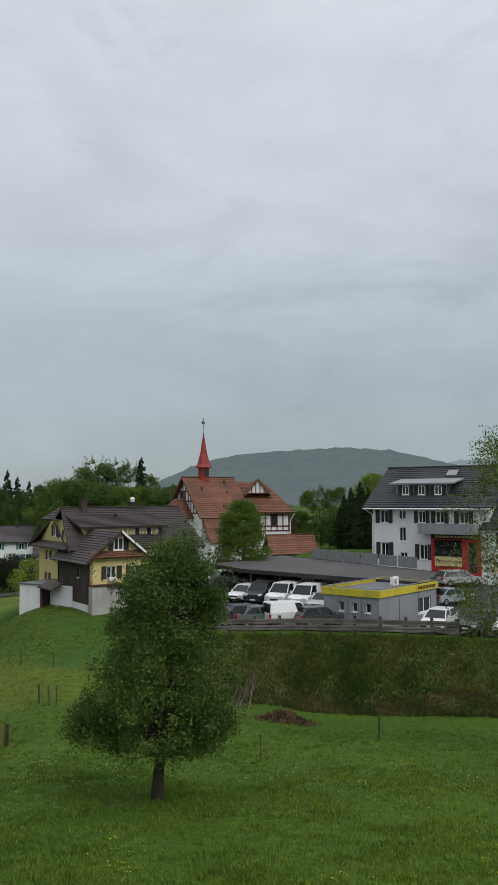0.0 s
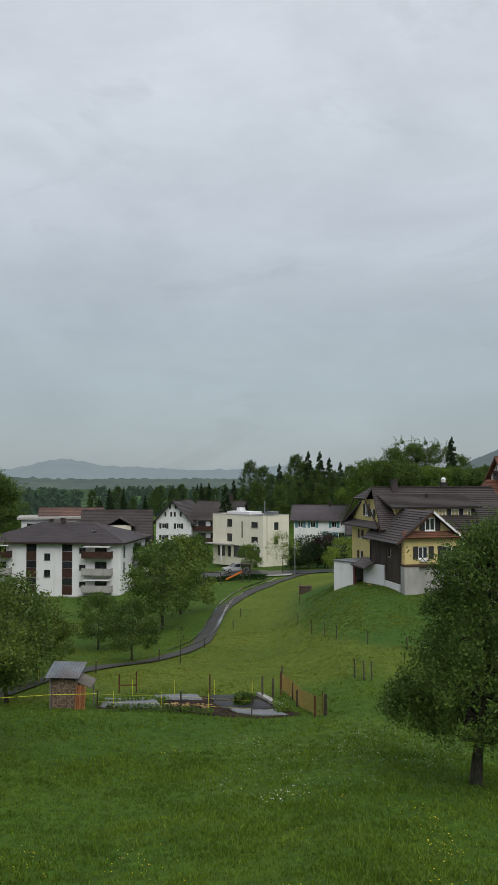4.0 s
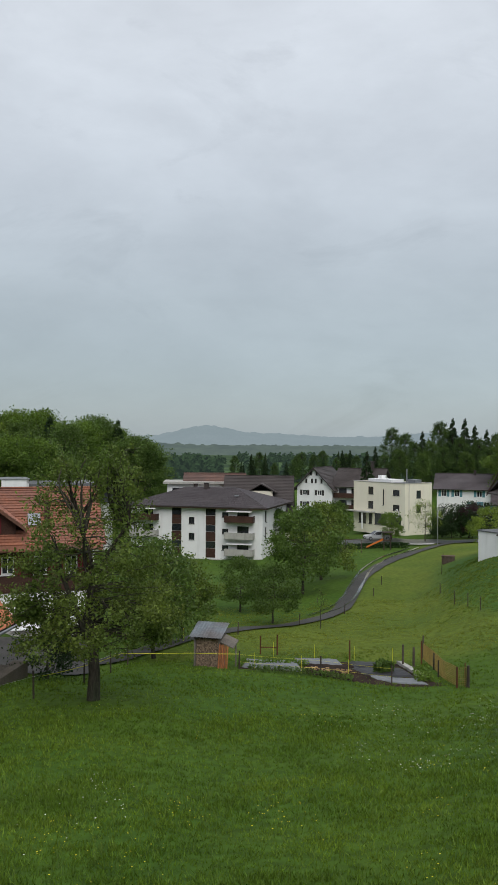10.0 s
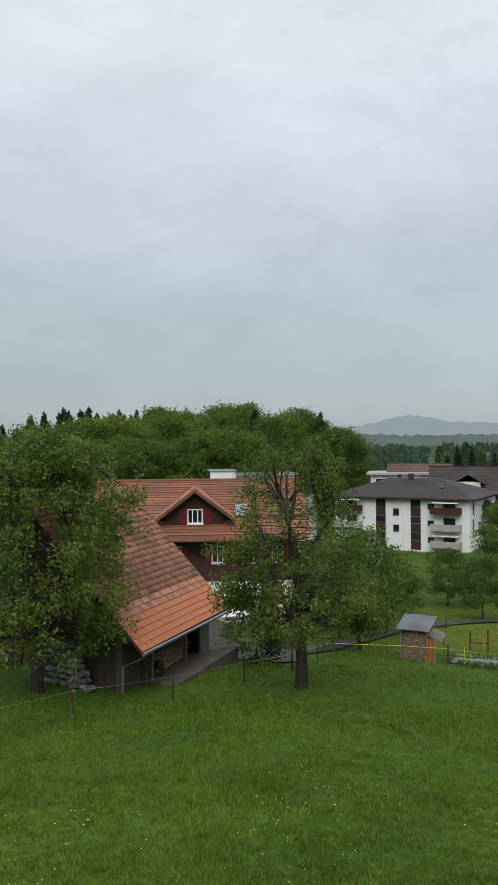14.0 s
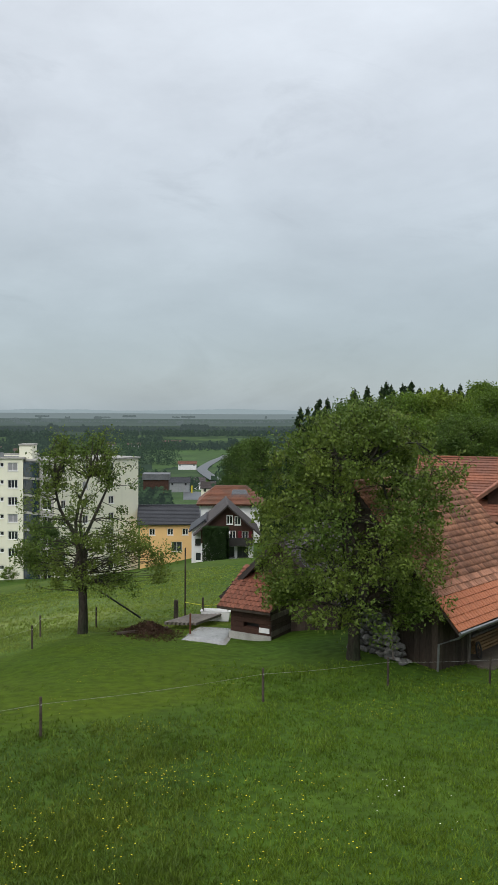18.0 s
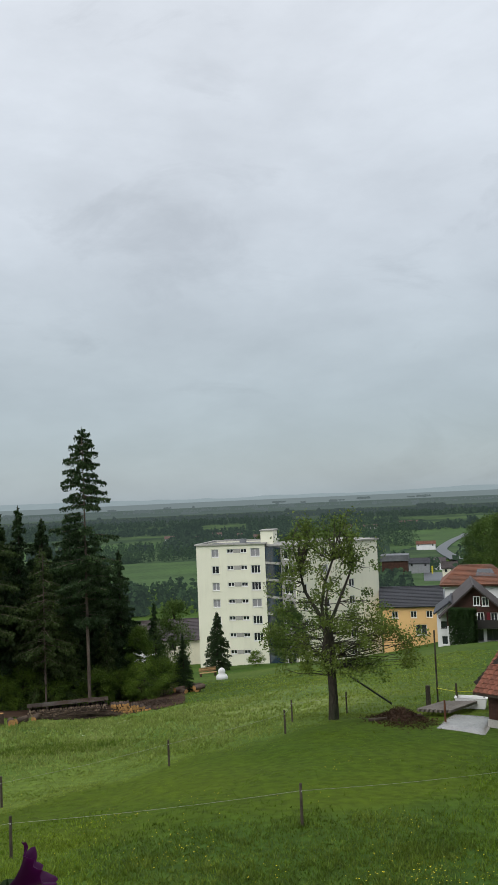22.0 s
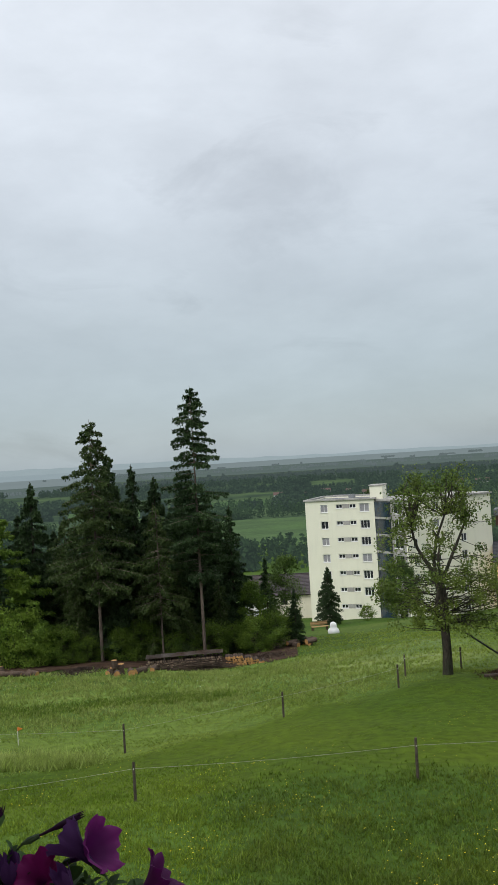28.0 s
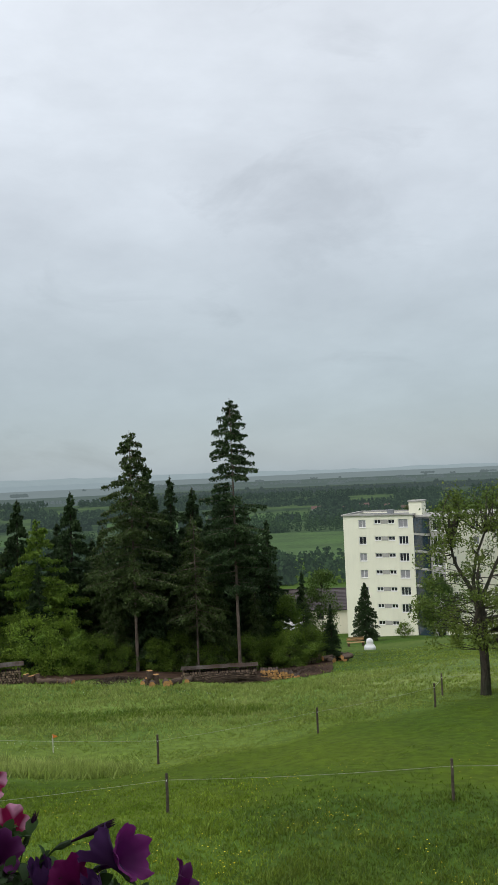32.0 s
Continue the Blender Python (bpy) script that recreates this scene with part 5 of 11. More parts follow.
def shop_house():
    root = house("white_shop_house", (13.6, 94.2), -36.9, -8.3, "white house with dark shutters, grey roof and red shop front", "house")
    L, D, top, rise = 13.2, 10.6, 7.6, 3.8
    fr = [(0.85, 5.3, 1.0, 1.4, "s"), (3.1, 5.7, 0.85, 1.0, "w"), (5.4, 5.35, 0.85, 1.25, "s"), (7.4, 5.35, 0.95, 1.25, "s"), (10.0, 5.35, 1.0, 1.25, "s"),
          (3.1, 3.35, 0.85, 1.5, "w"), (0.9, 1.5, 1.0, 1.7, "s"), (3.2, 0.6, 0.9, 1.6, "w"), (5.5, 1.5, 0.95, 1.6, "s")]
    four_walls(root, L, D, -2, top, M_WHITE, front=fr, right=[(2, 4.5, 1.2, 1.3, "s"), (5, 4.5, 1.2, 1.3, "s"), (2, 1.2, 1.2, 1.4, "w")])
    simple_gable(root, L, D, top, rise, M_TILEGREY, 0.8, M_WHITE)
    # long dormer with three windows
    bm = boxed(2.4, 8.3, 0.95, 3.4, top + 0.55, top + 1.85)
    part("dormer", bm, M_METAL, root, "grey clad dormer")
    for x in (3.0, 4.9, 6.8):
        window(root, pose(0, 0.91, 0), x + 0.1, top + 0.72, 0.85, 1.0, "s", 0.0)
    part("dormer_roof", prism(bmesh.new(), [(1.8, 0.5, top + 1.85), (9.2, 0.5, top + 1.85), (9.2, 3.4, top + 2.35), (1.8, 3.4, top + 2.35)], (0, 0, 0.16)), M_CONTAINER, root)
    part("roof_window", prism(bmesh.new(), [(7.0, 3.7, top + 2.72), (8.2, 3.7, top + 2.72), (8.2, 4.5, top + 3.3), (7.0, 4.5, top + 3.3)], (0, -0.05, 0.14)), M_METAL, root)
    part("eave_gutter", tube(bmesh.new(), [(-0.8, -0.9, top - 0.75), (L + 0.8, -0.9, top - 0.75)], 0.08, 6), M_FRAME, root)
    pipe(root, [(-0.6, -0.85, top - 0.8), (-0.05, -0.08, top - 1.4), (-0.05, -0.08, -1)], 0.05, M_FRAME)
    # shop front
    part("shop_wall", boxed(6.9, 12.3, -0.16, -0.004, -1.5, 4.3), M_REDPAINT, root, "red shop front")
    part("shop_window", boxed(7.3, 10.3, -0.2, -0.17, 1.95, 3.65), M_GLASS, root)
    part("shop_door", boxed(11.1, 11.9, -0.2, -0.17, 0.4, 3.4), M_GLASS, root)
    s = part("shop_sign", boxed(7.35, 10.3, -0.26, -0.21, 0.95, 1.93), M_SIGN, root, "cream sign with dark lettering")
    word(s, "Partyservice", pose(8.82, -0.275, 1.27, 90, 0, 0), 0.56, M_INK)
    b = part("name_board", boxed(7.0, 12.2, -0.24, -0.17, 3.75, 4.2), M_WOODBROWN, root)
    for i in range(11):
        part("letter_bar", boxed(7.4 + 0.42 * i, 7.7 + 0.42 * i, -0.26, -0.241, 3.88, 4.08), M_SIGN, b)
    balcony(root, 6.0, 12.2, 4.45, 1.3, M_CONTAINER, 0.9)
    part("gas_pipe", tube(bmesh.new(), [(13.5, -0.4, 1.0), (13.5, -1.6, 0.4), (13.5, -1.6, -1)], 0.04, 6), M_METAL, root)
    for i, (x, z) in enumerate(((13.0, 0.9), (13.0, 0.5))):
        part("poster", boxed(x + 0.5, x + 1.2, -0.2, -0.17, z, z + 0.3), M_SIGN, root)
    # lean-to at the right, behind the birch
    ext = house("shop_wing", (24.2, 86.3), -36.9, -8.3, "white wing of the shop house with small windows", "house")
    four_walls(ext, 9, 9, -2, 5.5, M_WHITE, front=[(1.2, 3.2, 1.0, 1.3, "s"), (4.2, 3.2, 1.0, 1.3, "s"), (1.4, 0.6, 2.4, 1.4, "w3")])
    simple_gable(ext, 9, 9, 5.5, 4.0, M_TILEGREY, 0.7, M_WHITE)


shop_house()

# ---------------------------------------------------------------- red farmhouse and barn


def red_farmhouse():
    root = house("red_farmhouse", (-51.53, 38.2), 47.0, -13.2, "dark red wooden farmhouse with red tile roof and white ground floor", "house")
    L, D, top, rise = 14.6, 10.5, 6.4, 3.2
    fr = [(x, 3.65, 0.9, 1.3, "r") for x in (2.4, 5.0, 8.1, 10.4, 12.6)]
    wall_panel(root, pose(0, 0, 0), L, 2.3, top, fr, M_WOODBROWN)
    wall_panel(root, pose(0, -0.04, 0), L, -2, 2.28, [(6.3, 0.5, 0.9, 1.2, "r"), (9.3, 0.5, 0.9, 1.2, "r"), (11.8, -0.3, 1.0, 2.1, "d")], M_WHITE)
    wall_panel(root, pose(L, 0, 0, 0, 0, 90) @ pose(0.3, 0, 0), D - 0.3, -2, top, [(2, 3, 0.9, 1.3, "r"), (6, 3, 0.9, 1.3, "r")], M_WOODBROWN)
    wall_panel(root, pose(0, D, 0, 0, 0, -90), D - 0.3, -2, top, [(2, 3, 0.9, 1.3, "r"), (6, 3, 0.9, 1.3, "r")], M_WOODBROWN)
    simple_gable(root, L, D, top, rise, M_TILERED, 0.9, M_WOODBROWN, course=0.34)
    part("eave_skirt", prism(bmesh.new(), [(2.6, -1.45, top - 0.95), (L + 0.6, -1.45, top - 0.95), (L + 0.6, -0.1, top - 0.2), (2.6, -0.1, top - 0.2)], (0, 0, 0.1)), M_TILERUST, root)
    # gabled dormer
    dx, w = 6.9, 4.4
    part("dormer_wall", prism(bmesh.new(), [(dx - w / 2, 0.15, top - 0.2), (dx + w / 2, 0.15, top - 0.2), (dx + w / 2, 0.15, top + 0.9), (dx, 0.15, top + 2.6), (dx - w / 2, 0.15, top + 0.9)], (0, 4.2, 0)), M_WOODBROWN, root)
    for a in (-1, 1):
        slope(root, (dx + a * (w / 2 + 0.75), -0.6, top + 0.6), (dx + a * (w / 2 + 0.75), 4.8, top + 0.6), (dx, 4.8, top + 2.85), (dx, -0.6, top + 2.85), M_TILERED, 0.34, name="dormer_roof")
        part("verge_board", prism(bmesh.new(), [(dx + a * (w / 2 + 0.75), -0.66, top + 0.35), (dx, -0.66, top + 2.6), (dx, -0.66, top + 2.85), (dx + a * (w / 2 + 0.75), -0.66, top + 0.6)], (0, 0.05, 0)), M_TILERUST, root)
    window(root, pose(0, 0.1, 0), dx - 0.58, top + 0.22, 1.16, 1.1, "r3", 0.0)
    part("roof_window", prism(bmesh.new(), [(10.0, 0.9, top + 0.6), (10.9, 0.9, top + 0.6), (10.9, 2.1, top + 1.35), (10.0, 2.1, top + 1.35)], (0, -0.1, 0.14)), M_METAL, root, "blue-grey roof window")
    chimney(root, 11.4, 1.6, top + 0.4, top + 2.3, 0.4, M_WOODBROWN)
    part("chimney_pot", lathe(bmesh.new(), [(0.12, top + 2.43), (0.12, top + 2.9), (0.2, top + 3.0)], 8, (11.4, 1.6, 0)), M_TILERUST, root)
    part("porch", boxed(7.8, 11.5, -2.6, -0.1, -2, -0.2), M_CONCRETE, root)
    part("white_canopy", prism(bmesh.new(), [(8.6, -2.4, 0.1), (11.0, -2.4, 0.1), (10.5, -0.1, 1.3), (8.9, -0.1, 1.3)], (0, 0, 0.06)), M_WHITEPLASTIC, root, "white stretched canopy")
    # white flat-roofed block and low roofs behind
    b = house("white_roof_block", (-69.36, 66.37), 50.0, -16.27, "white flat-roofed block rising behind the red roof", "building")
    wall_panel(b, pose(0, 0, 0), 2.9, 4, 12.2, [], M_WHITE)
    wall_panel(b, pose(2.9, 0, 0, 0, 0, 90), 5, 4, 12.2, [], M_WHITE)
    part("flat_roof", boxed(-0.1, 3.0, -0.1, 5.1, 12.2, 12.3), M_METAL, b)
    c = house("grey_flat_building", (-69.83, 71.58), 50.0, -16.29, "low building with dark flat roof behind the farmhouse", "building")
    wall_panel(c, pose(0, 0, 0), 7, -2, 11.3, [], M_WHITE)
    part("flat_roof", boxed(-0.5, 7.5, -0.5, 9, 11.3, 11.6), M_ROOFFELT, c)


red_farmhouse()



def barn():
    # local x along the eave, away from the balcony; y into the barn; z from the ground at the near corner
    yaw = math.degrees(math.atan2(8.6, -3.7))
    root = house("barn", (-27.2, 22.2), yaw, -10.9, "old dark wooden barn with weathered clay tile roof beside the meadow", "barn")
    L, run, rise, e = 9.4, 5.3, 5.6, 2.05
    for k, (z, y) in enumerate(((e, 0.0),)):
        slope(root, (0, 6.1, e + rise - 0.85), (L, 6.1, e + rise - 0.85), (L, run, e + rise), (0, run, e + rise), M_TILEBARN, 0.33)
        part("roof_boarding", prism(bmesh.new(), [(0, 0, e - 0.16), (L, 0, e - 0.16), (L, run, e + rise - 0.16), (0, run, e + rise - 0.16)], (0, 0, 0.12)), M_WOODDARK, root)
    part("ridge_cap", tube(bmesh.new(), [(-0.05, run, e + rise + 0.08), (L + 0.05, run, e + rise + 0.08)], 0.13, 7), M_TILEBARN, root)
    # tiles of the slope that faces the meadow: new ones along the eave, old ones above
    n = Vector((0, -rise, run)).normalized()
    along = Vector((0, run, rise))
    rows = 24
    old, new_tile = bmesh.new(), bmesh.new()
    step = along.length / rows
    for bm, wd in ((old, 0.235), (new_tile, 0.235)):
        t = 0.022
        pts = [(0, 0), (wd * 0.25, 0.02), (wd * 0.75, 0.02), (wd - 0.006, 0)]
        lo = [bm.verts.new((x, 0, z + t)) for x, z in pts]
        hi = [bm.verts.new((x, step * 1.1, z - 0.02)) for x, z in pts]
        bot = [bm.verts.new((x, 0, z - 0.03)) for x, z in pts]
        for i in range(3):
            bm.faces.new((lo[i], lo[i + 1], hi[i + 1], hi[i]))
            bm.faces.new((bot[i], bot[i + 1], lo[i + 1], lo[i]))
        bm.faces.new((bot[0], lo[0], hi[0]))
        bm.faces.new((lo[3], bot[3], hi[3]))
    mes = []
    for bm, mt in ((old, M_TILEBARN), (new_tile, M_TILENEW)):
        me = bpy.data.meshes.new("tile")
        bm.normal_update()
        bm.to_mesh(me)
        me.materials.append(mt)
        bm.free()
        mes.append(me)
    cols = round(L / 0.235)
    rot = Matrix((Vector((1, 0, 0)), along.normalized(), n)).transposed().to_4x4()
    rng = random.Random(5)
    rest = {0: [], 1: []}
    count = 0
    for r in range(rows):
        for c in range(cols):
            p = along * (r / rows) + Vector((c * L / cols, 0, e)) + n * (0.03 + rng.uniform(0, 0.008))
            kind = 1 if r < 5 else 0
            m = Matrix.Translation(p) @ rot @ pose(0, 0, 0, rng.uniform(-0.6, 0.6), 0, rng.uniform(-0.8, 0.8))
            if r < 7 and count < 290:
                part("tile", mes[kind], None, root, m=m)
                count += 1
            else:
                rest[kind].append(m)
    for kind in (0, 1):
        if not rest[kind]:
            continue
        co = np.array([v.co[:] for v in mes[kind].vertices])
        fs = [tuple(f.vertices) for f in mes[kind].polygons if len(f.vertices) == 4]
        V = np.concatenate([co @ np.array(m.to_3x3()).T + np.array(m.translation) for m in rest[kind]])
        F = np.concatenate([np.array(fs) + i * len(co) for i in range(len(rest[kind]))])
        ob = part("tiles", fast_mesh("tiles", V, F, M_TILENEW if kind else M_TILEBARN), None, root, "smooth orange replacement tiles" if kind else "weathered clay tiles")
        tagged(ob, kind="stuff")
    # gable towards the meadow, upright boards
    part("gable_core", prism(bmesh.new(), [(0.5, 1.2, -1.5), (0.5, 5.6, -1.5), (0.5, 5.6, e + rise - 0.8), (0.5, run, e + rise - 0.3), (0.5, 1.2, e + 1.0)], (0.12, 0, 0)), M_WOODDARK, root)
    y = 1.2
    while y < 5.3:
        z1 = e + rise * (1 - abs(y + 0.14 - run) / run) - 0.35
        part("board", boxed(0.46 - rng.uniform(0, 0.02), 0.495, y, y + 0.27, -1.2, z1), M_WOODDARK, root)
        y += 0.285
    part("far_gable", prism(bmesh.new(), [(L - 0.6, 1.2, -2.5), (L - 0.6, 5.6, -2.5), (L - 0.6, 5.6, e + rise - 0.8), (L - 0.6, run, e + rise - 0.3), (L - 0.6, 1.2, e + 1.0)], (0.12, 0, 0)), M_WOODDARK, root)
    part("back_wall", boxed(0.7, L - 0.7, 5.45, 5.58, -2, e + rise - 0.9), M_WOODDARK, root)
    # front under the eave: boarded corner, then an open bay
    part("front_wall", boxed(0.63, 3.0, 1.25, 1.35, -1.5, e + 0.9), M_WOODDARK, root)
    for i in range(9):
        part("board", boxed(0.62 + 0.27 * i, 0.87 + 0.27 * i, 1.2 - 0.01 * (i % 2), 1.246, -1.3, e + 0.95), M_WOODDARK, root)
    part("bay_back", boxed(3.0, L - 0.8, 2.75, 2.85, -2, e + 2.8), M_WOODDARK, root)
    part("bay_floor", boxed(3.0, L - 0.3, 0.46, 3.4, -2.2, -0.03), M_OLDCONCRETE, root)
    for x in (3.05, 6.6, L - 0.75):
        part("post", boxed(x, x + 0.16, 1.1, 1.26, -0.03, e + 0.95), M_WOODGREY, root)
    part("door_frame", boxed(L - 1.5, L - 0.4, 0.9, 1.0, -0.03, e + 0.2), M_WOODGREY, root)
    part("eave_beam", boxed(0.3, L - 0.3, 1.1, 1.26, e + 0.7, e + 0.95), M_WOODDARK, root)
    for i in range(12):
        x = 0.4 + i * (L - 0.8) / 11
        part("rafter", prism(bmesh.new(), [(x, 0.05, e - 0.28), (x + 0.1, 0.05, e - 0.28), (x + 0.1, 3.0, e + 2.9), (x, 3.0, e + 2.9)], (0, 0, 0.12)), M_WOODDARK, root)
    part("gutter", tube(bmesh.new(), [(-0.1, -0.1, e - 0.05), (L + 0.1, -0.1, e - 0.12)], 0.075, 7), M_METAL, root)
    pipe(root, [(0.35, -0.1, e - 0.1), (0.35, 0.2, e - 0.35), (0.28, 1.05, e - 0.75), (0.28, 1.12, -0.9)], 0.05, M_METAL)
    part("ramp", prism(bmesh.new(), [(2.5, 0.45, -1.6), (L + 0.6, 0.45, -2.4), (L + 0.6, 0.45, -0.03), (3.2, 0.45, 0.0), (2.5, 0.45, 0.06)], (0, -0.75, 0)), M_OLDCONCRETE, root, "weathered brown-grey concrete loading ramp")
    return root


BARN = barn()


def plank_stack():
    base = BARN.matrix_world
    st = empty("plank_stack", base @ pose(4.1, 1.35, -0.03), "stacked fresh sawn planks and old beams in the barn bay", "plank stack")
    rng = random.Random(9)
    for k in range(7):
        for j in range(3):
            x0, le = rng.uniform(-0.3, 0.6), rng.uniform(2.6, 4.0)
            part("plank", boxed(x0, x0 + le, 0.1 + 0.36 * j, 0.4 + 0.36 * j, 0.16 * k + 0.02, 0.16 * k + 0.12), M_WOODFRESH if k < 5 else M_WOODGREY, st)
    for k in range(6):
        y, z = rng.uniform(0.1, 1.3), 1.2 + 0.13 * k
        part("beam", boxed(-0.4, 4.2, y, y + 0.12, z, z + 0.1), M_WOODGREY, st)


plank_stack()


def cart_wheel():
    """Old wooden wheel leaning on the planks."""
    root = empty("cart_wheel", BARN.matrix_world @ pose(3.75, 1.0, 0.36, 78, 0, 12), "old dark wooden cart wheel leaning in the barn bay", "wheel")
    n = 24
    bm = bmesh.new()
    rings = [[bm.verts.new((r * math.cos(2 * math.pi * k / n), r * math.sin(2 * math.pi * k / n), z)) for k in range(n)] for r, z in ((0.38, -0.03), (0.38, 0.03), (0.31, 0.03), (0.31, -0.03))]
    for a, b in zip(rings, rings[1:] + rings[:1]):
        for k in range(n):
            bm.faces.new((a[k], a[(k + 1) % n], b[(k + 1) % n], b[k]))
    part("rim", bm, M_SHUTTER, root)
    part("hub", lathe(bmesh.new(), [(0.06, -0.07), (0.07, 0.0), (0.05, 0.09)], 10), M_WOODDARK, root)
    for k in range(8):
        a = math.pi * k / 4
        part("spoke", tube(bmesh.new(), [(0.05 * math.cos(a), 0.05 * math.sin(a), 0), (0.33 * math.cos(a), 0.33 * math.sin(a), 0)], 0.016, 5), M_WOODDARK, root)


cart_wheel()


def small_shed():
    w = 2.24
    root = house("tiled_shed", (-38.45, 17.16), 35.2, -11.68, "brown wooden shed with rusty red tiled lean-to roof", "shed")
    wall_panel(root, pose(0, 0, 0), w, -0.6, 2.1, [(0.75, 1.05, 0.85, 0.32, "")], M_WOODBROWN)
    part("dark_opening", boxed(0.7, 1.7, 0.305, 0.34, 1.0, 1.45), M_SHUTTER, root)
    part("white_patch", boxed(w - 0.62, w - 0.05, -0.055, -0.03, 0.88, 1.12), M_WHITE, root, "pale board")
    part("plinth", boxed(-0.05, w + 0.05, -0.09, -0.002, -0.8, 0.75), M_CONCRETE, root, "stained concrete base")
    for i in range(5):
        z0, z1 = 0.77 + 0.26 * i, 1.0 + 0.26 * i
        if i == 1:
            part("board", boxed(0, 0.73, -0.028, -0.003, z0, z1), M_WOODBROWN, root)
            part("board", boxed(1.62, w, -0.028, -0.003, z0, z1), M_WOODBROWN, root)
        else:
            part("board", boxed(0, w, -0.028, -0.003, z0, z1), M_WOODBROWN, root)
    m = pose(w, 0, 0, 0, 0, 90)
    wall_panel(root, m, 4.2, -0.8, 2.1, [], M_WOODGREY)
    for i in range(8):
        part("board", boxed(0.02, 4.2, -0.028, -0.003, -0.1 + 0.27 * i, 0.15 + 0.27 * i), M_WOODDARK if i % 3 else M_WOODGREY, root, m=m)
    # tiles of the lean-to roof, laid in courses
    E0, along, up = Vector((-0.55, -0.45, 1.98)), Vector((w + 0.75, 0, 0)), Vector((0.0, 2.75, 1.62))
    part("roof_boarding", prism(bmesh.new(), [E0, E0 + along, E0 + along + up, E0 + up], (0, 0, -0.1)), M_WOODDARK, root)
    rt = random.Random(4)
    rows, cols = 10, round(along.length / 0.24)
    n = along.cross(up).normalized()
    rot = Matrix((along.normalized(), up.normalized(), n)).transposed().to_4x4()
    bm = bmesh.new()
    st, wd = up.length / rows, along.length / cols
    pts = [(0.004, 0.0), (wd * 0.3, 0.022), (wd * 0.7, 0.022), (wd - 0.004, 0.0)]
    lo = [bm.verts.new((x, 0, z + 0.035)) for x, z in pts]
    hi = [bm.verts.new((x, st * 1.12, z)) for x, z in pts]
    bot = [bm.verts.new((x, 0, z - 0.02)) for x, z in pts]
    for i in range(3):
        bm.faces.new((lo[i], lo[i + 1], hi[i + 1], hi[i]))
        bm.faces.new((bot[i], bot[i + 1], lo[i + 1], lo[i]))
    me = bpy.data.meshes.new("tile")
    bm.normal_update()
    bm.to_mesh(me)
    bm.free()
    me.materials.append(M_TILESHED)
    for r in range(rows):
        for c in range(cols):
            p = E0 + along * (c / cols) + up * (r / rows) + n * (0.02 + rt.uniform(0, 0.012))
            part("tile", me, None, root, m=Matrix.Translation(p) @ rot @ pose(0, 0, 0, rt.uniform(-1, 1), 0, rt.uniform(-1.2, 1.2)))
    # dark gable of the barn behind
    bk = house("gabled_barn", (-40.49, 17.74), 42.6, -9.44, "dark boarded barn gable rising behind the tiled shed", "barn")
    gb = prism(bmesh.new(), [(0.35, 0, -2.6), (6.1, 0, -2.6), (6.1, 0, 0.1), (3.1, 0, 2.85), (0.35, 0, 0.1)], (0, 6.5, 0))
    part("gable_body", gb, M_WOODDARK, bk)
    slope(bk, (-0.1, -0.55, -0.2), (-0.1, 7, -0.2), (3.1, 7, 3.1), (3.1, -0.55, 3.1), M_TILEDARK, 0.3, 0.2)
    slope(bk, (6.4, -0.55, -0.2), (6.4, 7, -0.2), (3.1, 7, 3.1), (3.1, -0.55, 3.1), M_TILEDARK, 0.3, 0.2)
    for i in range(10):
        x = 0.36 + 0.575 * i
        z1 = 0.1 + 2.75 * (1 - abs(x + 0.28 - 3.1) / 3.0)
        part("board", boxed(x, x + 0.56, -0.03, -0.003, -2.6, z1), M_WOODDARK, bk)


small_shed()


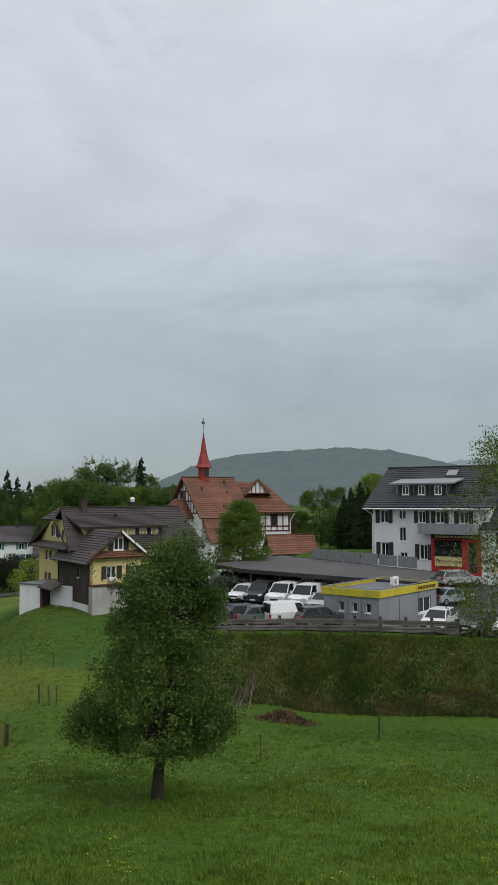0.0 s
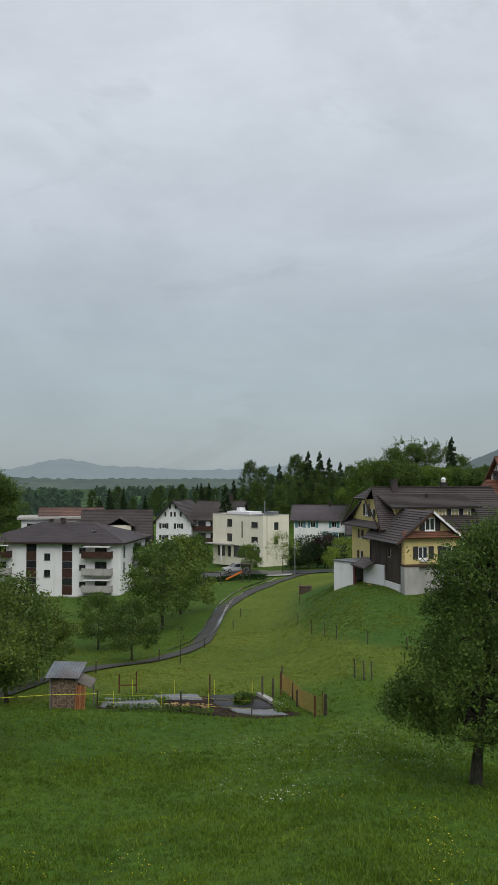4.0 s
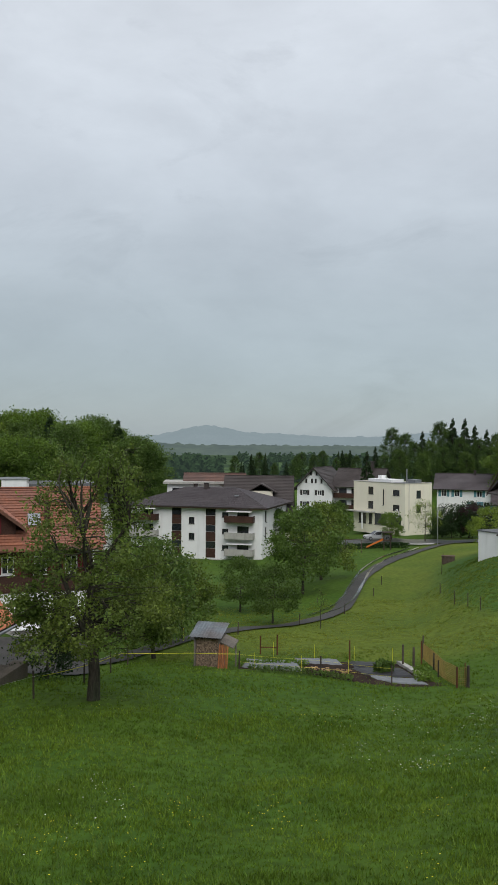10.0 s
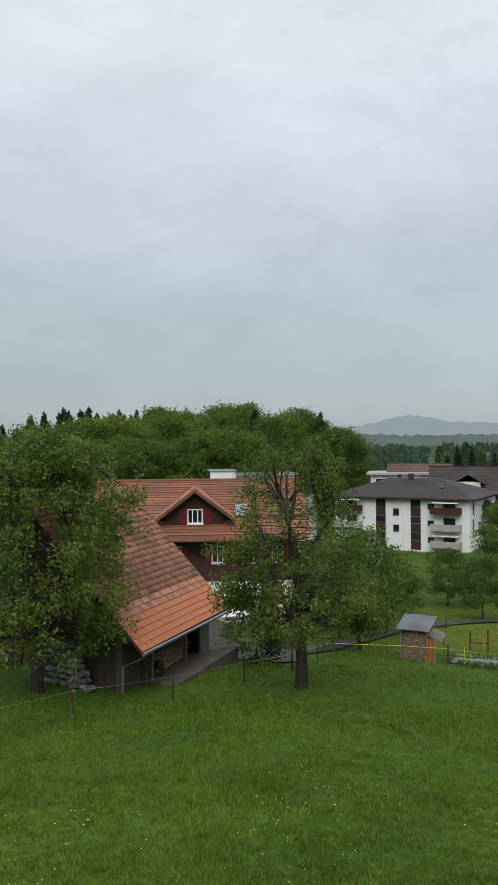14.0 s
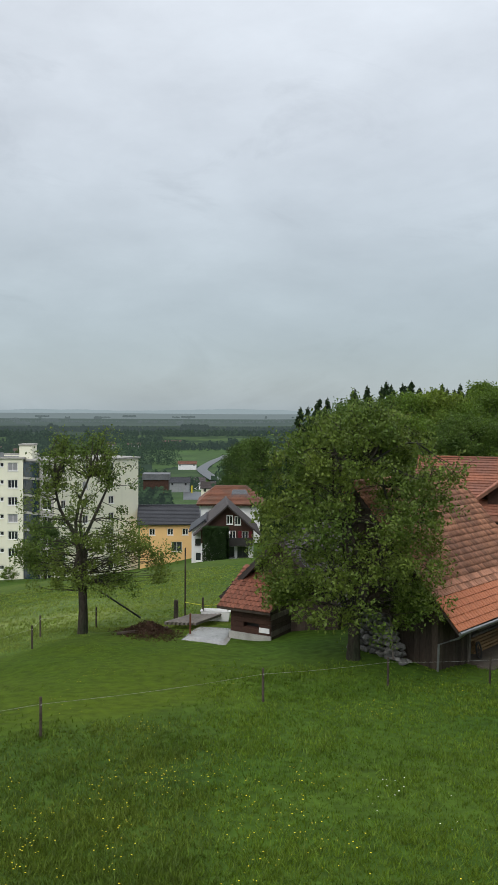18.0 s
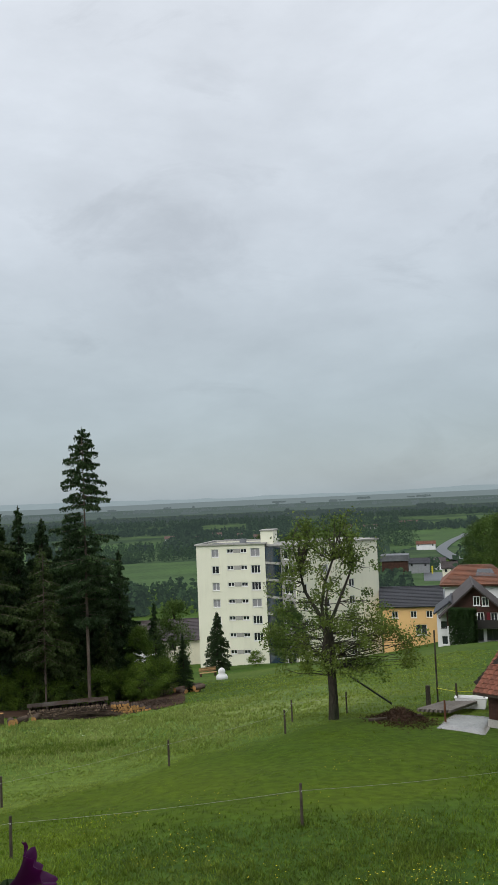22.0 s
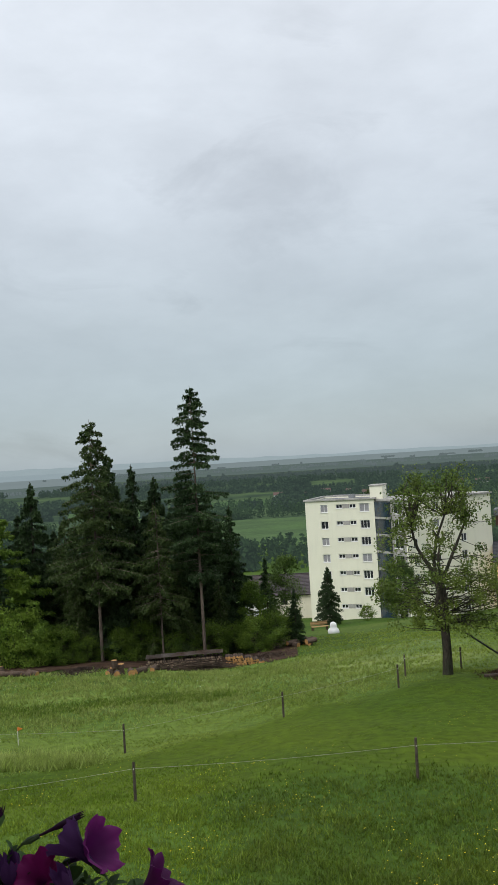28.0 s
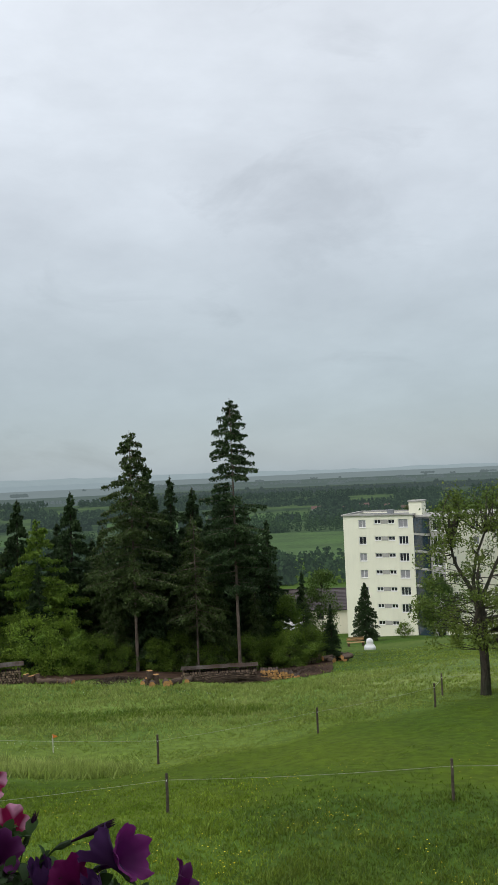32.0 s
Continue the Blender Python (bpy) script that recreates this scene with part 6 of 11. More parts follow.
def valley_houses():
    # orange terrace, brown chalet and the houses down the valley road
    r = house("orange_house", (-135.29, 43.14), 71.0, -24.13, "orange rendered house with dark grey roof", "house")
    four_walls(r, 9.5, 9, -4, 5.4, M_ORANGE, front=[(1.5, 3.3, 1.0, 1.1, "w"), (4.5, 3.3, 1.0, 1.1, "w"), (7, 3.3, 1.0, 1.1, "w"), (5.2, 0.5, 1.8, 1.7, "w")])
    simple_gable(r, 9.5, 9, 5.4, 2.4, M_TILEGREY, 0.5, M_ORANGE)
    r2 = house("white_wing", (-109.3, 42.3), 66.0, -21.0, "white rendered house wing with dark roof beside a tall hedge", "house")
    four_walls(r2, 3.6, 8, -2, 4.6, M_WHITE, front=[(0.5, 2.4, 1.9, 0.9, "d"), (0.5, 0.2, 1.9, 1.2, "w")])
    simple_gable(r2, 3.6, 8, 4.6, 1.3, M_TILEGREY, 0.4, M_WHITE, "y")
    c = house("brown_chalet", (-107.72, 43.04), 68.0, -20.39, "brown wooden chalet with balcony and white ground floor", "house")
    four_walls(c, 7.2, 10, -2, 2.2, M_WHITE, front=[(3.0, 0.3, 1.6, 1.5, "d"), (5.0, 0.3, 1.5, 1.5, "d")])
    wall_panel(c, pose(0, 0.02, 0), 7.2, 2.22, 4.3, [(3.9, 2.45, 0.9, 1.5, "w"), (5.6, 2.6, 0.9, 1.3, "r")], M_WOODBROWN)
    gable_wall(c, pose(0, 0.03, 0), 7.2, 4.3, 3.1, M_WOODBROWN)
    window(c, pose(0, -0.01, 0), 3.5, 4.85, 0.85, 1.2, "w", 0.0)
    window(c, pose(0, -0.01, 0), 4.6, 4.75, 0.85, 1.2, "w", 0.0)
    simple_gable(c, 7.2, 10, 4.3, 3.2, M_TILEDARK, 1.0, None, "y")
    balcony(c, 3.2, 7.0, 2.2, 1.2, M_SHUTTER, 0.95)
    part("sun_blind", prism(bmesh.new(), [(2.0, -0.1, 3.9), (4.0, -0.1, 3.9), (4.0, -1.2, 3.65), (2.0, -1.2, 3.65)], (0, 0, 0.05)), M_FRAME, c)
    o = house("solar_roof_house", (-123.51, 49.34), 66.0, -18.68, "house with red hipped roof and a solar panel", "house")
    four_walls(o, 9.2, 9, -2, 4.2, M_WHITE)
    hip_roof(o, 9.2, 9, 4.2, 2.4, 2.2, M_TILERUST, 0.7)
    part("solar_panel", prism(bmesh.new(), [(4.6, 1.4, 5.0), (7.6, 1.4, 5.0), (7.0, 3.2, 5.95), (4.9, 3.2, 5.95)], (0, -0.05, 0.1)), M_GLASS, o)
    far = [(-512.2, 182.1, 68, 12.6, 11, 7.2, M_CONTAINER, M_TILEGREY, -53.0), (-561.6, 215.8, 68, 9.6, 10, 5.6, M_WHITE, M_TILEPLUM, -56.0), (-399.5, 159.0, 64, 11, 9, 6.8, M_CREAM, M_TILEDARK, -45.8), (-811.2, 297.5, 68, 18.3, 14, 6.9, M_WHITE, M_TILERUST, -61.3),
           (-250, 108, 70, 12, 9, 5, M_WHITE, M_TILERUST, -37), (-150, 8.0, 84, 11, 9, 4.8, M_CREAM, M_TILEPLUM, -28.8), (-158, 3.0, 80, 9, 9, 4.5, M_WHITE, M_TILEDARK, -29.5), (-160, -10.0, 80, 10, 9, 4.2, M_WHITE, M_TILEPLUM, -29.8)]
    for x, y, yaw, L, D, H, wm, rm, z in far:
        h = house("valley_house", (x, y), yaw, z, "small house with pitched roof down in the valley", "house", "houses in the valley")
        four_walls(h, L, D, -3, H, wm, front=[(1.2, H - 2.0, 1.2, 1.3, "d"), (L - 3.0, H - 2.0, 1.2, 1.3, "d")])
        simple_gable(h, L, D, H, 2.6, rm, 0.6, wm)
    w = house("workshop", (-439.45, 141.35), 68.0, -48.63, "dark workshop with flat roofs and yellow window frames", "workshop")
    four_walls(w, 13.5, 12, -3, 11.0, M_WOODBROWN, front=[(1.0 + 3.37 * i, 1.5, 1.8, 4.2, "d") for i in range(4)])
    part("flat_roof", boxed(-0.6, 14.1, -0.6, 12.6, 11.0, 14.1), M_ROOFFELT, w)
    part("yellow_sign", boxed(25.7, 26.5, -0.5, -0.3, 4.0, 8.0), M_YELLOWTRIM, w)
    # long block behind the wood
    b = house("wood_side_flats", (-118, -54.5), 108.0, -30.0, "pale apartment block half hidden behind the wood", "apartment block")
    four_walls(b, 16, 10, -3, 18.0, M_CREAM, front=[(1 + 2.6 * i, 1 + 2.8 * k, 1.5, 1.4, "d") for i in range(6) for k in range(6)])
    part("flat_roof", boxed(-0.5, 16.5, -0.5, 10.5, 18, 18.3), M_CONCRETE, b)
    # white marquee tents by the valley road
    for i in range(4):
        thing("white_marquee", lathe(bmesh.new(), [(1.9, 0), (1.9, 1.8), (0.05, 4.0)], 4, (0, 0, 0)), M_WHITEPLASTIC, pose(-547.2 + 1.16 * i, 214.0 + 2.90 * i, -55.65, 0, 0, 20), "white pointed marquee tent beside the road", "tent", "marquee row")


valley_houses()


def distant_farms():
    """Small farmhouses strewn over the plain behind the tower block."""
    # wall and roof colours carry a faint emission as painted haze
    M_FARWALL = haze_glow_mat("hazy_white_wall", (0.40, 0.40, 0.38), (0.34, 0.34, 0.33), (0.03, 0.04, 0.04), 0.1)
    M_FARROOF = haze_glow_mat("hazy_red_brown_roof", (0.11, 0.06, 0.05), (0.08, 0.05, 0.045), (0.03, 0.04, 0.04), 0.1)
    for a, r, L, h, yaw in ((78.2, 1290, 16, 6, 70), (79.0, 1330, 12, 5, 85), (80.1, 1270, 20, 6, 78), (81.6, 1350, 12, 5, 95), (83.0, 1380, 14, 6, 80), (84.1, 1300, 18, 6, 88), (86.2, 1340, 14, 6, 84), (72.8, 1420, 22, 7, 74), (74.3, 1460, 14, 6, 60), (70.3, 1540, 34, 6, 70)):
        x, y = bear(a, r)
        farm = empty("distant_farmhouse", pose(x, y, gz(x, y) + 1.0, 0, 0, yaw), "small pale farmhouse on the hazy plain", "house", "farms on the plain")
        part("wall", boxed(-L / 2, L / 2, -5, 5, -3, h), M_FARWALL, farm)
        part("roof", prism(bmesh.new(), [(-L / 2 - 0.8, -5.8, h - 0.3), (-L / 2 - 0.8, 5.8, h - 0.3), (-L / 2 - 0.8, 0, h + 4)], (L + 1.6, 0, 0)), M_FARROOF, farm)


distant_farms()
# ---------------------------------------------------------------- trees


def leaf_quads(pts, size, rng, droop=0.3, wide=0.55):
    """Diamond-shaped leaves, one at each point, turned at random."""
    n = len(pts)
    d = rng.normal(size=(n, 3))
    d[:, 2] -= droop
    d /= np.linalg.norm(d, axis=1)[:, None]
    s = np.cross(d, rng.normal(size=(n, 3)))
    s /= np.linalg.norm(s, axis=1)[:, None] + 1e-9
    L = size * rng.uniform(0.6, 1.35, n)[:, None]
    up = np.cross(s, d)
    v = np.stack([pts - d * L * 0.5, pts + s * L * wide * 0.5 + up * L * 0.08, pts + d * L * 0.5, pts - s * L * wide * 0.5 + up * L * 0.08], 1)
    return v.reshape(-1, 3), np.arange(4 * n).reshape(n, 4)


def limb(bm, p, q, r0, r1, rng, bend=0.12, sides=5, steps=5):
    p, q = Vector(p), Vector(q)
    L = (q - p).length
    off = Vector(rng.normal(size=3)) * L * bend
    off2 = Vector(rng.normal(size=3)) * L * bend * 0.5
    pts, rad = [], []
    for i in range(steps + 1):
        t = i / steps
        pts.append(p.lerp(q, t) + off * math.sin(math.pi * t) * 0.5 + off2 * math.sin(2 * math.pi * t) * 0.5 + Vector((0, 0, 0.12 * L * t * (1 - t))))
        rad.append(r0 * (1 - t) + r1 * t)
    tube(bm, pts, rad, sides, False)
    return pts


def broadleaf_meshes(seed, H, width, trunk_h, trunk_r, clumps, leaves, leaf, bark, foliage, shape="oval", clump_r=0.5, lean=0.0, bare=0, thin=None, lobes=(), flat=0.78):
    """Trunk with limbs, and a crown of many single leaves in uneven clumps."""
    rng = np.random.default_rng(seed)
    bm = bmesh.new()
    top = Vector((lean, 0, H * 0.9))
    fork = Vector((lean * 0.2, 0, trunk_h))
    pts = [Vector((0, 0, -0.4)), Vector((0, 0, 0.05)), Vector((0.03, 0.02, trunk_h * 0.5)), fork, fork.lerp(top, 0.4) + Vector((0.15, -0.1, 0)), top]
    if shape in ("dome", "old"):
        pts = pts[:4]
        tube(bm, pts, [trunk_r * 1.5, trunk_r * 1.2, trunk_r, trunk_r * 0.95], 8)
        spine = []
        for k in range(4):
            a = k * 1.57 + rng.uniform(-0.5, 0.5)
            tip = fork + Vector((math.cos(a) * width * 0.22, math.sin(a) * width * 0.22, (H - trunk_h) * rng.uniform(0.45, 0.75)))
            spine += limb(bm, fork - Vector((0, 0, 0.15)), tip, trunk_r * 0.68, trunk_r * 0.22, rng, 0.14, 7, 7)
    else:
        tube(bm, pts, [trunk_r * 1.5, trunk_r * 1.2, trunk_r, trunk_r * 0.8, trunk_r * 0.4, trunk_r * 0.06], 8)
        spine = [fork.lerp(top, t) for t in np.linspace(0, 0.85, 8)]

    def radius(t):      # crown radius by relative height
        if shape == "oval":
            return math.sqrt(max(0.012, 1 - (2 * t - 0.85) ** 2 / 1.33))
        if shape == "cone":
            return max(0.06, (1 - t) ** 0.75 * min(1, 0.55 + t * 3))
        if shape == "pear":
            return max(0.12, min(1.0, 0.7 + t * 2.2) * (1 - t ** 2.4) * (1.0 if t < 0.3 else 0.8))
        if shape == "tapered":      # broad skirt, narrow top
            return (0.78 + 0.9 * t if t < 0.22 else 0.98 - 0.62 * (t - 0.22) ** 0.85) * (1 if t < 0.86 else 1 - (t - 0.86) * 4.5)
        if shape == "old":          # wide low boughs under a thin open top
            return 0.8 + t if t < 0.18 else (0.98 - 0.1 * t if t < 0.55 else max(0.3, 0.92 - 1.25 * (t - 0.55)))
        return math.sqrt(max(0.012, 1 - (1.6 * t - 0.61) ** 2))
    centres, rel = [], []
    for k in range(clumps):
        t = rng.uniform(0.0, 1.0) ** (1.3 if shape == "old" else 0.9)
        a = rng.uniform(0, 2 * math.pi)
        rr = radius(t) * width / 2 * (0.35 + 0.65 * math.sqrt(rng.uniform(0.05, 1))) * rng.uniform(0.72, 1.22)
        centres.append(Vector((rr * math.cos(a) + lean * t, rr * math.sin(a), trunk_h + (H - trunk_h) * t * 0.97 + 0.1)))
        rel.append(t)
    for lx, ly, lz, lr, ln in lobes:
        for k in range(ln):
            d = Vector(rng.normal(size=3)).normalized() * lr * rng.uniform(0.2, 1) ** 0.6
            centres.append(Vector((lx + d.x, ly + d.y, lz + d.z * 0.6)))
            rel.append(0.2)
    clumps = len(centres)
    order = sorted(range(clumps), key=lambda k: -(centres[k] - fork).length)
    mains = order[: max(6, clumps // 9)]
    nodes = list(spine)
    for k in mains:
        c = centres[k]
        base = min(spine, key=lambda s: (s - c).length + max(0, s.z - c.z + 0.5) * 3)
        r = trunk_r * (0.42 if c.z < H * 0.6 else 0.25)
        nodes += limb(bm, base, c, r, 0.02, rng, 0.16, 6, 6)[1:-1]
    for k in order[len(mains):]:
        c = centres[k]
        base = min(nodes, key=lambda s: (s - c).length + max(0, s.z - c.z) * 0.8)
        limb(bm, base, c, trunk_r * 0.11 + 0.008, 0.008, rng, 0.14, 4, 3)
    sprays = []
    for k in range(bare):
        c = centres[order[k % len(order)]]
        out = Vector((c.x, c.y, 0)).normalized() * rng.uniform(0.1, 0.5)
        twig = limb(bm, c, c + out + Vector((rng.normal() * 0.3, rng.normal() * 0.3, rng.uniform(0.3, 0.95))), 0.02, 0.005, rng, 0.15, 4, 3)
        for q in twig:
            sprays += [tuple(q + Vector(rng.normal(size=3)) * 0.13) for _ in range(7)]
    wood = bpy.data.meshes.new("trunk")
    bm.normal_update()
    bm.to_mesh(wood)
    bm.free()
    wood.materials.append(bark)
    wood.polygons.foreach_set("use_smooth", [True] * len(wood.polygons))
    per = np.maximum(1, (leaves / clumps * rng.uniform(0.45, 1.6, clumps) * np.array([thin(t) if thin else 1.0 for t in rel])).astype(int))
    cc = np.repeat(np.array([c[:] for c in centres]), per, 0)
    P = cc + np.clip(rng.normal(size=cc.shape), -1.5, 1.5) * clump_r * np.repeat(rng.uniform(0.55, 1.15, clumps), per)[:, None] * np.array([1, 1, flat])
    P = P[(P[:, 2] > trunk_h * 0.7) & (P[:, 2] < H * 1.05)]
    if sprays:
        P = np.concatenate([P, np.array(sprays)])
    v, f = leaf_quads(P, leaf, rng)
    return wood, fast_mesh("crown", v, f, foliage)


def conifer_meshes(seed, H, width, bare, bark, foliage, trunk_r=0.22, gap=0.42, droop=0.35, leaf=0.26, density=1.0, ragged=0.2, top_bare=0.0):
    """A spruce or pine: tapered trunk, whorls of drooping boughs with many needle sprays."""
    rng = np.random.default_rng(seed)
    bm = bmesh.new()
    tube(bm, [(0, 0, -0.5), (0, 0, H * 0.3), (0.05, 0.03, H * 0.7), (0, 0, H)], [trunk_r * 1.2, trunk_r, trunk_r * 0.5, 0.02], 7)
    P = []
    z = bare * H
    while z < H * 0.99:
        t = (z - bare * H) / (H * (1 - bare))
        prof = (1 - t) ** (0.6 if bare > 0.25 else 0.85) * min(1.0, 0.45 + t * 4)
        for i in range(1):
            if rng.uniform() < ragged * 0.8:
                continue
            a = rng.uniform(0, 2 * math.pi)
            L = width / 2 * prof * rng.uniform(1 - ragged, 1 + ragged * 0.6) + 0.12
            d = np.array([math.cos(a), math.sin(a), 0])
            s = np.array([-math.sin(a), math.cos(a), 0])
            if L > 0.5:
                tube(bm, [(0, 0, z), tuple(d * L * 0.5 + np.array([0, 0, z - droop * L * 0.2])), tuple(d * L + np.array([0, 0, z - droop * L * 0.55]))], [0.035, 0.022, 0.008], 3, False)
            m = max(3, int(L * 20 * density))
            u = rng.uniform(0.12, 1.0, m) ** 0.8
            side = rng.normal(size=m) * 0.2 * L * (1.15 - u)
            drop = z - droop * L * 0.55 * u ** 1.3 - np.abs(rng.normal(size=m)) * 0.16
            P.append(d * (u * L)[:, None] + s * side[:, None] + np.stack([np.zeros(m), np.zeros(m), drop], 1))
        z += gap * rng.uniform(0.7, 1.3) / 5.5
    wood = bpy.data.meshes.new("trunk")
    bm.normal_update()
    bm.to_mesh(wood)
    bm.free()
    wood.materials.append(bark)
    v, f = leaf_quads(np.concatenate(P), leaf * 1.2, rng, 0.9, 0.33)
    return wood, fast_mesh("crown", v, f, foliage)


def plant(name, meshes, x, y, label, category="tree", group="", turn=0.0, size=1.0, sink=0.0, z=None):
    root = empty(name, pose(x, y, (gz(x, y) if z is None else z) - sink, 0, 0, turn) @ Matrix.Scale(size, 4), label, category, group)
    part("trunk", meshes[0], None, root)
    part("crown", meshes[1], None, root)
    return root


# orchard trees on the meadow
pear = broadleaf_meshes(11, 8.15, 4.9, 1.35, 0.18, 340, 76000, 0.095, M_BARK, M_LEAF_PEAR, "tapered", 0.30, lean=0.55, bare=90, lobes=((-2.0, -0.3, 2.6, 0.85, 26), (-1.4, -0.5, 2.1, 0.7, 16), (1.7, -0.2, 2.5, 0.7, 18)))
plant("pear_tree", pear, -2.89, 28.15, "dense dark green pear tree standing alone on the meadow")
apple_b = broadleaf_meshes(21, 10.0, 6.9, 2.2, 0.23, 250, 30000, 0.14, M_BARK, M_LEAF_APPLE, "old", 0.33, lean=-0.2, bare=50, thin=lambda t: 1.15 if t < 0.5 else 0.55, lobes=((2.6, -0.2, 2.9, 0.8, 14), (-2.5, 0.3, 3.6, 0.9, 14)))
plant("old_apple_tree", apple_b, -22.95, 27.2, "old apple tree with knotty dark limbs and young leaves", turn=40)
apple_c = broadleaf_meshes(31, 10.3, 7.9, 1.7, 0.25, 330, 46000, 0.15, M_BARK, M_LEAF_APPLE, "dome", 0.34, bare=110, flat=0.9, lobes=((2.4, -0.4, 2.7, 1.0, 22), (-2.6, 0.2, 3.0, 1.0, 22)))
plant("leafy_fruit_tree", apple_c, -30.0, 19.0, "broad leafy fruit tree in front of the barn", turn=60)
apple_d = broadleaf_meshes(47, 10.4, 6.4, 2.4, 0.23, 210, 19000, 0.14, M_BARK, M_LEAF_APPLE, "old", 0.28, bare=60, flat=0.85, thin=lambda t: 1.0 if t < 0.6 else 0.8, lobes=((2.9, 0.1, 4.6, 0.8, 9), (4.2, 0.0, 4.0, 0.9, 12), (3.9, -0.2, 3.0, 0.7, 6), (-2.8, 0.1, 4.2, 0.8, 12)))
plant("sparse_apple_tree", apple_d, -43.7, 11.0, "sparse old apple tree with dark twisted limbs", turn=75)

# smaller orchard trees and garden trees
young = [broadleaf_meshes(60 + i, 6.0, 5.0, 1.0, 0.11, 80, 8500, 0.2, M_BARK, (M_LEAF_WOOD, M_LEAF_APPLE, M_LEAF_FRESH)[i], ("oval", "dome", "oval")[i], 0.42) for i in range(3)]
big = [broadleaf_meshes(70 + i, 12.0, 9.0, 1.6, 0.24, 200, 34000, 0.2, M_BARK, m, sh, 0.56, bare=60) for i, (m, sh) in enumerate(((M_LEAF_WOOD, "oval"), (M_LEAF_FRESH, "dome"), (M_LEAF_WOOD, "cone"), (M_LEAF_LIGHT, "oval"), (M_LEAF_FRESH, "oval"), (M_LEAF_SHADE, "oval"), (M_LEAF_SHADE, "dome")))]
spruce = [conifer_meshes(80 + i, 18.0, w, 0.02, M_BARK, M_NEEDLE, 0.22, 0.38, 0.4, 0.32, 3.4, 0.28) for i, w in enumerate((8.6, 10.0, 7.6))]
feathery = [conifer_meshes(150, 14.0, 12.5, 0.05, M_BARK, M_LEAF_LARCH, 0.16, 0.36, 0.14, 0.30, 3.0, 0.4), conifer_meshes(152, 14.0, 8.0, 0.04, M_BARKPALE, M_LEAF_OLIVE, 0.10, 0.36, 0.55, 0.27, 2.8, 0.35),
            broadleaf_meshes(178, 14.0, 5.4, 2.6, 0.15, 170, 17000, 0.17, M_BARK, M_LEAF_SHADE, "oval", 0.40, bare=70), broadleaf_meshes(179, 14.0, 2.8, 2.6, 0.09, 60, 4600, 0.16, M_BARKPALE, M_LEAF_FRESH, "oval", 0.38, bare=20)]
slim = [broadleaf_meshes(170 + i, 12.0, 4.6, 1.2, 0.13, 100, 13000, 0.19, M_BARK, m, "oval", 0.5, bare=40) for i, m in enumerate((M_LEAF_SHADE, M_LEAF_WOOD, M_LEAF_FRESH))]
slim.append(broadleaf_meshes(176, 12.0, 4.4, 4.0, 0.12, 46, 3000, 0.19, M_BARK, M_LEAF_WOOD, "oval", 0.42, bare=30))
O = "young orchard tree with round green crown on the slope"
plant("orchard_tree", young[0], *bear(30.6, 81), O, group="orchard row", size=0.85)
plant("orchard_tree", young[0], *bear(28.4, 71), O, group="orchard row", size=0.8, turn=60)
plant("orchard_tree", young[0], *bear(26.4, 92), O, group="orchard row", size=1.5, turn=100)
plant("orchard_tree", young[1], *bear(25.2, 103), O, group="orchard row", size=1.5, turn=190)
plant("orchard_tree", young[0], *bear(36.3, 52), O, group="orchard row", size=1.15, turn=150)
plant("orchard_tree", young[1], *bear(34.4, 60), O, group="orchard row", size=0.95, turn=20)
plant("orchard_tree", young[2], *bear(37.5, 64), O, group="orchard row", size=1.1, turn=80)
airy = broadleaf_meshes(64, 6.0, 5.0, 1.6, 0.08, 60, 2600, 0.15, M_BARK, M_LEAF_LIGHT, "oval", 0.4)
sap = broadleaf_meshes(66, 3.2, 1.3, 1.3, 0.035, 14, 260, 0.10, M_BARK, M_LEAF_APPLE, "oval", 0.22)
plant("sapling", sap, *bear(25.2, 66), "thin young sapling on the meadow", "sapling")
plant("street_tree", young[2], *bear(20.6, 146), "small street tree in front of the cream building", size=0.78, turn=30)
plant("street_tree", airy, *bear(18.4, 143), "light green street tree beside the road", size=1.12, turn=130)
plant("copper_bush", broadleaf_meshes(67, 6, 5, 0.6, 0.1, 40, 4500, 0.22, M_BARK, M_LEAF_PURPLE, "oval", 0.5), *bear(15.4, 150), "dark copper-leaved bush in a garden", "bush")
plant("bright_bush", broadleaf_meshes(68, 5.0, 4.8, 0.7, 0.12, 50, 6500, 0.17, M_BARK, M_LEAF_LIGHT, "oval", 0.42), *bear(14.2, 105), "bright green round garden tree", "tree")
plant("churchyard_tree", broadleaf_meshes(69, 8.9, 6.6, 0.3, 0.2, 260, 52000, 0.17, M_BARK, M_LEAF_FRESH, "tapered", 0.46), *bear(0.55, 97), "dense conical green tree beside the church house", "tree")
dark_bush = broadleaf_meshes(59, 3.4, 3.0, 0.3, 0.08, 34, 4200, 0.13, M_BARK, M_HEDGE, "oval", 0.34)
for a, r, size in ((17.3, 152, 1.5), (16.7, 150, 1.7), (16.1, 152, 1.6), (15.6, 151, 1.8), (15.0, 150, 1.6), (17.9, 150, 1.1), (14.4, 152, 1.7)):
    plant("garden_bush", dark_bush, *bear(a, r), "dark evergreen bush in front of the white house", "bush", "garden bushes", a * 77, size)
plant("yard_bush", dark_bush, *bear(43.2, 43.5), "dark green bush beside the farm yard", "bush")
# birch with hanging twigs at the end of the meadow
birch = broadleaf_meshes(91, 17.5, 7.5, 3.5, 0.16, 150, 26000, 0.13, M_BARKPALE, M_LEAF_APPLE, "oval", 0.6)
plant("birch_tree", birch, *bear(-17.9, 47), "tall birch with loose hanging twigs", turn=15)


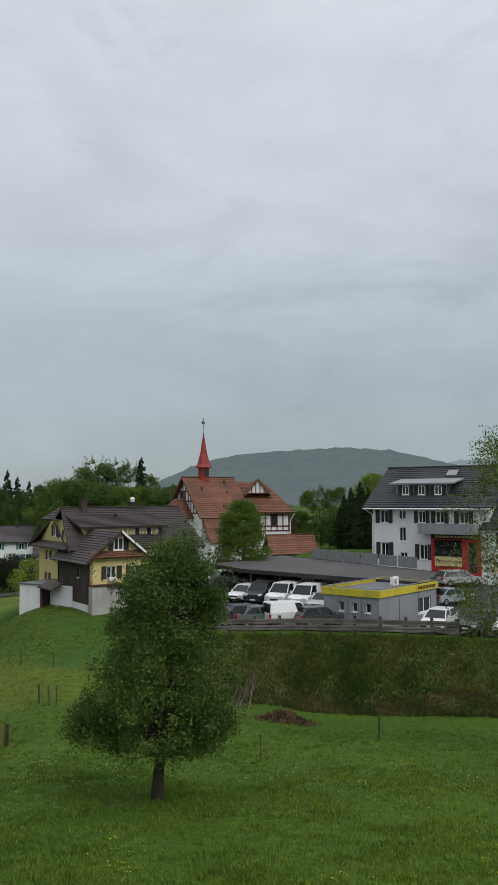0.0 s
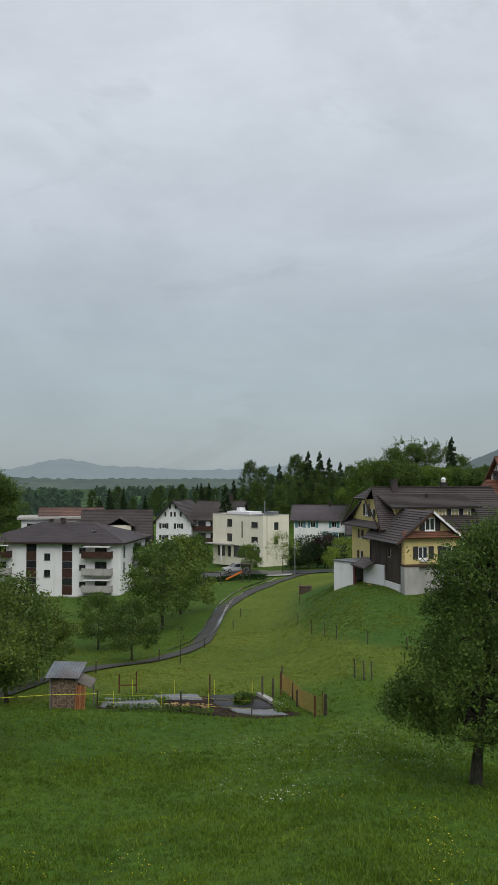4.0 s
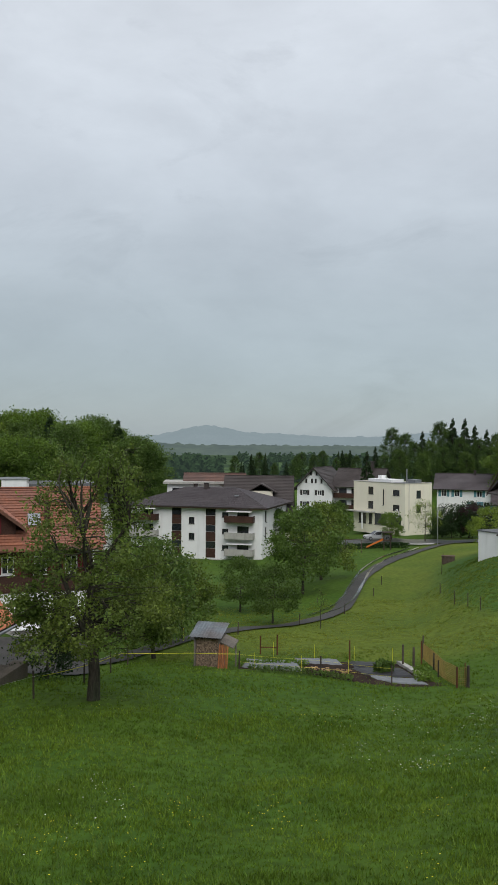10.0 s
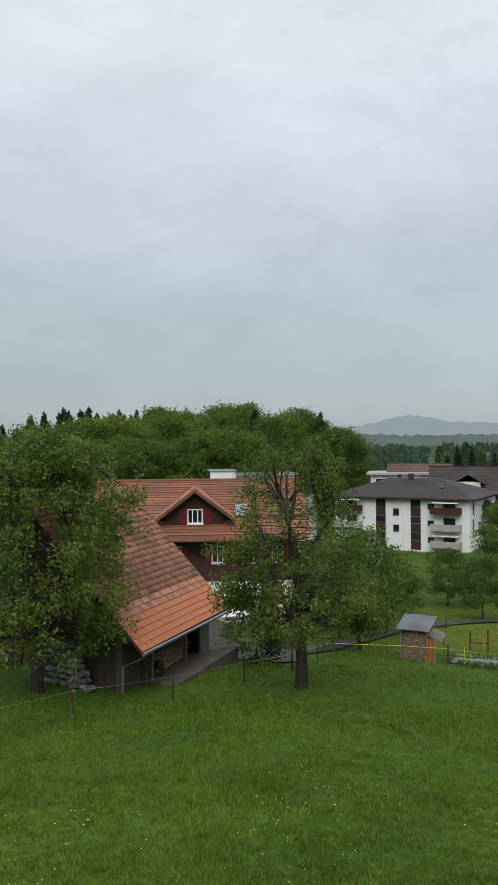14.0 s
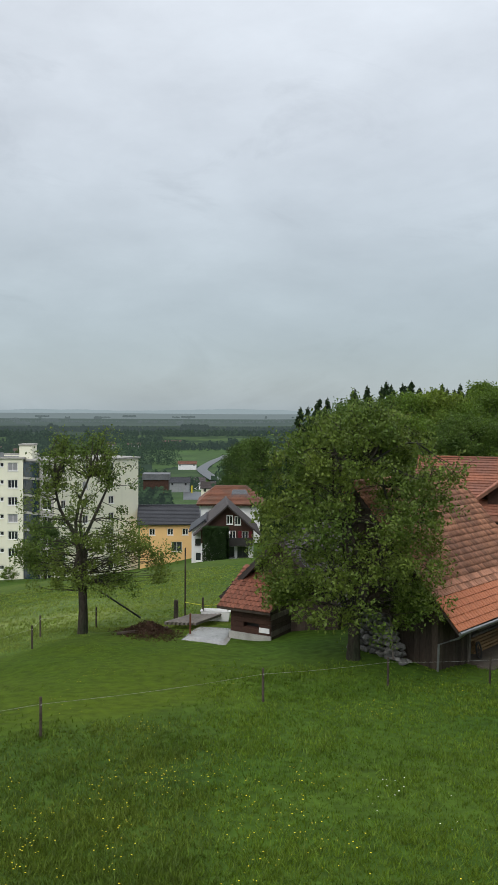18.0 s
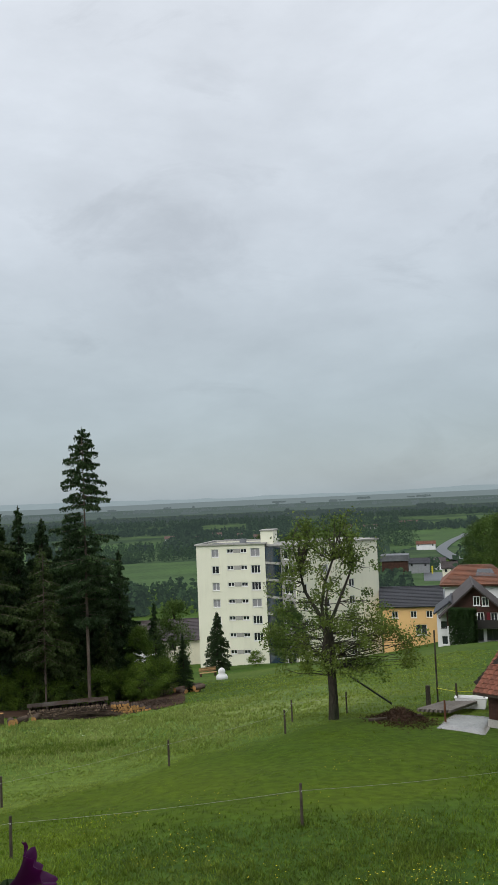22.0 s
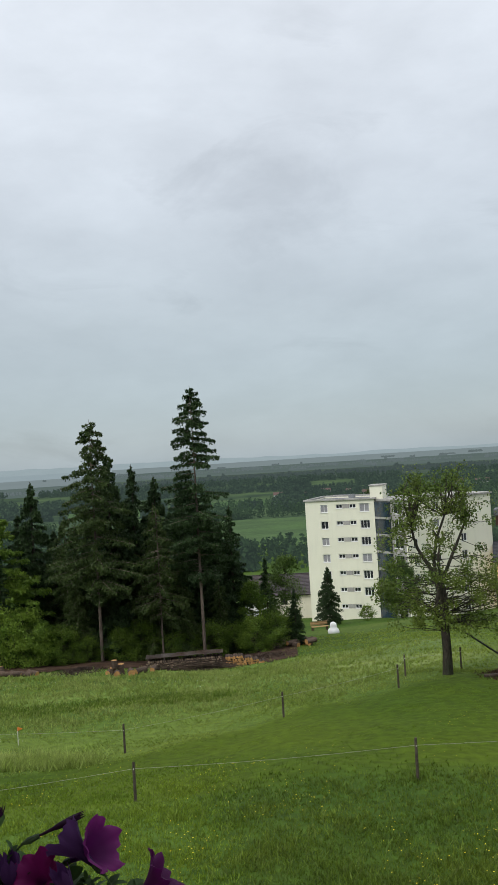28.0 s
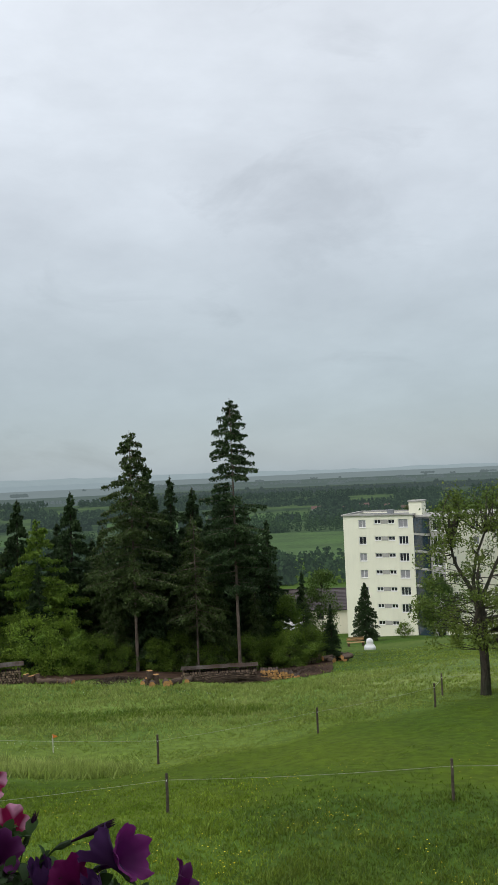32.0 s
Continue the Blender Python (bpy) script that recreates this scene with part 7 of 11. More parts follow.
def wood_belt(group, label, spots, kinds):
    rng = random.Random(len(spots) * 7 + len(group))
    for a, r, h in spots:
        x, y = bear(a, r)
        k = rng.choice(kinds)
        base = {"s": 18.0, "b": 12.0, "n": 12.0, "f": 14.0}[k[0]]
        me = {"s": spruce, "b": big, "n": slim, "f": feathery}[k[0]][int(k[1])]
        g = gz(x, y)
        plant("spruce" if k[0] == "s" else "woodland_tree", me, x, y, label[k[0]], group=group, turn=rng.uniform(0, 360), size=max(0.3, (h - g) / base), z=g)


W_LABEL = {"f": "feathery light green tree with spreading boughs", "s": "dark green spruce at the edge of a wood", "n": "narrow-crowned woodland tree with green leaves", "b": "broad green woodland tree in full spring leaf"}
rng = random.Random(77)
# wood behind the red farmhouse: bearing, metres out, height of the top against the eye
spots = []
for i in range(30):
    a = 36.6 + i * 0.74 + rng.uniform(-0.3, 0.3)
    spots.append((a, rng.uniform(150, 172) if a > 41 else rng.uniform(186, 204), rng.uniform(2.8, 5.9) - (3.2 if a < 38.4 else 0) - (2.6 if a > 50.5 else 0)))
wood_belt("wood behind the farm", W_LABEL, spots, ("b0", "b1", "n1", "b4", "b1", "b3", "n2", "s1"))
spots = [(43.2 + i * 0.72, rng.uniform(112, 126), rng.uniform(-2.8, 0.8) - (1.5 if i > 12 else 0)) for i in range(22)]
wood_belt("lower edge of the wood", W_LABEL, spots, ("b0", "b1", "b4"))
spots = [(50.5 + i * 0.46 + rng.uniform(-0.25, 0.25), rng.uniform(176, 205), rng.uniform(4.4, 6.6) - max(0, i - 13) * 0.4) for i in range(25)]
wood_belt("spruce crest", W_LABEL, spots, ("s0", "s1", "s2"))
spots = [(61.2 + i * 0.6, rng.uniform(170, 215), -3.5 - 2.4 * i + rng.uniform(-1, 1)) for i in range(4)] + [(64.2, 190, -5.6), (64.8, 200, -6.4), (65.4, 205, -7.2), (66.0, 215, -9.0), (66.4, 222, -12.0)]
wood_belt("valley wood", W_LABEL, spots, ("f2", "s0", "n1", "s2"))
spots = [(74.6 + i * 0.55, rng.uniform(320, 380), rng.uniform(-18, -14)) for i in range(12)]
wood_belt("trees behind the tower block", W_LABEL, spots, ("f2", "n1", "n0", "f2"))
spots = [(24.2, 150, -10.2), (25.6, 146, -10.6), (28.3, 150, -11.5), (30.2, 155, -11.2)]
wood_belt("garden trees by the flats", W_LABEL, spots, ("b0", "b5"))
# tree line behind the yellow house and the cream building: bearing, metres out, height of the top, kind
for a, r, h, k in ((10.9, 195, 6.6, "n1"), (10.25, 202, 8.9, "n3"), (9.5, 198, 7.6, "n1"), (8.75, 200, 8.4, "n3"), (7.95, 204, 8.0, "n3"), (7.3, 197, 9.2, "s0"), (6.7, 206, 5.4, "n1"), (12.3, 188, 3.6, "b4"), (11.3, 186, 3.2, "b0"), (9.9, 188, 2.4, "b0"), (8.4, 186, 2.2, "b4"), (7.0, 188, 2.0, "b0"), (5.8, 190, 1.6, "b0"), (5.0, 196, 2.2, "b5"),
                   (20.6, 236, 4.4, "f2"), (19.7, 240, 3.0, "f2"), (18.63, 238, 3.9, "s2"), (17.5, 240, 6.2, "f2"), (17.0, 244, 4.6, "n1"), (16.7, 240, 7.5, "s2"), (15.93, 238, 7.4, "s2"), (15.3, 236, 5.6, "s0"), (14.55, 232, 4.3, "s2"), (13.9, 228, 3.0, "f2"), (21.7, 236, -0.5, "s2"), (19.1, 232, 0.5, "f2"), (18.0, 228, 1.0, "n1"), (16.2, 226, 2.0, "f2"),
                   (15.0, 222, 1.5, "f2"), (13.4, 214, 2.6, "n1"), (20.1, 222, -1.0, "n1"), (17.3, 220, -0.5, "n0"), (14.4, 210, -0.5, "n0"), (21.1, 224, -3.0, "n0"), (18.6, 218, -2.0, "n1"), (15.8, 212, -1.5, "n1"), (22.25, 176, -1.2, "s2")):
    wood_belt("trees behind the village", W_LABEL, [(a, r, h)], (k,))
rng = random.Random(51)
spots = [(22.4 + i * 0.36 + rng.uniform(-0.3, 0.3), rng.uniform(255, 330), -2.4 - 0.09 * i + rng.uniform(-3.6, 0.9)) for i in range(26)]
wood_belt("conifer line behind the village", {"s": "dark spruce in a line behind the village", "f": "dark broadleaf tree behind the village"}, spots, ("s0", "s2", "f2", "s1", "f2"))
# right of the church
for a, r, h, k in ((-3.9, 132, 0.6, "n2"), (-4.7, 128, 1.4, "n3"), (-5.4, 132, 1.0, "n1"), (-2.5, 140, -1.6, "n2"), (-3.2, 134, -2.6, "b0"), (-1.9, 138, -3.4, "b0"), (-4.4, 122, -3.6, "b0"), (-5.3, 120, -3.2, "b5"), (-6.0, 140, 1.2, "n2"), (-8.2, 165, 3.8, "b3"), (3.2, 158, 3.0, "b4"), (-9.5, 150, 2.5, "b3"), (-0.9, 150, 1.2, "n1")):
    wood_belt("trees beside the church", W_LABEL, [(a, r, h)], (k,))
spots = [(-6.3, 116, 0.2), (-6.75, 117, 1.3), (-7.35, 118, 2.0), (-7.9, 113, 1.0), (-6.9, 112, 0.4), (-7.6, 116, 0.8), (-6.0, 114, -1.4)]
wood_belt("dark conifers beside the shop house", {"s": "dense dark conifer beside the white house", "b": ""}, spots, ("s0", "s1"))
# wood at the foot of the slope: bearing, metres out, top height
west = [(113.2, 75, 0.0, "n0"), (111.6, 80, -1.1, "f3"), (109.4, 80, -1.1, "f2"), (112.6, 82, -3.5, "s1"), (115.0, 76, -0.8, "n0"), (116.8, 78, 0.2, "s1"), (118.6, 75, -1.0, "n1"),
        (105.9, 84, -1.5, "s0"), (104.7, 78.5, -3.2, "f0"), (104.7, 75.6, -6.6, "s2"), (102.5, 84, -1.0, "s0"), (107.6, 83, -8.0, "s1"), (102.6, 81, -7.4, "s1"), (101.2, 83, -5.6, "s1"), (100.5, 81, -4.2, "f1"), (110.8, 84, -7.0, "s1"), (109.6, 87, -5.0, "s1"), (111.4, 88, -4.5, "s0"), (108.0, 87, -5.0, "s1"), (106.7, 84, -6.0, "f1"), (90.5, 82, -6.0, "s1"), (93.6, 82, -4.5, "s1"), (103.4, 86, -4.0, "s1"),
        (99.9, 76.8, -8.0, "f1"), (97.5, 79, 1.3, "s0"), (97.0, 81, -4.4, "s1"), (99.0, 82, -3.6, "s1"), (95.95, 82, 0.1, "s2"), (94.5, 84, -1.1, "s0"), (94.65, 77.5, -3.5, "f1"), (96.3, 79, -6.2, "f1"), (93.3, 78, -8.0, "f1"), (95.3, 83, -4.8, "s1"),
        (92.9, 84, -3.0, "s1"), (91.3, 84, -4.4, "s1"), (92.0, 86, -2.0, "s0"), (89.6, 82, -4.4, "s2"), (90.6, 80, -10.5, "f1"), (88.4, 80, -11.6, "n2"), (86.1, 84, -9.6, "n1"), (87.4, 88, -10.2, "s2"), (85.6, 80, -12.8, "s2")]
for a, r, h, k in west:
    wood_belt("wood at the meadow's foot", W_LABEL, [(a, r, h)], (k,))
bush = [broadleaf_meshes(95 + i, 4.2, 4.6, 0.2, 0.07, 90, 11000, 0.14, M_BARK, m, "oval", 0.36, bare=30) for i, m in enumerate((M_LEAF_LARCH, M_LEAF_FRESH))]
for a, r, size, k in ((112.2, 75.0, 1.25, 0), (110.6, 75.2, 1.25, 0), (108.8, 75.6, 1.2, 1), (107.3, 76, 0.8, 1), (105.3, 74.8, 1.15, 0), (103.6, 75.0, 1.1, 0), (102.4, 75.4, 0.7, 0), (101.0, 75.5, 0.75, 1), (99.4, 75.2, 0.55, 1), (97.2, 76, 0.7, 1), (96.0, 76.5, 0.85, 1), (94.0, 76, 0.6, 1), (92.9, 77, 0.6, 1), (91.2, 78, 0.75, 1), (89.9, 79, 0.7, 1), (88.2, 78, 0.8, 0), (87.0, 80, 0.8, 1), (114.2, 75, 1.2, 1), (116.2, 75, 1.1, 0), (118.3, 75, 1.0, 1)):
    plant("undergrowth_bush", bush[k], *bear(a, r), "leafy green undergrowth bush at the wood's edge", "bush", "undergrowth", rng.uniform(0, 360), size, 0.2)
# two tall thin-crowned conifers and a pole-thin tree at the edge
tall = conifer_meshes(141, 24.2, 7.2, 0.30, M_BARKPALE, M_NEEDLE, 0.13, 0.36, 0.2, 0.26, 3.8, 0.5)
plant("tall_spruce", tall, *bear(91.75, 75.2), "tall spruce with a bare pale trunk and thin ragged top", turn=30)
tall2 = conifer_meshes(143, 20.9, 8.8, 0.27, M_BARKPALE, M_LEAF_OLIVE, 0.13, 0.34, 0.3, 0.27, 3.2, 0.5)
plant("tall_spruce", tall2, *bear(98.5, 75.0), "tall old spruce with a broken forked top and bare lower trunk", turn=200)
plant("slim_tree", conifer_meshes(145, 13.5, 5.0, 0.3, M_BARKPALE, M_LEAF_OLIVE, 0.08, 0.4, 0.4, 0.25, 1.6, 0.4), *bear(94.5, 74.8), "slim pale-trunked tree at the wood's edge")
plant("garden_spruce", conifer_meshes(147, 8.3, 5.0, 0.03, M_BARK, M_NEEDLE, 0.12, 0.22, 0.4, 0.26, 2.2), *bear(83.3, 122), "small dark spruce in front of the tower block")
plant("garden_shrub", bush[0], *bear(80.8, 127), "flat-topped garden shrub in front of the tower block", "bush", size=0.5)
plant("ivy_tree", big[5], *bear(78.5, 124), "dark tree close to the tower block", size=0.66)


def hedge(name, p0, p1, h, w, label, n=9000, z=None):
    rng = np.random.default_rng(7)
    t, s = rng.uniform(0, 1, n), rng.uniform(-1, 1, n)
    face = rng.integers(0, 3, n)
    zz = rng.uniform(0, h, n)
    zz[face == 0] = h - np.abs(rng.normal(size=(face == 0).sum())) * 0.12
    s = np.where(face > 0, np.sign(s) * (1 - np.abs(rng.normal(size=n)) * 0.1), s)
    d = np.array([p1[0] - p0[0], p1[1] - p0[1]])
    nn = np.array([-d[1], d[0]]) / np.linalg.norm(d)
    x, y = p0[0] + d[0] * t + nn[0] * s * w / 2, p0[1] + d[1] * t + nn[1] * s * w / 2
    g = ground(x, y) if z is None else np.full(n, z)
    v, f = leaf_quads(np.stack([x, y, g + zz], 1), 0.22, rng)
    me = fast_mesh(name, v, f, M_HEDGE)
    return tagged(new(name, me), label, "hedge")


hedge("tall_hedge", (-104.76, 42.35), (-102.65, 44.79), 4.5, 1.6, "tall clipped dark green conifer hedge", 16000, -19.94)
hedge("garden_hedge", bear(26, 141), bear(19.5, 133), 0.8, 1.3, "low clipped hedge along the road", 6000)
hedge("field_hedge", (-320, 20), (-340, -60), 7, 9, "dark hedgerow along the green field", 9000)


# ---------------------------------------------------------------- far country


def far_wood(name, clusters, seed, material, label, leaf=2.2):
    """Far woods and copses: very many small leaf clumps, joined."""
    rng = np.random.default_rng(seed)
    P = []
    for a0, a1, r0, r1, h, n in clusters:
        a, r = rng.uniform(a0, a1, n), rng.uniform(r0, r1, n)
        x, y = -np.sin(np.radians(a)) * r, np.cos(np.radians(a)) * r
        g = ground(x, y)
        k = 26
        tall = h * rng.uniform(0.6, 1.15, n)
        for j in range(k):
            t = rng.uniform(0.05, 1, n)
            w = tall * 0.3 * (1 - t) ** 0.5
            ang = rng.uniform(0, 6.28, n)
            P.append(np.stack([x + w * np.cos(ang), y + w * np.sin(ang), g + tall * t], 1))
    v, f = leaf_quads(np.concatenate(P), leaf, rng, 0.2, 0.8)
    return tagged(new(name, fast_mesh(name, v, f, material)), label, "woodland", kind="stuff")


def scattered(count, a0, a1, r0, r1, seed, h):
    """Copses of uneven size strewn over the plain."""
    rng = random.Random(seed)
    out = []
    for i in range(count):
        a, r = rng.uniform(a0, a1), r0 * (r1 / r0) ** rng.uniform(0, 1)
        w = rng.choice((0.4, 0.7, 1.2, 2.2, 4.0)) * 420 / (r + 150)
        # the valley road and the crop fields stay open
        if r < 1500 and a - w < 70.2 and a + w > 66.3 or 370 < r < 820 and a - w < 89.6 and a + w > 83.8:
            continue
        deep = r * rng.uniform(0.01, 0.05)
        out.append((a - w, a + w, r, r + deep, h * rng.uniform(0.7, 1.2), int(10 + 26 * w * r / 400)))
    return out


# each belt takes the wood copy whose painted haze suits its distance
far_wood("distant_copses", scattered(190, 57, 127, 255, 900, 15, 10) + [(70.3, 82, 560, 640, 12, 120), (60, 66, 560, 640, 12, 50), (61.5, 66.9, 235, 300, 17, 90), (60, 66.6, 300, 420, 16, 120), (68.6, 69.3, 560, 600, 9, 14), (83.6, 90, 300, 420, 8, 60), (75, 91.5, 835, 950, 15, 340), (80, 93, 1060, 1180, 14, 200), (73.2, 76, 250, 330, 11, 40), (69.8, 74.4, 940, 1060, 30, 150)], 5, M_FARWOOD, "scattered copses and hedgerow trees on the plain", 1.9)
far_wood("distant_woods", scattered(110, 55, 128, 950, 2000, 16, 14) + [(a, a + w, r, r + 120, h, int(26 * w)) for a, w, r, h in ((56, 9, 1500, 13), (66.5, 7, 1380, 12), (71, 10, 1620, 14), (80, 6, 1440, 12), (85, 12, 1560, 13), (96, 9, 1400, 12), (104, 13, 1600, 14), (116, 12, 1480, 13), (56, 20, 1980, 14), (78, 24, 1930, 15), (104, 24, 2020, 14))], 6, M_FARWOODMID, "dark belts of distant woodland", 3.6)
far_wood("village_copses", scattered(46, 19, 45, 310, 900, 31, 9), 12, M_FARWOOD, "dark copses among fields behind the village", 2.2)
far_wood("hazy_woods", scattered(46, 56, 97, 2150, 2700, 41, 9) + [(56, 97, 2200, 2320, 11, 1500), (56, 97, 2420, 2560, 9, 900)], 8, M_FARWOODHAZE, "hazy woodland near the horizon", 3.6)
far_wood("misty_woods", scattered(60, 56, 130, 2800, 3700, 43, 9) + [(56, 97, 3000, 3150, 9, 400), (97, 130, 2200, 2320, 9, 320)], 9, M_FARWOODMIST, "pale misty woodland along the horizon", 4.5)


def ridge(name, a0, a1, r, height, material, label, depth=500, rough=4.0, seed=1):
    """A distant hill: a curved slope rising to a wooded skyline given by height(bearing)."""
    rng = np.random.default_rng(seed)
    a = np.linspace(a0, a1, 260)
    k = 14
    V = []
    wob = np.convolve(rng.normal(size=len(a) + 8), np.ones(3) / 3, "same")[: len(a)] * rough
    for i in range(k):
        t = i / (k - 1)
        rr = r + depth * t
        x, y = -np.sin(np.radians(a)) * rr, np.cos(np.radians(a)) * rr
        z = -60 + (np.array([height(b) for b in a]) + wob * (t ** 6) + 60) * math.sin(t * math.pi / 2) ** 0.9
        V.append(np.stack([x, y, z], 1))
    V = np.concatenate(V)
    n = len(a)
    idx = np.arange(k * n).reshape(k, n)
    q = np.stack([idx[:-1, :-1], idx[:-1, 1:], idx[1:, 1:], idx[1:, :-1]], -1).reshape(-1, 4)
    return tagged(new(name, fast_mesh(name, V, q, material, True)), label, "hill", kind="structure")


def bump(b, c, w, h):
    return h * math.exp(-((b - c) / w) ** 2)


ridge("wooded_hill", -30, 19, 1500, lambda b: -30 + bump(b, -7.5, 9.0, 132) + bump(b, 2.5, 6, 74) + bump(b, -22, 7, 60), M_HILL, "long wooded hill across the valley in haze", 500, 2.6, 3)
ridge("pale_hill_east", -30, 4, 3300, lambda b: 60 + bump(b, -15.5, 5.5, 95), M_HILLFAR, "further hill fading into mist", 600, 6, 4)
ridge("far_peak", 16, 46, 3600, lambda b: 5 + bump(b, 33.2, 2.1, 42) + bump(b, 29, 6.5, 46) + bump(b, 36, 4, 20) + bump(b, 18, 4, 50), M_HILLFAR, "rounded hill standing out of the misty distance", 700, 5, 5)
# the rise glows slightly; this emission stands in for haze
M_HAZYRISE = haze_glow_mat("hazy_wooded_rise", (0.04, 0.056, 0.034), (0.018, 0.028, 0.02), (0.085, 0.106, 0.112), 0.02)
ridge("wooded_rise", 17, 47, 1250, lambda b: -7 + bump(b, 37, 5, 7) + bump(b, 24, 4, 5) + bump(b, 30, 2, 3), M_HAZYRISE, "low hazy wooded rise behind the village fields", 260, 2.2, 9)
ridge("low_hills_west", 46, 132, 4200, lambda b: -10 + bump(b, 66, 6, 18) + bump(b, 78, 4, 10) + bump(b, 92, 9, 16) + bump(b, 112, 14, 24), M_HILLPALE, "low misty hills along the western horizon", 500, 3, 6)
# ---------------------------------------------------------------- paths, roads, yards


def drape(name, centre, width, material, label, category, lift=0.07, kind="structure", step=1.2, offset=0.0):
    """A strip of paving along a line of places, laid over the ground."""
    P = [Vector((x, y)) for x, y in centre]
    fine = []
    for i in range(len(P) - 1):
        p0, p1, p2, p3 = P[max(i - 1, 0)], P[i], P[i + 1], P[min(i + 2, len(P) - 1)]
        n = max(2, int((p2 - p1).length / step))
        for k in range(n):
            t = k / n
            fine.append(0.5 * ((2 * p1) + (p2 - p0) * t + (2 * p0 - 5 * p1 + 4 * p2 - p3) * t * t + (3 * p1 - p0 - 3 * p2 + p3) * t ** 3))
    fine.append(P[-1])
    V, F = [], []
    for i, p in enumerate(fine):
        d = (fine[min(i + 1, len(fine) - 1)] - fine[max(i - 1, 0)]).normalized()
        nrm = Vector((-d.y, d.x))
        for k in range(5):
            q = p + nrm * (offset + width * (k / 4 - 0.5) * (1.0 if not offset else 0.45 + 0.55 * abs(math.sin(i * 0.31 + offset) * math.sin(i * 0.13 + 1))))
            V.append((q.x, q.y, gz(q.x, q.y) + lift))
        if i:
            b = i * 5
            F += [(b - 5 + k, b - 4 + k, b + 1 + k, b + k) for k in range(4)]
    return tagged(new(name, fast_mesh(name, V, F, material, True)), label, category, kind=kind)


def patch(name, a0, a1, r0, r1, material, label, category, lift=0.06, na=60, nr=30, kind="structure", edge=0.0):
    """A piece of the land between two bearings and two distances."""
    rng = np.random.default_rng(3)
    A, R = np.meshgrid(np.radians(np.linspace(a0, a1, na)), np.linspace(0, 1, nr), indexing="ij")
    near = np.array([r0(math.degrees(a)) for a in A[:, 0]]) if callable(r0) else np.full(na, float(r0))
    R = near[:, None] + (r1 - near[:, None]) * R
    if edge:
        wob = np.convolve(rng.normal(size=na), np.ones(5) / 5, "same") * edge
        R = R + wob[:, None] * np.linspace(1, -0.5, nr)[None, :]
    X, Y = -np.sin(A) * R, np.cos(A) * R
    Z = ground(X, Y) + lift
    if lift > 0.4:      # the near edge dips into the land
        Z[:, 0] -= lift + 1.5
    idx = np.arange(na * nr).reshape(na, nr)
    q = np.stack([idx[:-1, :-1], idx[:-1, 1:], idx[1:, 1:], idx[1:, :-1]], -1).reshape(-1, 4)
    return tagged(new(name, fast_mesh(name, np.stack([X, Y, Z], -1).reshape(-1, 3), q, material, True)), label, category, kind=kind)


patch("parking_ground", -19, 5.4, 64.3, 100, M_ASPHALT, "wet grey asphalt of the car park", "pavement", 0.08, 90, 60)
patch("bank", -30, 6.5, 56.8, 62.9, M_DRYGRASS, "steep bank overgrown with brown and green grass", "bank", 0.05, 160, 24, edge=0.4)
drape("meadow_path", [bear(16.6, 139), bear(18.6, 129), bear(20.8, 116), bear(22.4, 101), bear(23.3, 86), bear(24.2, 76), bear(26.5, 70), bear(29.5, 67.5), bear(32.5, 63), bear(36, 56.5), bear(40, 50), bear(44, 47)], 1.7, M_PATH, "narrow wet asphalt path winding through the meadow", "path", 0.1)
M_PUDDLE = mat("rain_water_film", (0.05, 0.052, 0.054), 0.12, 0, 0.15, 0.8, 6, 0.02, spec=0.6)
for off in (-0.62, 0.66):
    drape("wet_wheel_track", [bear(19.1, 133), bear(20.1, 125.6), bear(21.1, 119.5), bear(22.15, 109), bear(22.7, 98), bear(23.2, 88.5), bear(24.2, 80), bear(25.6, 75.5)], 0.36, M_PUDDLE, "rain water standing in a wheel track of the path", "puddle", 0.112, offset=off)
drape("village_road", [bear(33, 168), bear(27, 155), bear(21.5, 145), bear(16.5, 141), bear(13, 136), bear(9, 127)], 7.5, M_ASPHALT, "wet village road", "road", 0.14)
drape("road_pavement", [bear(29, 153), bear(24, 143.5), bear(20, 138.5), bear(17.8, 136.5)], 1.8, M_CONCRETE, "pale kerb and pavement along the road", "pavement", 0.2)
patch("valley_lot", 67.7, 69.5, 440, 545, M_ASPHALT, "wet paved lot beside the valley road", "pavement", 1.0, 20, 12)
patch("farm_yard", 40.5, 48.5, 45, 60, M_PATH, "wet paved farm yard", "pavement", 0.09, 30, 30, edge=0.6)
drape("valley_road", [bear(67.3, 690), bear(66.9, 560), bear(67.2, 430), bear(68.0, 330), bear(68.6, 270), bear(69.6, 235), bear(70.2, 205)], 10, M_ASPHALT, "wet road winding down the valley", "road", 0.9, step=8)
drape("valley_road_far", [bear(66.6, 1250), bear(67.4, 1080), bear(68.2, 880), bear(68.1, 800), bear(67.3, 684)], 11, M_ASPHALT, "wet road winding across the far valley floor", "road", 2.2, step=8)
M_FIELD = mat("bright_green_crop", (0.062, 0.112, 0.036), 0.9, 0, 0.3, 0.02, 0.3, 0.1, (0.045, 0.08, 0.03), spec=0.1)
# plain and fields: painted haze, the emission mostly rising from ring to ring
M_FARFIELD = haze_glow_mat("hazy_plain", (0.055, 0.085, 0.028), (0.016, 0.028, 0.013), (0.026, 0.037, 0.037), 0.011)
M_FARFIELDPALE = haze_glow_mat("hazy_pale_plain", (0.03, 0.045, 0.022), (0.014, 0.022, 0.014), (0.040, 0.053, 0.053), 0.005)
M_FIELDFAR = haze_glow_mat("hazy_green_field", (0.055, 0.098, 0.034), (0.045, 0.075, 0.03), (0.020, 0.030, 0.026), 0.01)
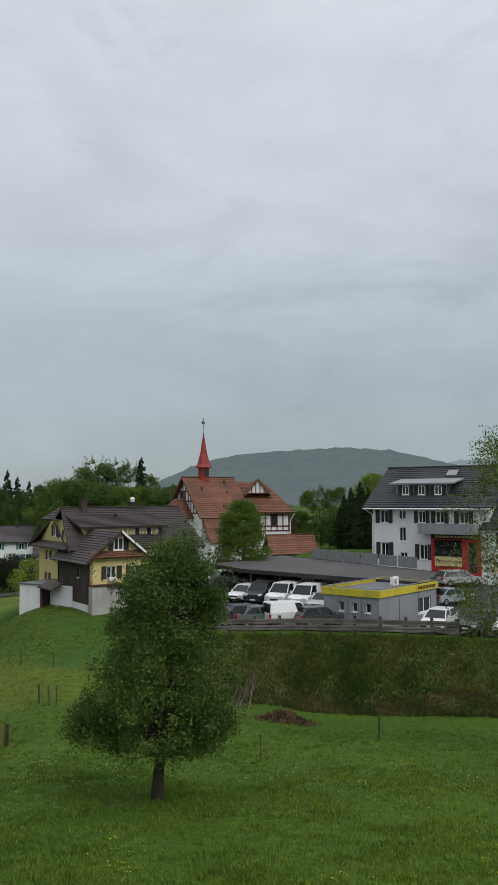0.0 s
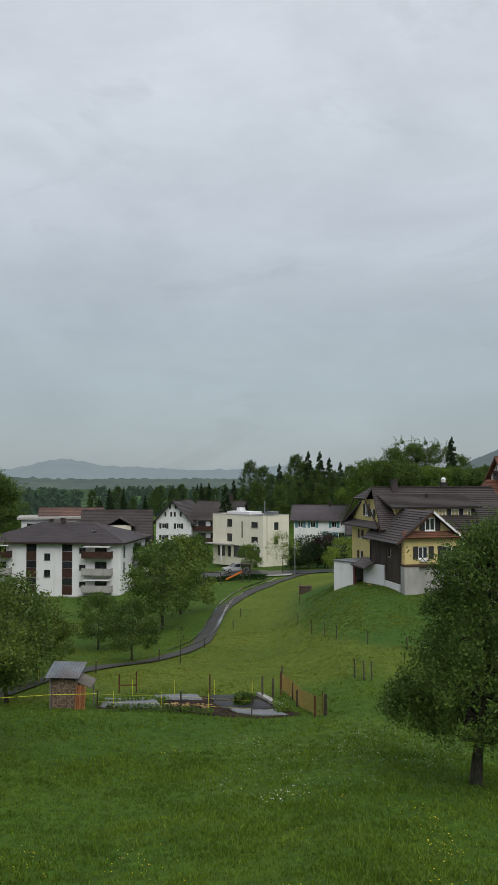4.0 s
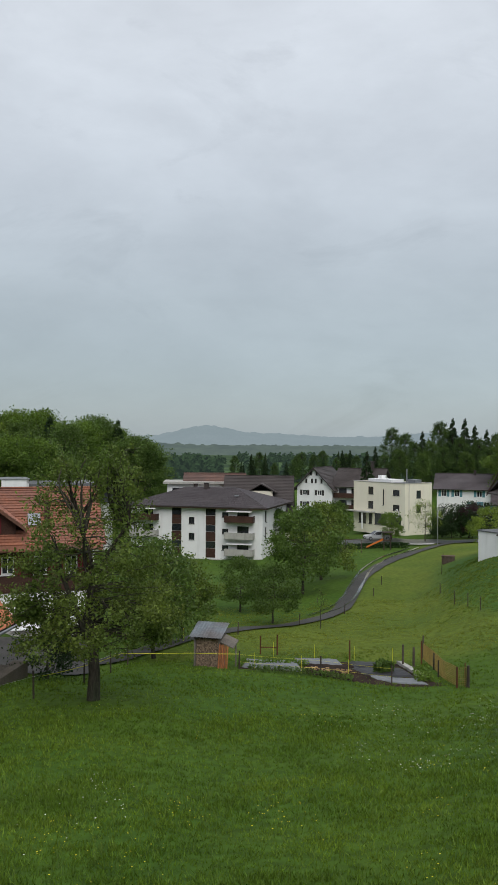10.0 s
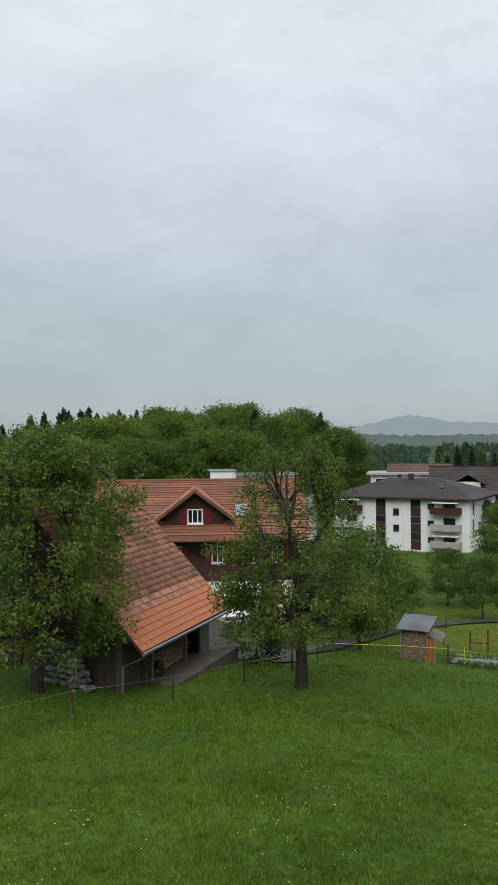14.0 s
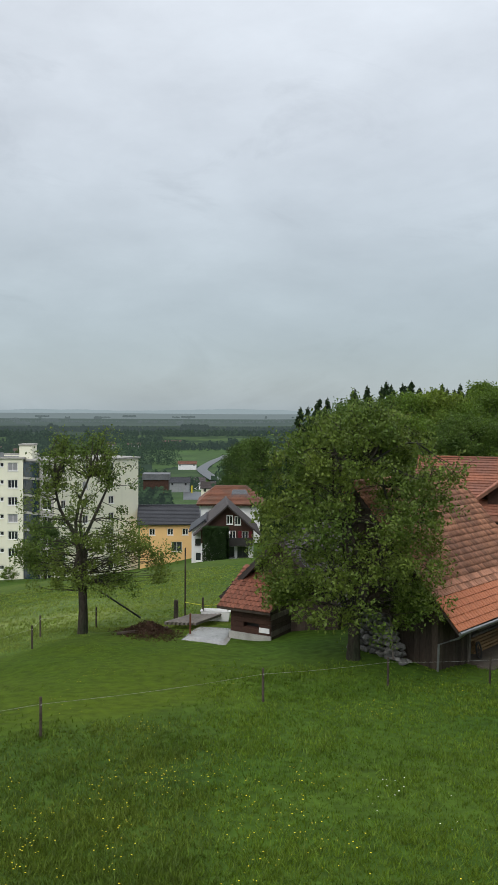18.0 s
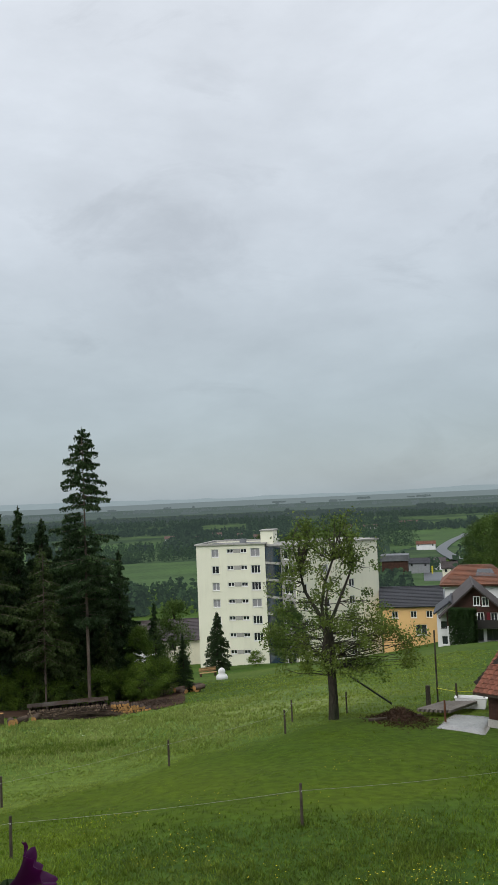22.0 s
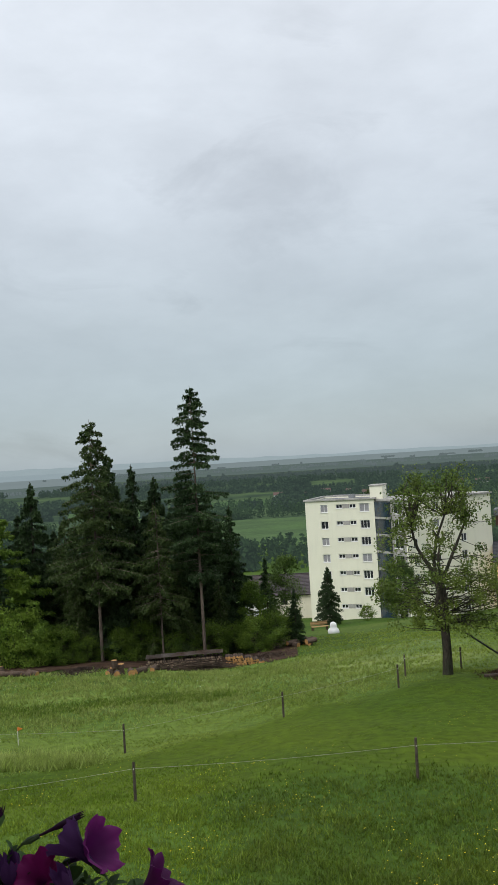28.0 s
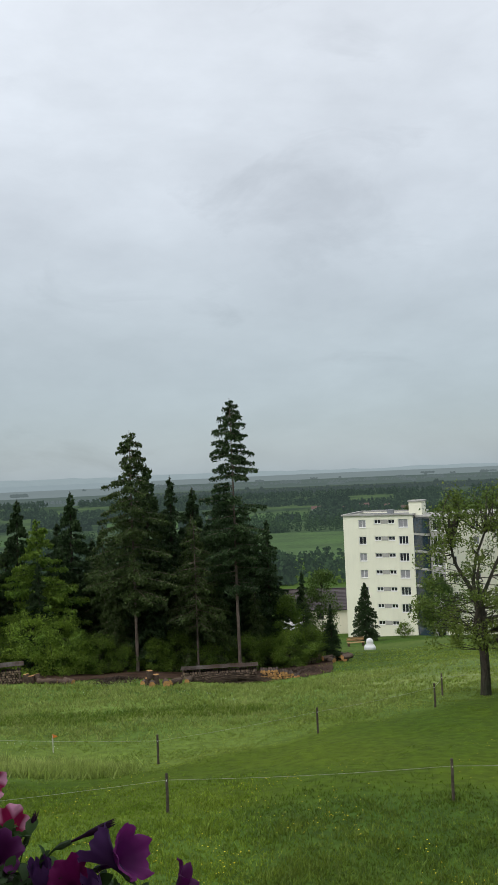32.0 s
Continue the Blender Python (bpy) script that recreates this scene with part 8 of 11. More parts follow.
M_EASTHAZE = haze_glow_mat("hazy_east_fields", (0.05, 0.07, 0.03), (0.02, 0.03, 0.016), (0.135, 0.165, 0.172), 0.004)
M_FARFIELDMIST = haze_glow_mat("misty_pale_plain", (0.025, 0.035, 0.022), (0.014, 0.022, 0.014), (0.074, 0.096, 0.102), 0.005)
M_FARFIELDFADE = haze_glow_mat("fading_pale_plain", (0.02, 0.026, 0.02), (0.014, 0.02, 0.014), (0.165, 0.202, 0.219), 0.005)
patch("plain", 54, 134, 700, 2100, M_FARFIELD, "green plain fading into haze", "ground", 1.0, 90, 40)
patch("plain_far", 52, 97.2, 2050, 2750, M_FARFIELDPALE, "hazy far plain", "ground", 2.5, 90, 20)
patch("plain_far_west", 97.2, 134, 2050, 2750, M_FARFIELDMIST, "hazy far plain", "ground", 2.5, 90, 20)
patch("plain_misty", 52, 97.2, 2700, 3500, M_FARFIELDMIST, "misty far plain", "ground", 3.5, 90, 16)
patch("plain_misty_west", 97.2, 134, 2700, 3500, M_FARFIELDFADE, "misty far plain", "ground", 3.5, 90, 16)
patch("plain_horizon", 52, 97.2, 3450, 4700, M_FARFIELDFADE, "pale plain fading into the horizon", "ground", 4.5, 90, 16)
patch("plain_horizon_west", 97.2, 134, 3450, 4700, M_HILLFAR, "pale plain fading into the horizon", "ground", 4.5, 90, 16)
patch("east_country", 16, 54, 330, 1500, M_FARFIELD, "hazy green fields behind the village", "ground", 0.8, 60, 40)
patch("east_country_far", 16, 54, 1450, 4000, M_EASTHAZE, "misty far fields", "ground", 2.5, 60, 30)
patch("crop_field", 82.0, 90.5, 470, 815, M_FIELD, "bright green crop field beyond the tower block", "field", 1.5, 40, 24, edge=20)
patch("crop_field_far", 62.0, 71.6, 880, 1500, M_FIELD, "light green field beside the valley road", "field", 1.6, 40, 20, edge=90)
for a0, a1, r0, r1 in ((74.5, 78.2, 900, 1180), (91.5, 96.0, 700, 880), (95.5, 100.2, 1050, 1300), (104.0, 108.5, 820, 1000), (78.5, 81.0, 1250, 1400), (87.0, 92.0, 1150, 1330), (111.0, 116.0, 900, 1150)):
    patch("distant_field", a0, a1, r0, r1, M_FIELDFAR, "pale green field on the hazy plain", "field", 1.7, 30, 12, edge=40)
patch("village_field", 29.5, 32.8, 380, 520, M_FIELD, "pale green field behind the village", "field", 1.4, 40, 20, edge=22)
patch("village_field_far", 24.5, 29.0, 620, 900, M_FIELD, "light green field on the far slope", "field", 1.8, 40, 20, edge=40)
patch("valley_meadow", 60.0, 71.6, 330, 640, M_FIELD, "green meadow beside the valley road", "field", 0.7, 40, 30, edge=60)
patch("crop_field_west", 99.5, 103.5, 420, 640, M_FIELD, "green field beyond the wood", "field", 0.8, 30, 20)
patch("wood_floor", 85.6, 125, 68.0, 110, M_EARTH, "brown woodland floor with needles and sawdust", "ground", 0.06, 120, 40, edge=1.6)
# ---------------------------------------------------------------- grass and wild flowers


def grass_blades(name, n, a0, a1, r0, r1, h, material, label, seed, width=0.012, power=1.0, blades=3, soft=0.0):
    rng = np.random.default_rng(seed)
    a = np.radians(rng.uniform(a0, a1, n) + rng.normal(size=n) * soft)
    r0, r1 = (q(np.degrees(a)) if callable(q) else q for q in (r0, r1))
    r = r0 + (r1 - r0) * rng.uniform(0, 1, n) ** power + rng.normal(size=n) * soft * 0.6
    x, y = -np.sin(a) * r, np.cos(a) * r
    lump = 0.6 + 0.5 * np.sin(x * 1.7 + np.sin(y * 1.1) * 2) * np.sin(y * 1.4 + 1) + 0.4 * np.sin(x * 0.45 + 2) * np.sin(y * 0.5)
    keep = rng.uniform(0, 1, n) < np.clip(lump, 0.5, 1)
    x, y, r, lump = x[keep], y[keep], r[keep], lump[keep]
    V, k = [], len(x)
    for b in range(blades):
        bx, by = x + rng.normal(size=k) * 0.05, y + rng.normal(size=k) * 0.05
        z = ground(bx, by) - 0.01
        t = rng.uniform(0, 6.28, k)
        w = width * (0.6 + r / 25)
        hh = h * rng.uniform(0.5, 1.3, k) * np.clip(0.7 + 0.4 * lump, 0.5, 1.4)
        lx, ly = rng.normal(size=k) * 0.45 * hh, rng.normal(size=k) * 0.45 * hh
        V.append(np.stack([np.stack([bx - w * np.cos(t), by - w * np.sin(t), z], 1), np.stack([bx + w * np.cos(t), by + w * np.sin(t), z], 1), np.stack([bx + lx, by + ly, z + hh], 1)], 1).reshape(-1, 3))
    V = np.concatenate(V)
    return tagged(new(name, fast_mesh(name, V, np.arange(len(V)).reshape(-1, 3), material)), label, "grass", kind="stuff")


M_BLADE = leaf_mat("grass_blade", (0.138, 0.210, 0.020), (0.086, 0.152, 0.014))
M_BLADEMID = leaf_mat("mown_blade", (0.17, 0.235, 0.024), (0.12, 0.19, 0.018))
M_BLADEMOWN = leaf_mat("slope_blade", (0.20, 0.225, 0.032), (0.135, 0.175, 0.024))
M_BLADEDRY = leaf_mat("bank_blade", (0.12, 0.105, 0.034), (0.045, 0.085, 0.016))
M_BLADEPALE = leaf_mat("seed_head", (0.29, 0.35, 0.095), (0.20, 0.27, 0.05))
M_BLADELUSH = leaf_mat("lush_blade", (0.118, 0.165, 0.020), (0.074, 0.122, 0.014))
M_BLADEPASTURE = leaf_mat("pasture_blade", (0.225, 0.285, 0.052), (0.155, 0.225, 0.032))
grass_blades("meadow_grass", 94000, -19, 67, 11.5, 34, 0.11, M_BLADE, "short wet meadow grass", 1, power=1.3, soft=1.5)
grass_blades("lush_grass", 24000, 68, 91, 11.5, 25, 0.11, M_BLADELUSH, "darker lush meadow grass near the fence", 11, power=1.2, soft=1.5)
grass_blades("west_grass", 32000, 91, 119, 11.5, 30, 0.10, M_BLADEMID, "short meadow grass by the lower fence", 12, power=1.3, soft=1.0)
grass_blades("upper_grass", 30000, -19, 55, 30, 51, 0.10, M_BLADE, "meadow grass further down the slope", 2, 0.014, soft=2.5)
grass_blades("slope_grass", 22000, 8, 34, 51, 84, 0.06, M_BLADEMOWN, "short yellowish grass on the mown slope", 14, 0.014, soft=0.5)
grass_blades("knoll_grass", 9000, 6.5, 16.6, 64, 98, 0.09, M_BLADELUSH, "long dark grass on the knoll below the farmhouse", 15, 0.014, soft=0.7)
grass_blades("pasture_grass", 30000, 66, 119, cropped_reach, 48, 0.06, M_BLADEPASTURE, "short pale pasture grass", 6, 0.010, soft=0.6)
grass_blades("cropped_grass", 16000, 66, 119, 26.5, cropped_reach, 0.035, M_BLADELUSH, "closely cropped green grass beyond the fence", 16, 0.010, soft=0.5)
grass_blades("ripe_grass", 16000, 66, 85, 48, 92, 0.12, M_BLADEPASTURE, "ripening grass on the slope towards the tower block", 18, 0.012, soft=1.5)
grass_blades("tuft_line", 7000, 90, 108, 47.6, 50.4, 0.17, M_BLADE, "line of longer green tufts across the pasture", 17, 0.012, soft=0.7)
grass_blades("bank_grass", 24000, -19, 6.5, 56.5, 63.2, 0.26, M_BLADEDRY, "rough brown grass on the steep bank", 3, 0.015, blades=4)
grass_blades("bank_top_grass", 15000, -19, 6.5, 58.6, 63.4, 0.24, M_BLADE, "green grass along the upper bank", 13, 0.013, blades=3)
grass_blades("seeding_grass", 26000, 82, 118, 44, 65, 0.2, M_BLADEPALE, "pale seeding grass at the foot of the meadow", 4, 0.012, soft=3.0)
grass_blades("tall_tuft_grass", 5000, 100, 111, 33.8, 36.4, 0.40, M_BLADEPALE, "clump of tall pale grass beside the fence", 5, 0.012, soft=0.8)


def specks(name, spots, size, material, label, seed):
    """Small blossoms on stalks, scattered in drifts: (bearings, distances, how many)."""
    rng = np.random.default_rng(seed)
    P = []
    for a0, a1, r0, r1, n in spots:
        c = max(6, n // 14)
        ca, cr = rng.uniform(a0, a1, c), rng.uniform(r0, r1, c)
        k = rng.integers(0, c, n)
        a, r = np.radians(ca[k] + rng.normal(size=n) * 1.0), cr[k] + rng.normal(size=n) * 0.9
        x, y = -np.sin(a) * r, np.cos(a) * r
        P.append(np.stack([x, y, ground(x, y) + rng.uniform(0.06, 0.2, n)], 1))
    P = np.concatenate(P)
    n = len(P)
    s = size * rng.uniform(0.6, 1.3, n)
    ang = np.arange(6) * math.pi / 3
    ring = np.stack([P[:, 0, None] + s[:, None] * np.cos(ang), P[:, 1, None] + s[:, None] * np.sin(ang), P[:, 2, None] + s[:, None] * 0.35 * np.ones(6)], -1)
    verts = np.concatenate([ring, P[:, None, :]], 1).reshape(-1, 3)
    base = np.arange(n)[:, None] * 7
    tri = np.concatenate([np.stack([base[:, 0] + i, base[:, 0] + (i + 1) % 6, base[:, 0] + 6], 1) for i in range(6)])
    return tagged(new(name, fast_mesh(name, verts, tri, material)), label, "wild flowers", kind="stuff")


specks("buttercups", [(-18, 118, 12, 22, 900), (-18, 118, 22, 36, 600), (60, 100, 11.5, 20, 260), (-14, -4, 33, 40, 160), (64, 84, 60, 95, 300)], 0.014, M_BUTTERCUP, "small yellow buttercups scattered in the grass", 21)
specks("daisies", [(-17, 14, 27, 38, 260), (10, 24, 26, 39, 420), (20, 60, 15, 26, 60), (80, 110, 40, 60, 160)], 0.017, M_DAISY, "small white daisies scattered in the grass", 22)

# ---------------------------------------------------------------- car park: container office, carport, rail, cars


def container():
    C, R = Vector((9.66, 64.0)), Vector((15.7, 71.3))
    u = (R - C).normalized()
    yaw = math.degrees(math.atan2(u.y, u.x))
    root = house("container_office", C, yaw, -10.15, "grey container office with yellow roof trim on the car park", "container")
    L, D, H = 9.0, 5.0, 2.65
    front = [(5.9, 0.75, 2.2, 1.25, "w")]
    left = [(0.75, 1.35, 0.45, 0.72, "w1"), (1.95, 1.35, 0.45, 0.72, "w1"), (3.15, 1.35, 0.45, 0.72, "w1")]
    four_walls(root, L, D, -0.4, H, M_CONTAINER, front=front, left=[(D - h[0] - h[2], *h[1:]) for h in left])
    part("door", boxed(-0.03, -0.003, 3.95, 4.75, 0.1, 2.1), M_CONTAINER, root, "grey steel door")
    for x in (2.9, 6.0):
        part("seam", boxed(x, x + 0.08, -0.03, -0.003, -0.3, H), M_METAL, root)
    for y in (1.5, 2.75):
        part("seam", boxed(-0.03, -0.003, y, y + 0.08, -0.3, H), M_METAL, root)
    for a in ((-0.12, L + 0.12, -0.12, -0.002), (-0.12, L + 0.12, D + 0.002, D + 0.12), (-0.12, -0.002, 0, D), (L + 0.002, L + 0.12, 0, D)):
        part("yellow_trim", boxed(*a, H - 0.12, H + 0.42), M_YELLOWTRIM, root, "weathered yellow fascia")
    part("roof", boxed(0, L, 0, D, H + 0.1, H + 0.2), M_ROOFFELT, root)
    for i in range(12):
        part("letter_bar", boxed(5.7 + 0.25 * i, 5.87 + 0.25 * i, -0.14, -0.122, H + 0.03, H + 0.27), M_TIMBER, root)
    part("roof_rail", tube(bmesh.new(), [(0.1, 0.1, H + 0.5), (L - 0.1, 0.1, H + 0.5), (L - 0.1, D - 0.1, H + 0.5), (0.1, D - 0.1, H + 0.5), (0.1, 0.1, H + 0.5)], 0.04, 5), M_METAL, root)
    ac = empty("air_conditioner", root.matrix_world @ pose(5.6, 2.0, H + 0.2) @ Matrix.Scale(0.8, 4), "white air conditioning unit on the container roof", "air conditioner")
    part("casing", boxed(0, 1.0, 0, 0.45, 0, 0.85, 0.03), M_FRAME, ac)
    part("fan_grille", lathe(bmesh.new(), [(0.3, 0), (0.3, 0.03), (0.1, 0.04)], 14), M_CONCRETE, ac, m=pose(0.38, -0.001, 0.42, 90, 0, 0))


container()


def carport():
    z = -7.25
    pts = [(-4.0, 90.7), (-0.65, 83.7), (14.4, 69.9), (17.4, 79.6), (3.9, 102.7)]
    root = empty("carport", pose(5, 82, -10.0), "long flat carport roof on dark steel posts over parked cars", "carport")
    off = Vector((5, 82, -10.0))
    bm = prism(bmesh.new(), [Vector((x, y, z)) - off for x, y in pts], (0, 0, 0.12))
    part("roof", bm, M_CARPORT, root, "dark gravelled flat roof")
    for (x0, y0), (x1, y1) in zip(pts, pts[1:] + pts[:1]):
        d = Vector((y1 - y0, x0 - x1, 0)).normalized() * 0.06
        part("fascia", prism(bmesh.new(), [Vector((x0, y0, z - 0.22)) - off, Vector((x1, y1, z - 0.22)) - off, Vector((x1, y1, z + 0.16)) - off, Vector((x0, y0, z + 0.16)) - off], d), M_DARKMETAL, root)
    for t in np.linspace(0.04, 0.96, 6):
        x, y = -0.65 + 15.05 * t, 83.7 - 13.8 * t
        for k in (0.4, 6.5):
            px, py = x + 0.35 * k, y + 0.75 * k
            part("post", boxed(px - 5 - 0.09, px - 5 + 0.09, py - 82 - 0.09, py - 82 + 0.09, gz(px, py) + 10 - 0.1, z + 10), M_DARKMETAL, root)
        part("beam", tube(bmesh.new(), [Vector((x, y, z - 0.14)) - off, Vector((x + 3.4, y + 8.6, z - 0.14)) - off], 0.11, 4), M_DARKMETAL, root)
    # frosted parapet panels along the far edge
    scr = empty("glass_screen", pose(0, 0, 0), "row of frosted glass panels behind the carport roof", "screen")
    a, b = Vector((7.0, 97.6)), Vector((16.3, 83.0))
    for i in range(6):
        p, q = a.lerp(b, i / 6 + 0.008), a.lerp(b, (i + 1) / 6 - 0.008)
        d = Vector((q.y - p.y, p.x - q.x, 0)).normalized() * 0.05
        part("panel", prism(bmesh.new(), [(p.x, p.y, z + 0.17), (q.x, q.y, z + 0.17), (q.x, q.y, z + 1.25), (p.x, p.y, z + 1.25)], d), M_CONTAINER, scr)
        part("post", boxed(p.x - 0.04, p.x + 0.04, p.y - 0.04, p.y + 0.04, z + 0.12, z + 1.32), M_METAL, scr)


carport()


M_WOODRAIL = mat("weathered_rail_wood", (0.17, 0.155, 0.135), 0.75, 0, 0.35, 0.9, 10, 0.4, (0.085, 0.075, 0.064), per_object=0.2)


def guard_rail():
    root = empty("guard_rail", pose(0, 0, 0), "dark wooden guard rail along the top of the bank", "guard rail")
    az = np.linspace(4.6, -13.6, 12)
    pts = [bear(a, 63.2) for a in az]
    for i, (x, y) in enumerate(pts):
        g = gz(x, y) + 0.25
        part("post", boxed(x - 0.1, x + 0.1, y - 0.1, y + 0.1, g - 0.6, g + 1.25), M_WOODDARK, root)
        if i:
            px, py = pts[i - 1]
            pg = gz(px, py) + 0.25
            for h in (0.42, 0.88):
                part("rail", prism(bmesh.new(), [(px, py - 0.13, pg + h - 0.17), (x, y - 0.13, g + h - 0.17), (x, y - 0.13, g + h + 0.17), (px, py - 0.13, pg + h + 0.17)], (0, 0.06, 0)), M_WOODRAIL, root)
                part("groove", prism(bmesh.new(), [(px, py - 0.135, pg + h - 0.025), (x, y - 0.135, g + h - 0.025), (x, y - 0.135, g + h + 0.02), (px, py - 0.135, pg + h + 0.02)], (0, 0.004, 0)), M_SHUTTER, root)
    white = [bear(a, 64.6) for a in (4.2, -1.5)]
    part("white_kerb", prism(bmesh.new(), [(*white[0], gz(*white[0]) - 0.1), (*white[1], gz(*white[1]) - 0.1), (*white[1], gz(*white[1]) + 0.22), (*white[0], gz(*white[0]) + 0.22)], (0.05, 0.25, 0)), M_WHITEPLASTIC, root)


guard_rail()

PAINTS = {}


def paint(name, color):
    if name not in PAINTS:
        PAINTS[name] = mat(name + "_car_paint", color, 0.3, 0.15, 0.08, 0.8, 6, 0.0, spec=0.6)
    return PAINTS[name]


M_CARGLASS = mat("car_glass", (0.010, 0.012, 0.014), 0.12, 0, 0.1, 1, 6, 0.0, spec=0.35)
M_LAMP = mat("head_lamp", (0.75, 0.77, 0.8), 0.15, 0, 0.1, 1, 6, 0.0, spec=0.8)
M_TAIL = mat("tail_lamp", (0.45, 0.02, 0.02), 0.25, 0, 0.1, 1, 6, 0.0, spec=0.6)
SHAPES = {
    # length, width, body outline, cabin outline
    "hatch": (4.1, 1.75, [(0, 0.32), (0, 0.72), (0.25, 0.86), (1.15, 0.98), (3.9, 0.98), (4.1, 0.8), (4.1, 0.32)], [(1.0, 0.96), (1.75, 1.46), (3.45, 1.48), (4.0, 0.96)]),
    "estate": (4.6, 1.8, [(0, 0.32), (0, 0.7), (0.25, 0.84), (1.3, 0.96), (4.4, 0.98), (4.6, 0.8), (4.6, 0.32)], [(1.15, 0.94), (1.95, 1.46), (4.1, 1.5), (4.5, 0.96)]),
    "saloon": (4.5, 1.78, [(0, 0.3), (0, 0.66), (0.25, 0.8), (1.3, 0.92), (3.8, 0.95), (4.4, 0.9), (4.5, 0.7), (4.5, 0.3)], [(1.2, 0.9), (2.0, 1.4), (3.2, 1.41), (4.0, 0.92)]),
    "van": (4.9, 1.95, [(0, 0.35), (0, 0.9), (0.3, 1.08), (0.95, 1.2), (4.85, 1.2), (4.9, 1.0), (4.9, 0.35)], [(0.85, 1.18), (1.6, 1.92), (4.75, 1.95), (4.88, 1.18)]),
    "small_van": (4.2, 1.8, [(0, 0.33), (0, 0.8), (0.25, 0.95), (1.0, 1.08), (4.15, 1.08), (4.2, 0.9), (4.2, 0.33)], [(0.9, 1.06), (1.6, 1.72), (4.05, 1.78), (4.18, 1.06)]),
}


def car(shape, colour, x, y, yaw, label, panel=False):
    L, W, body, cab = SHAPES[shape]
    z = gz(x, y) + 0.09
    root = empty("parked_car" if "van" not in shape else "parked_van", pose(x, y, z, 0, 0, yaw), label, "car" if "van" not in shape else "van", "parked cars")
    pt = paint(colour[0], colour[1])
    bm = bmesh.new()
    prism(bm, [(px - L / 2, -W / 2, pz) for px, pz in body], (0, W, 0))
    bmesh.ops.bevel(bm, geom=[e for e in bm.edges if abs((e.verts[0].co - e.verts[1].co).y) < 0.1], offset=0.07, segments=2, affect="EDGES")
    b = part("body", bm, pt, root, smooth=False)
    bm = bmesh.new()
    lo = [bm.verts.new((px - L / 2, s * (W / 2 - 0.06), pz)) for s in (-1, 1) for px, pz in (cab[0], cab[3])]
    hi = [bm.verts.new((px - L / 2, s * (W / 2 - 0.24), pz)) for s in (-1, 1) for px, pz in (cab[1], cab[2])]
    for q in ((lo[0], lo[1], hi[1], hi[0]), (lo[3], lo[2], hi[2], hi[3]), (lo[2], lo[0], hi[0], hi[2]), (lo[1], lo[3], hi[3], hi[1]), (hi[0], hi[1], hi[3], hi[2])):
        bm.faces.new(q)
    part("glazing", bm, M_CARGLASS, root, "dark car windows")
    x1, x2, top = cab[1][0] - L / 2, cab[2][0] - L / 2, (cab[1][1] + cab[2][1]) / 2
    part("roof", boxed(x1 - 0.03, x2 + 0.05, -W / 2 + 0.2, W / 2 - 0.2, top - 0.05, top + 0.05, 0.025), pt, root)
    for s in (-1, 1):
        for f in (0.0, 0.45, 1.0):
            pa = Vector((cab[0][0] + (cab[3][0] - cab[0][0]) * f - L / 2, s * (W / 2 - 0.05), cab[0][1]))
            pb = Vector((cab[1][0] + (cab[2][0] - cab[1][0]) * f - L / 2, s * (W / 2 - 0.22), top))
            part("pillar", tube(bmesh.new(), [pa, pb], 0.05, 4), pt, root)
        if panel:
            part("side_panel", prism(bmesh.new(), [(-0.2, s * (W / 2 - 0.045), cab[0][1]), (cab[3][0] - L / 2 - 0.05, s * (W / 2 - 0.045), cab[0][1]), (x2, s * (W / 2 - 0.21), top), (0.0, s * (W / 2 - 0.21), top)], (0, s * 0.02, 0)), pt, root)
        part("head_lamp", boxed(-L / 2 - 0.02, -L / 2 + 0.25, s * W / 2 * 0.72 - 0.17, s * W / 2 * 0.72 + 0.17, body[1][1] - 0.08, body[1][1] + 0.1, 0.02), M_LAMP, root)
        part("tail_lamp", boxed(L / 2 - 0.12, L / 2 + 0.015, s * W / 2 * 0.78 - 0.14, s * W / 2 * 0.78 + 0.14, 0.68, 0.98, 0.02), M_TAIL, root)
        part("mirror", boxed(cab[0][0] - L / 2 + 0.35, cab[0][0] - L / 2 + 0.5, s * (W / 2 + 0.08) - 0.09, s * (W / 2 + 0.08) + 0.09, cab[0][1] + 0.02, cab[0][1] + 0.18, 0.02), pt, root)
        for wx in (-L / 2 + 0.8, L / 2 - 0.8):
            w = part("wheel", lathe(bmesh.new(), [(0.2, -0.11), (0.32, -0.1), (0.33, 0.0), (0.32, 0.1), (0.2, 0.11)], 16), M_TYRE, root, m=pose(wx, s * (W / 2 - 0.1), 0.33, 90, 0, 0))
            part("rim", lathe(bmesh.new(), [(0.2, -0.12), (0.19, 0.12), (0.05, 0.125)], 10), M_METAL, w)
    part("bumper", boxed(-L / 2 - 0.03, -L / 2 + 0.1, -W / 2 + 0.1, W / 2 - 0.1, 0.32, 0.5, 0.03), M_TYRE, root)
    part("grille", boxed(-L / 2 - 0.015, -L / 2 + 0.05, -0.4, 0.4, 0.55, 0.7), M_TYRE, root)
    part("plate_bar", boxed(-L / 2 - 0.045, -L / 2 - 0.032, -0.26, 0.26, 0.42, 0.53), M_FRAME, root)
    return root


WHITE, SILVER, BLUE, DARK, GREEN, BLACK = ("white", (0.72, 0.72, 0.72)), ("silver", (0.40, 0.41, 0.42)), ("pale_blue", (0.30, 0.36, 0.41)), ("dark_grey", (0.06, 0.06, 0.065)), ("grey_green", (0.12, 0.14, 0.14)), ("black", (0.018, 0.018, 0.02))
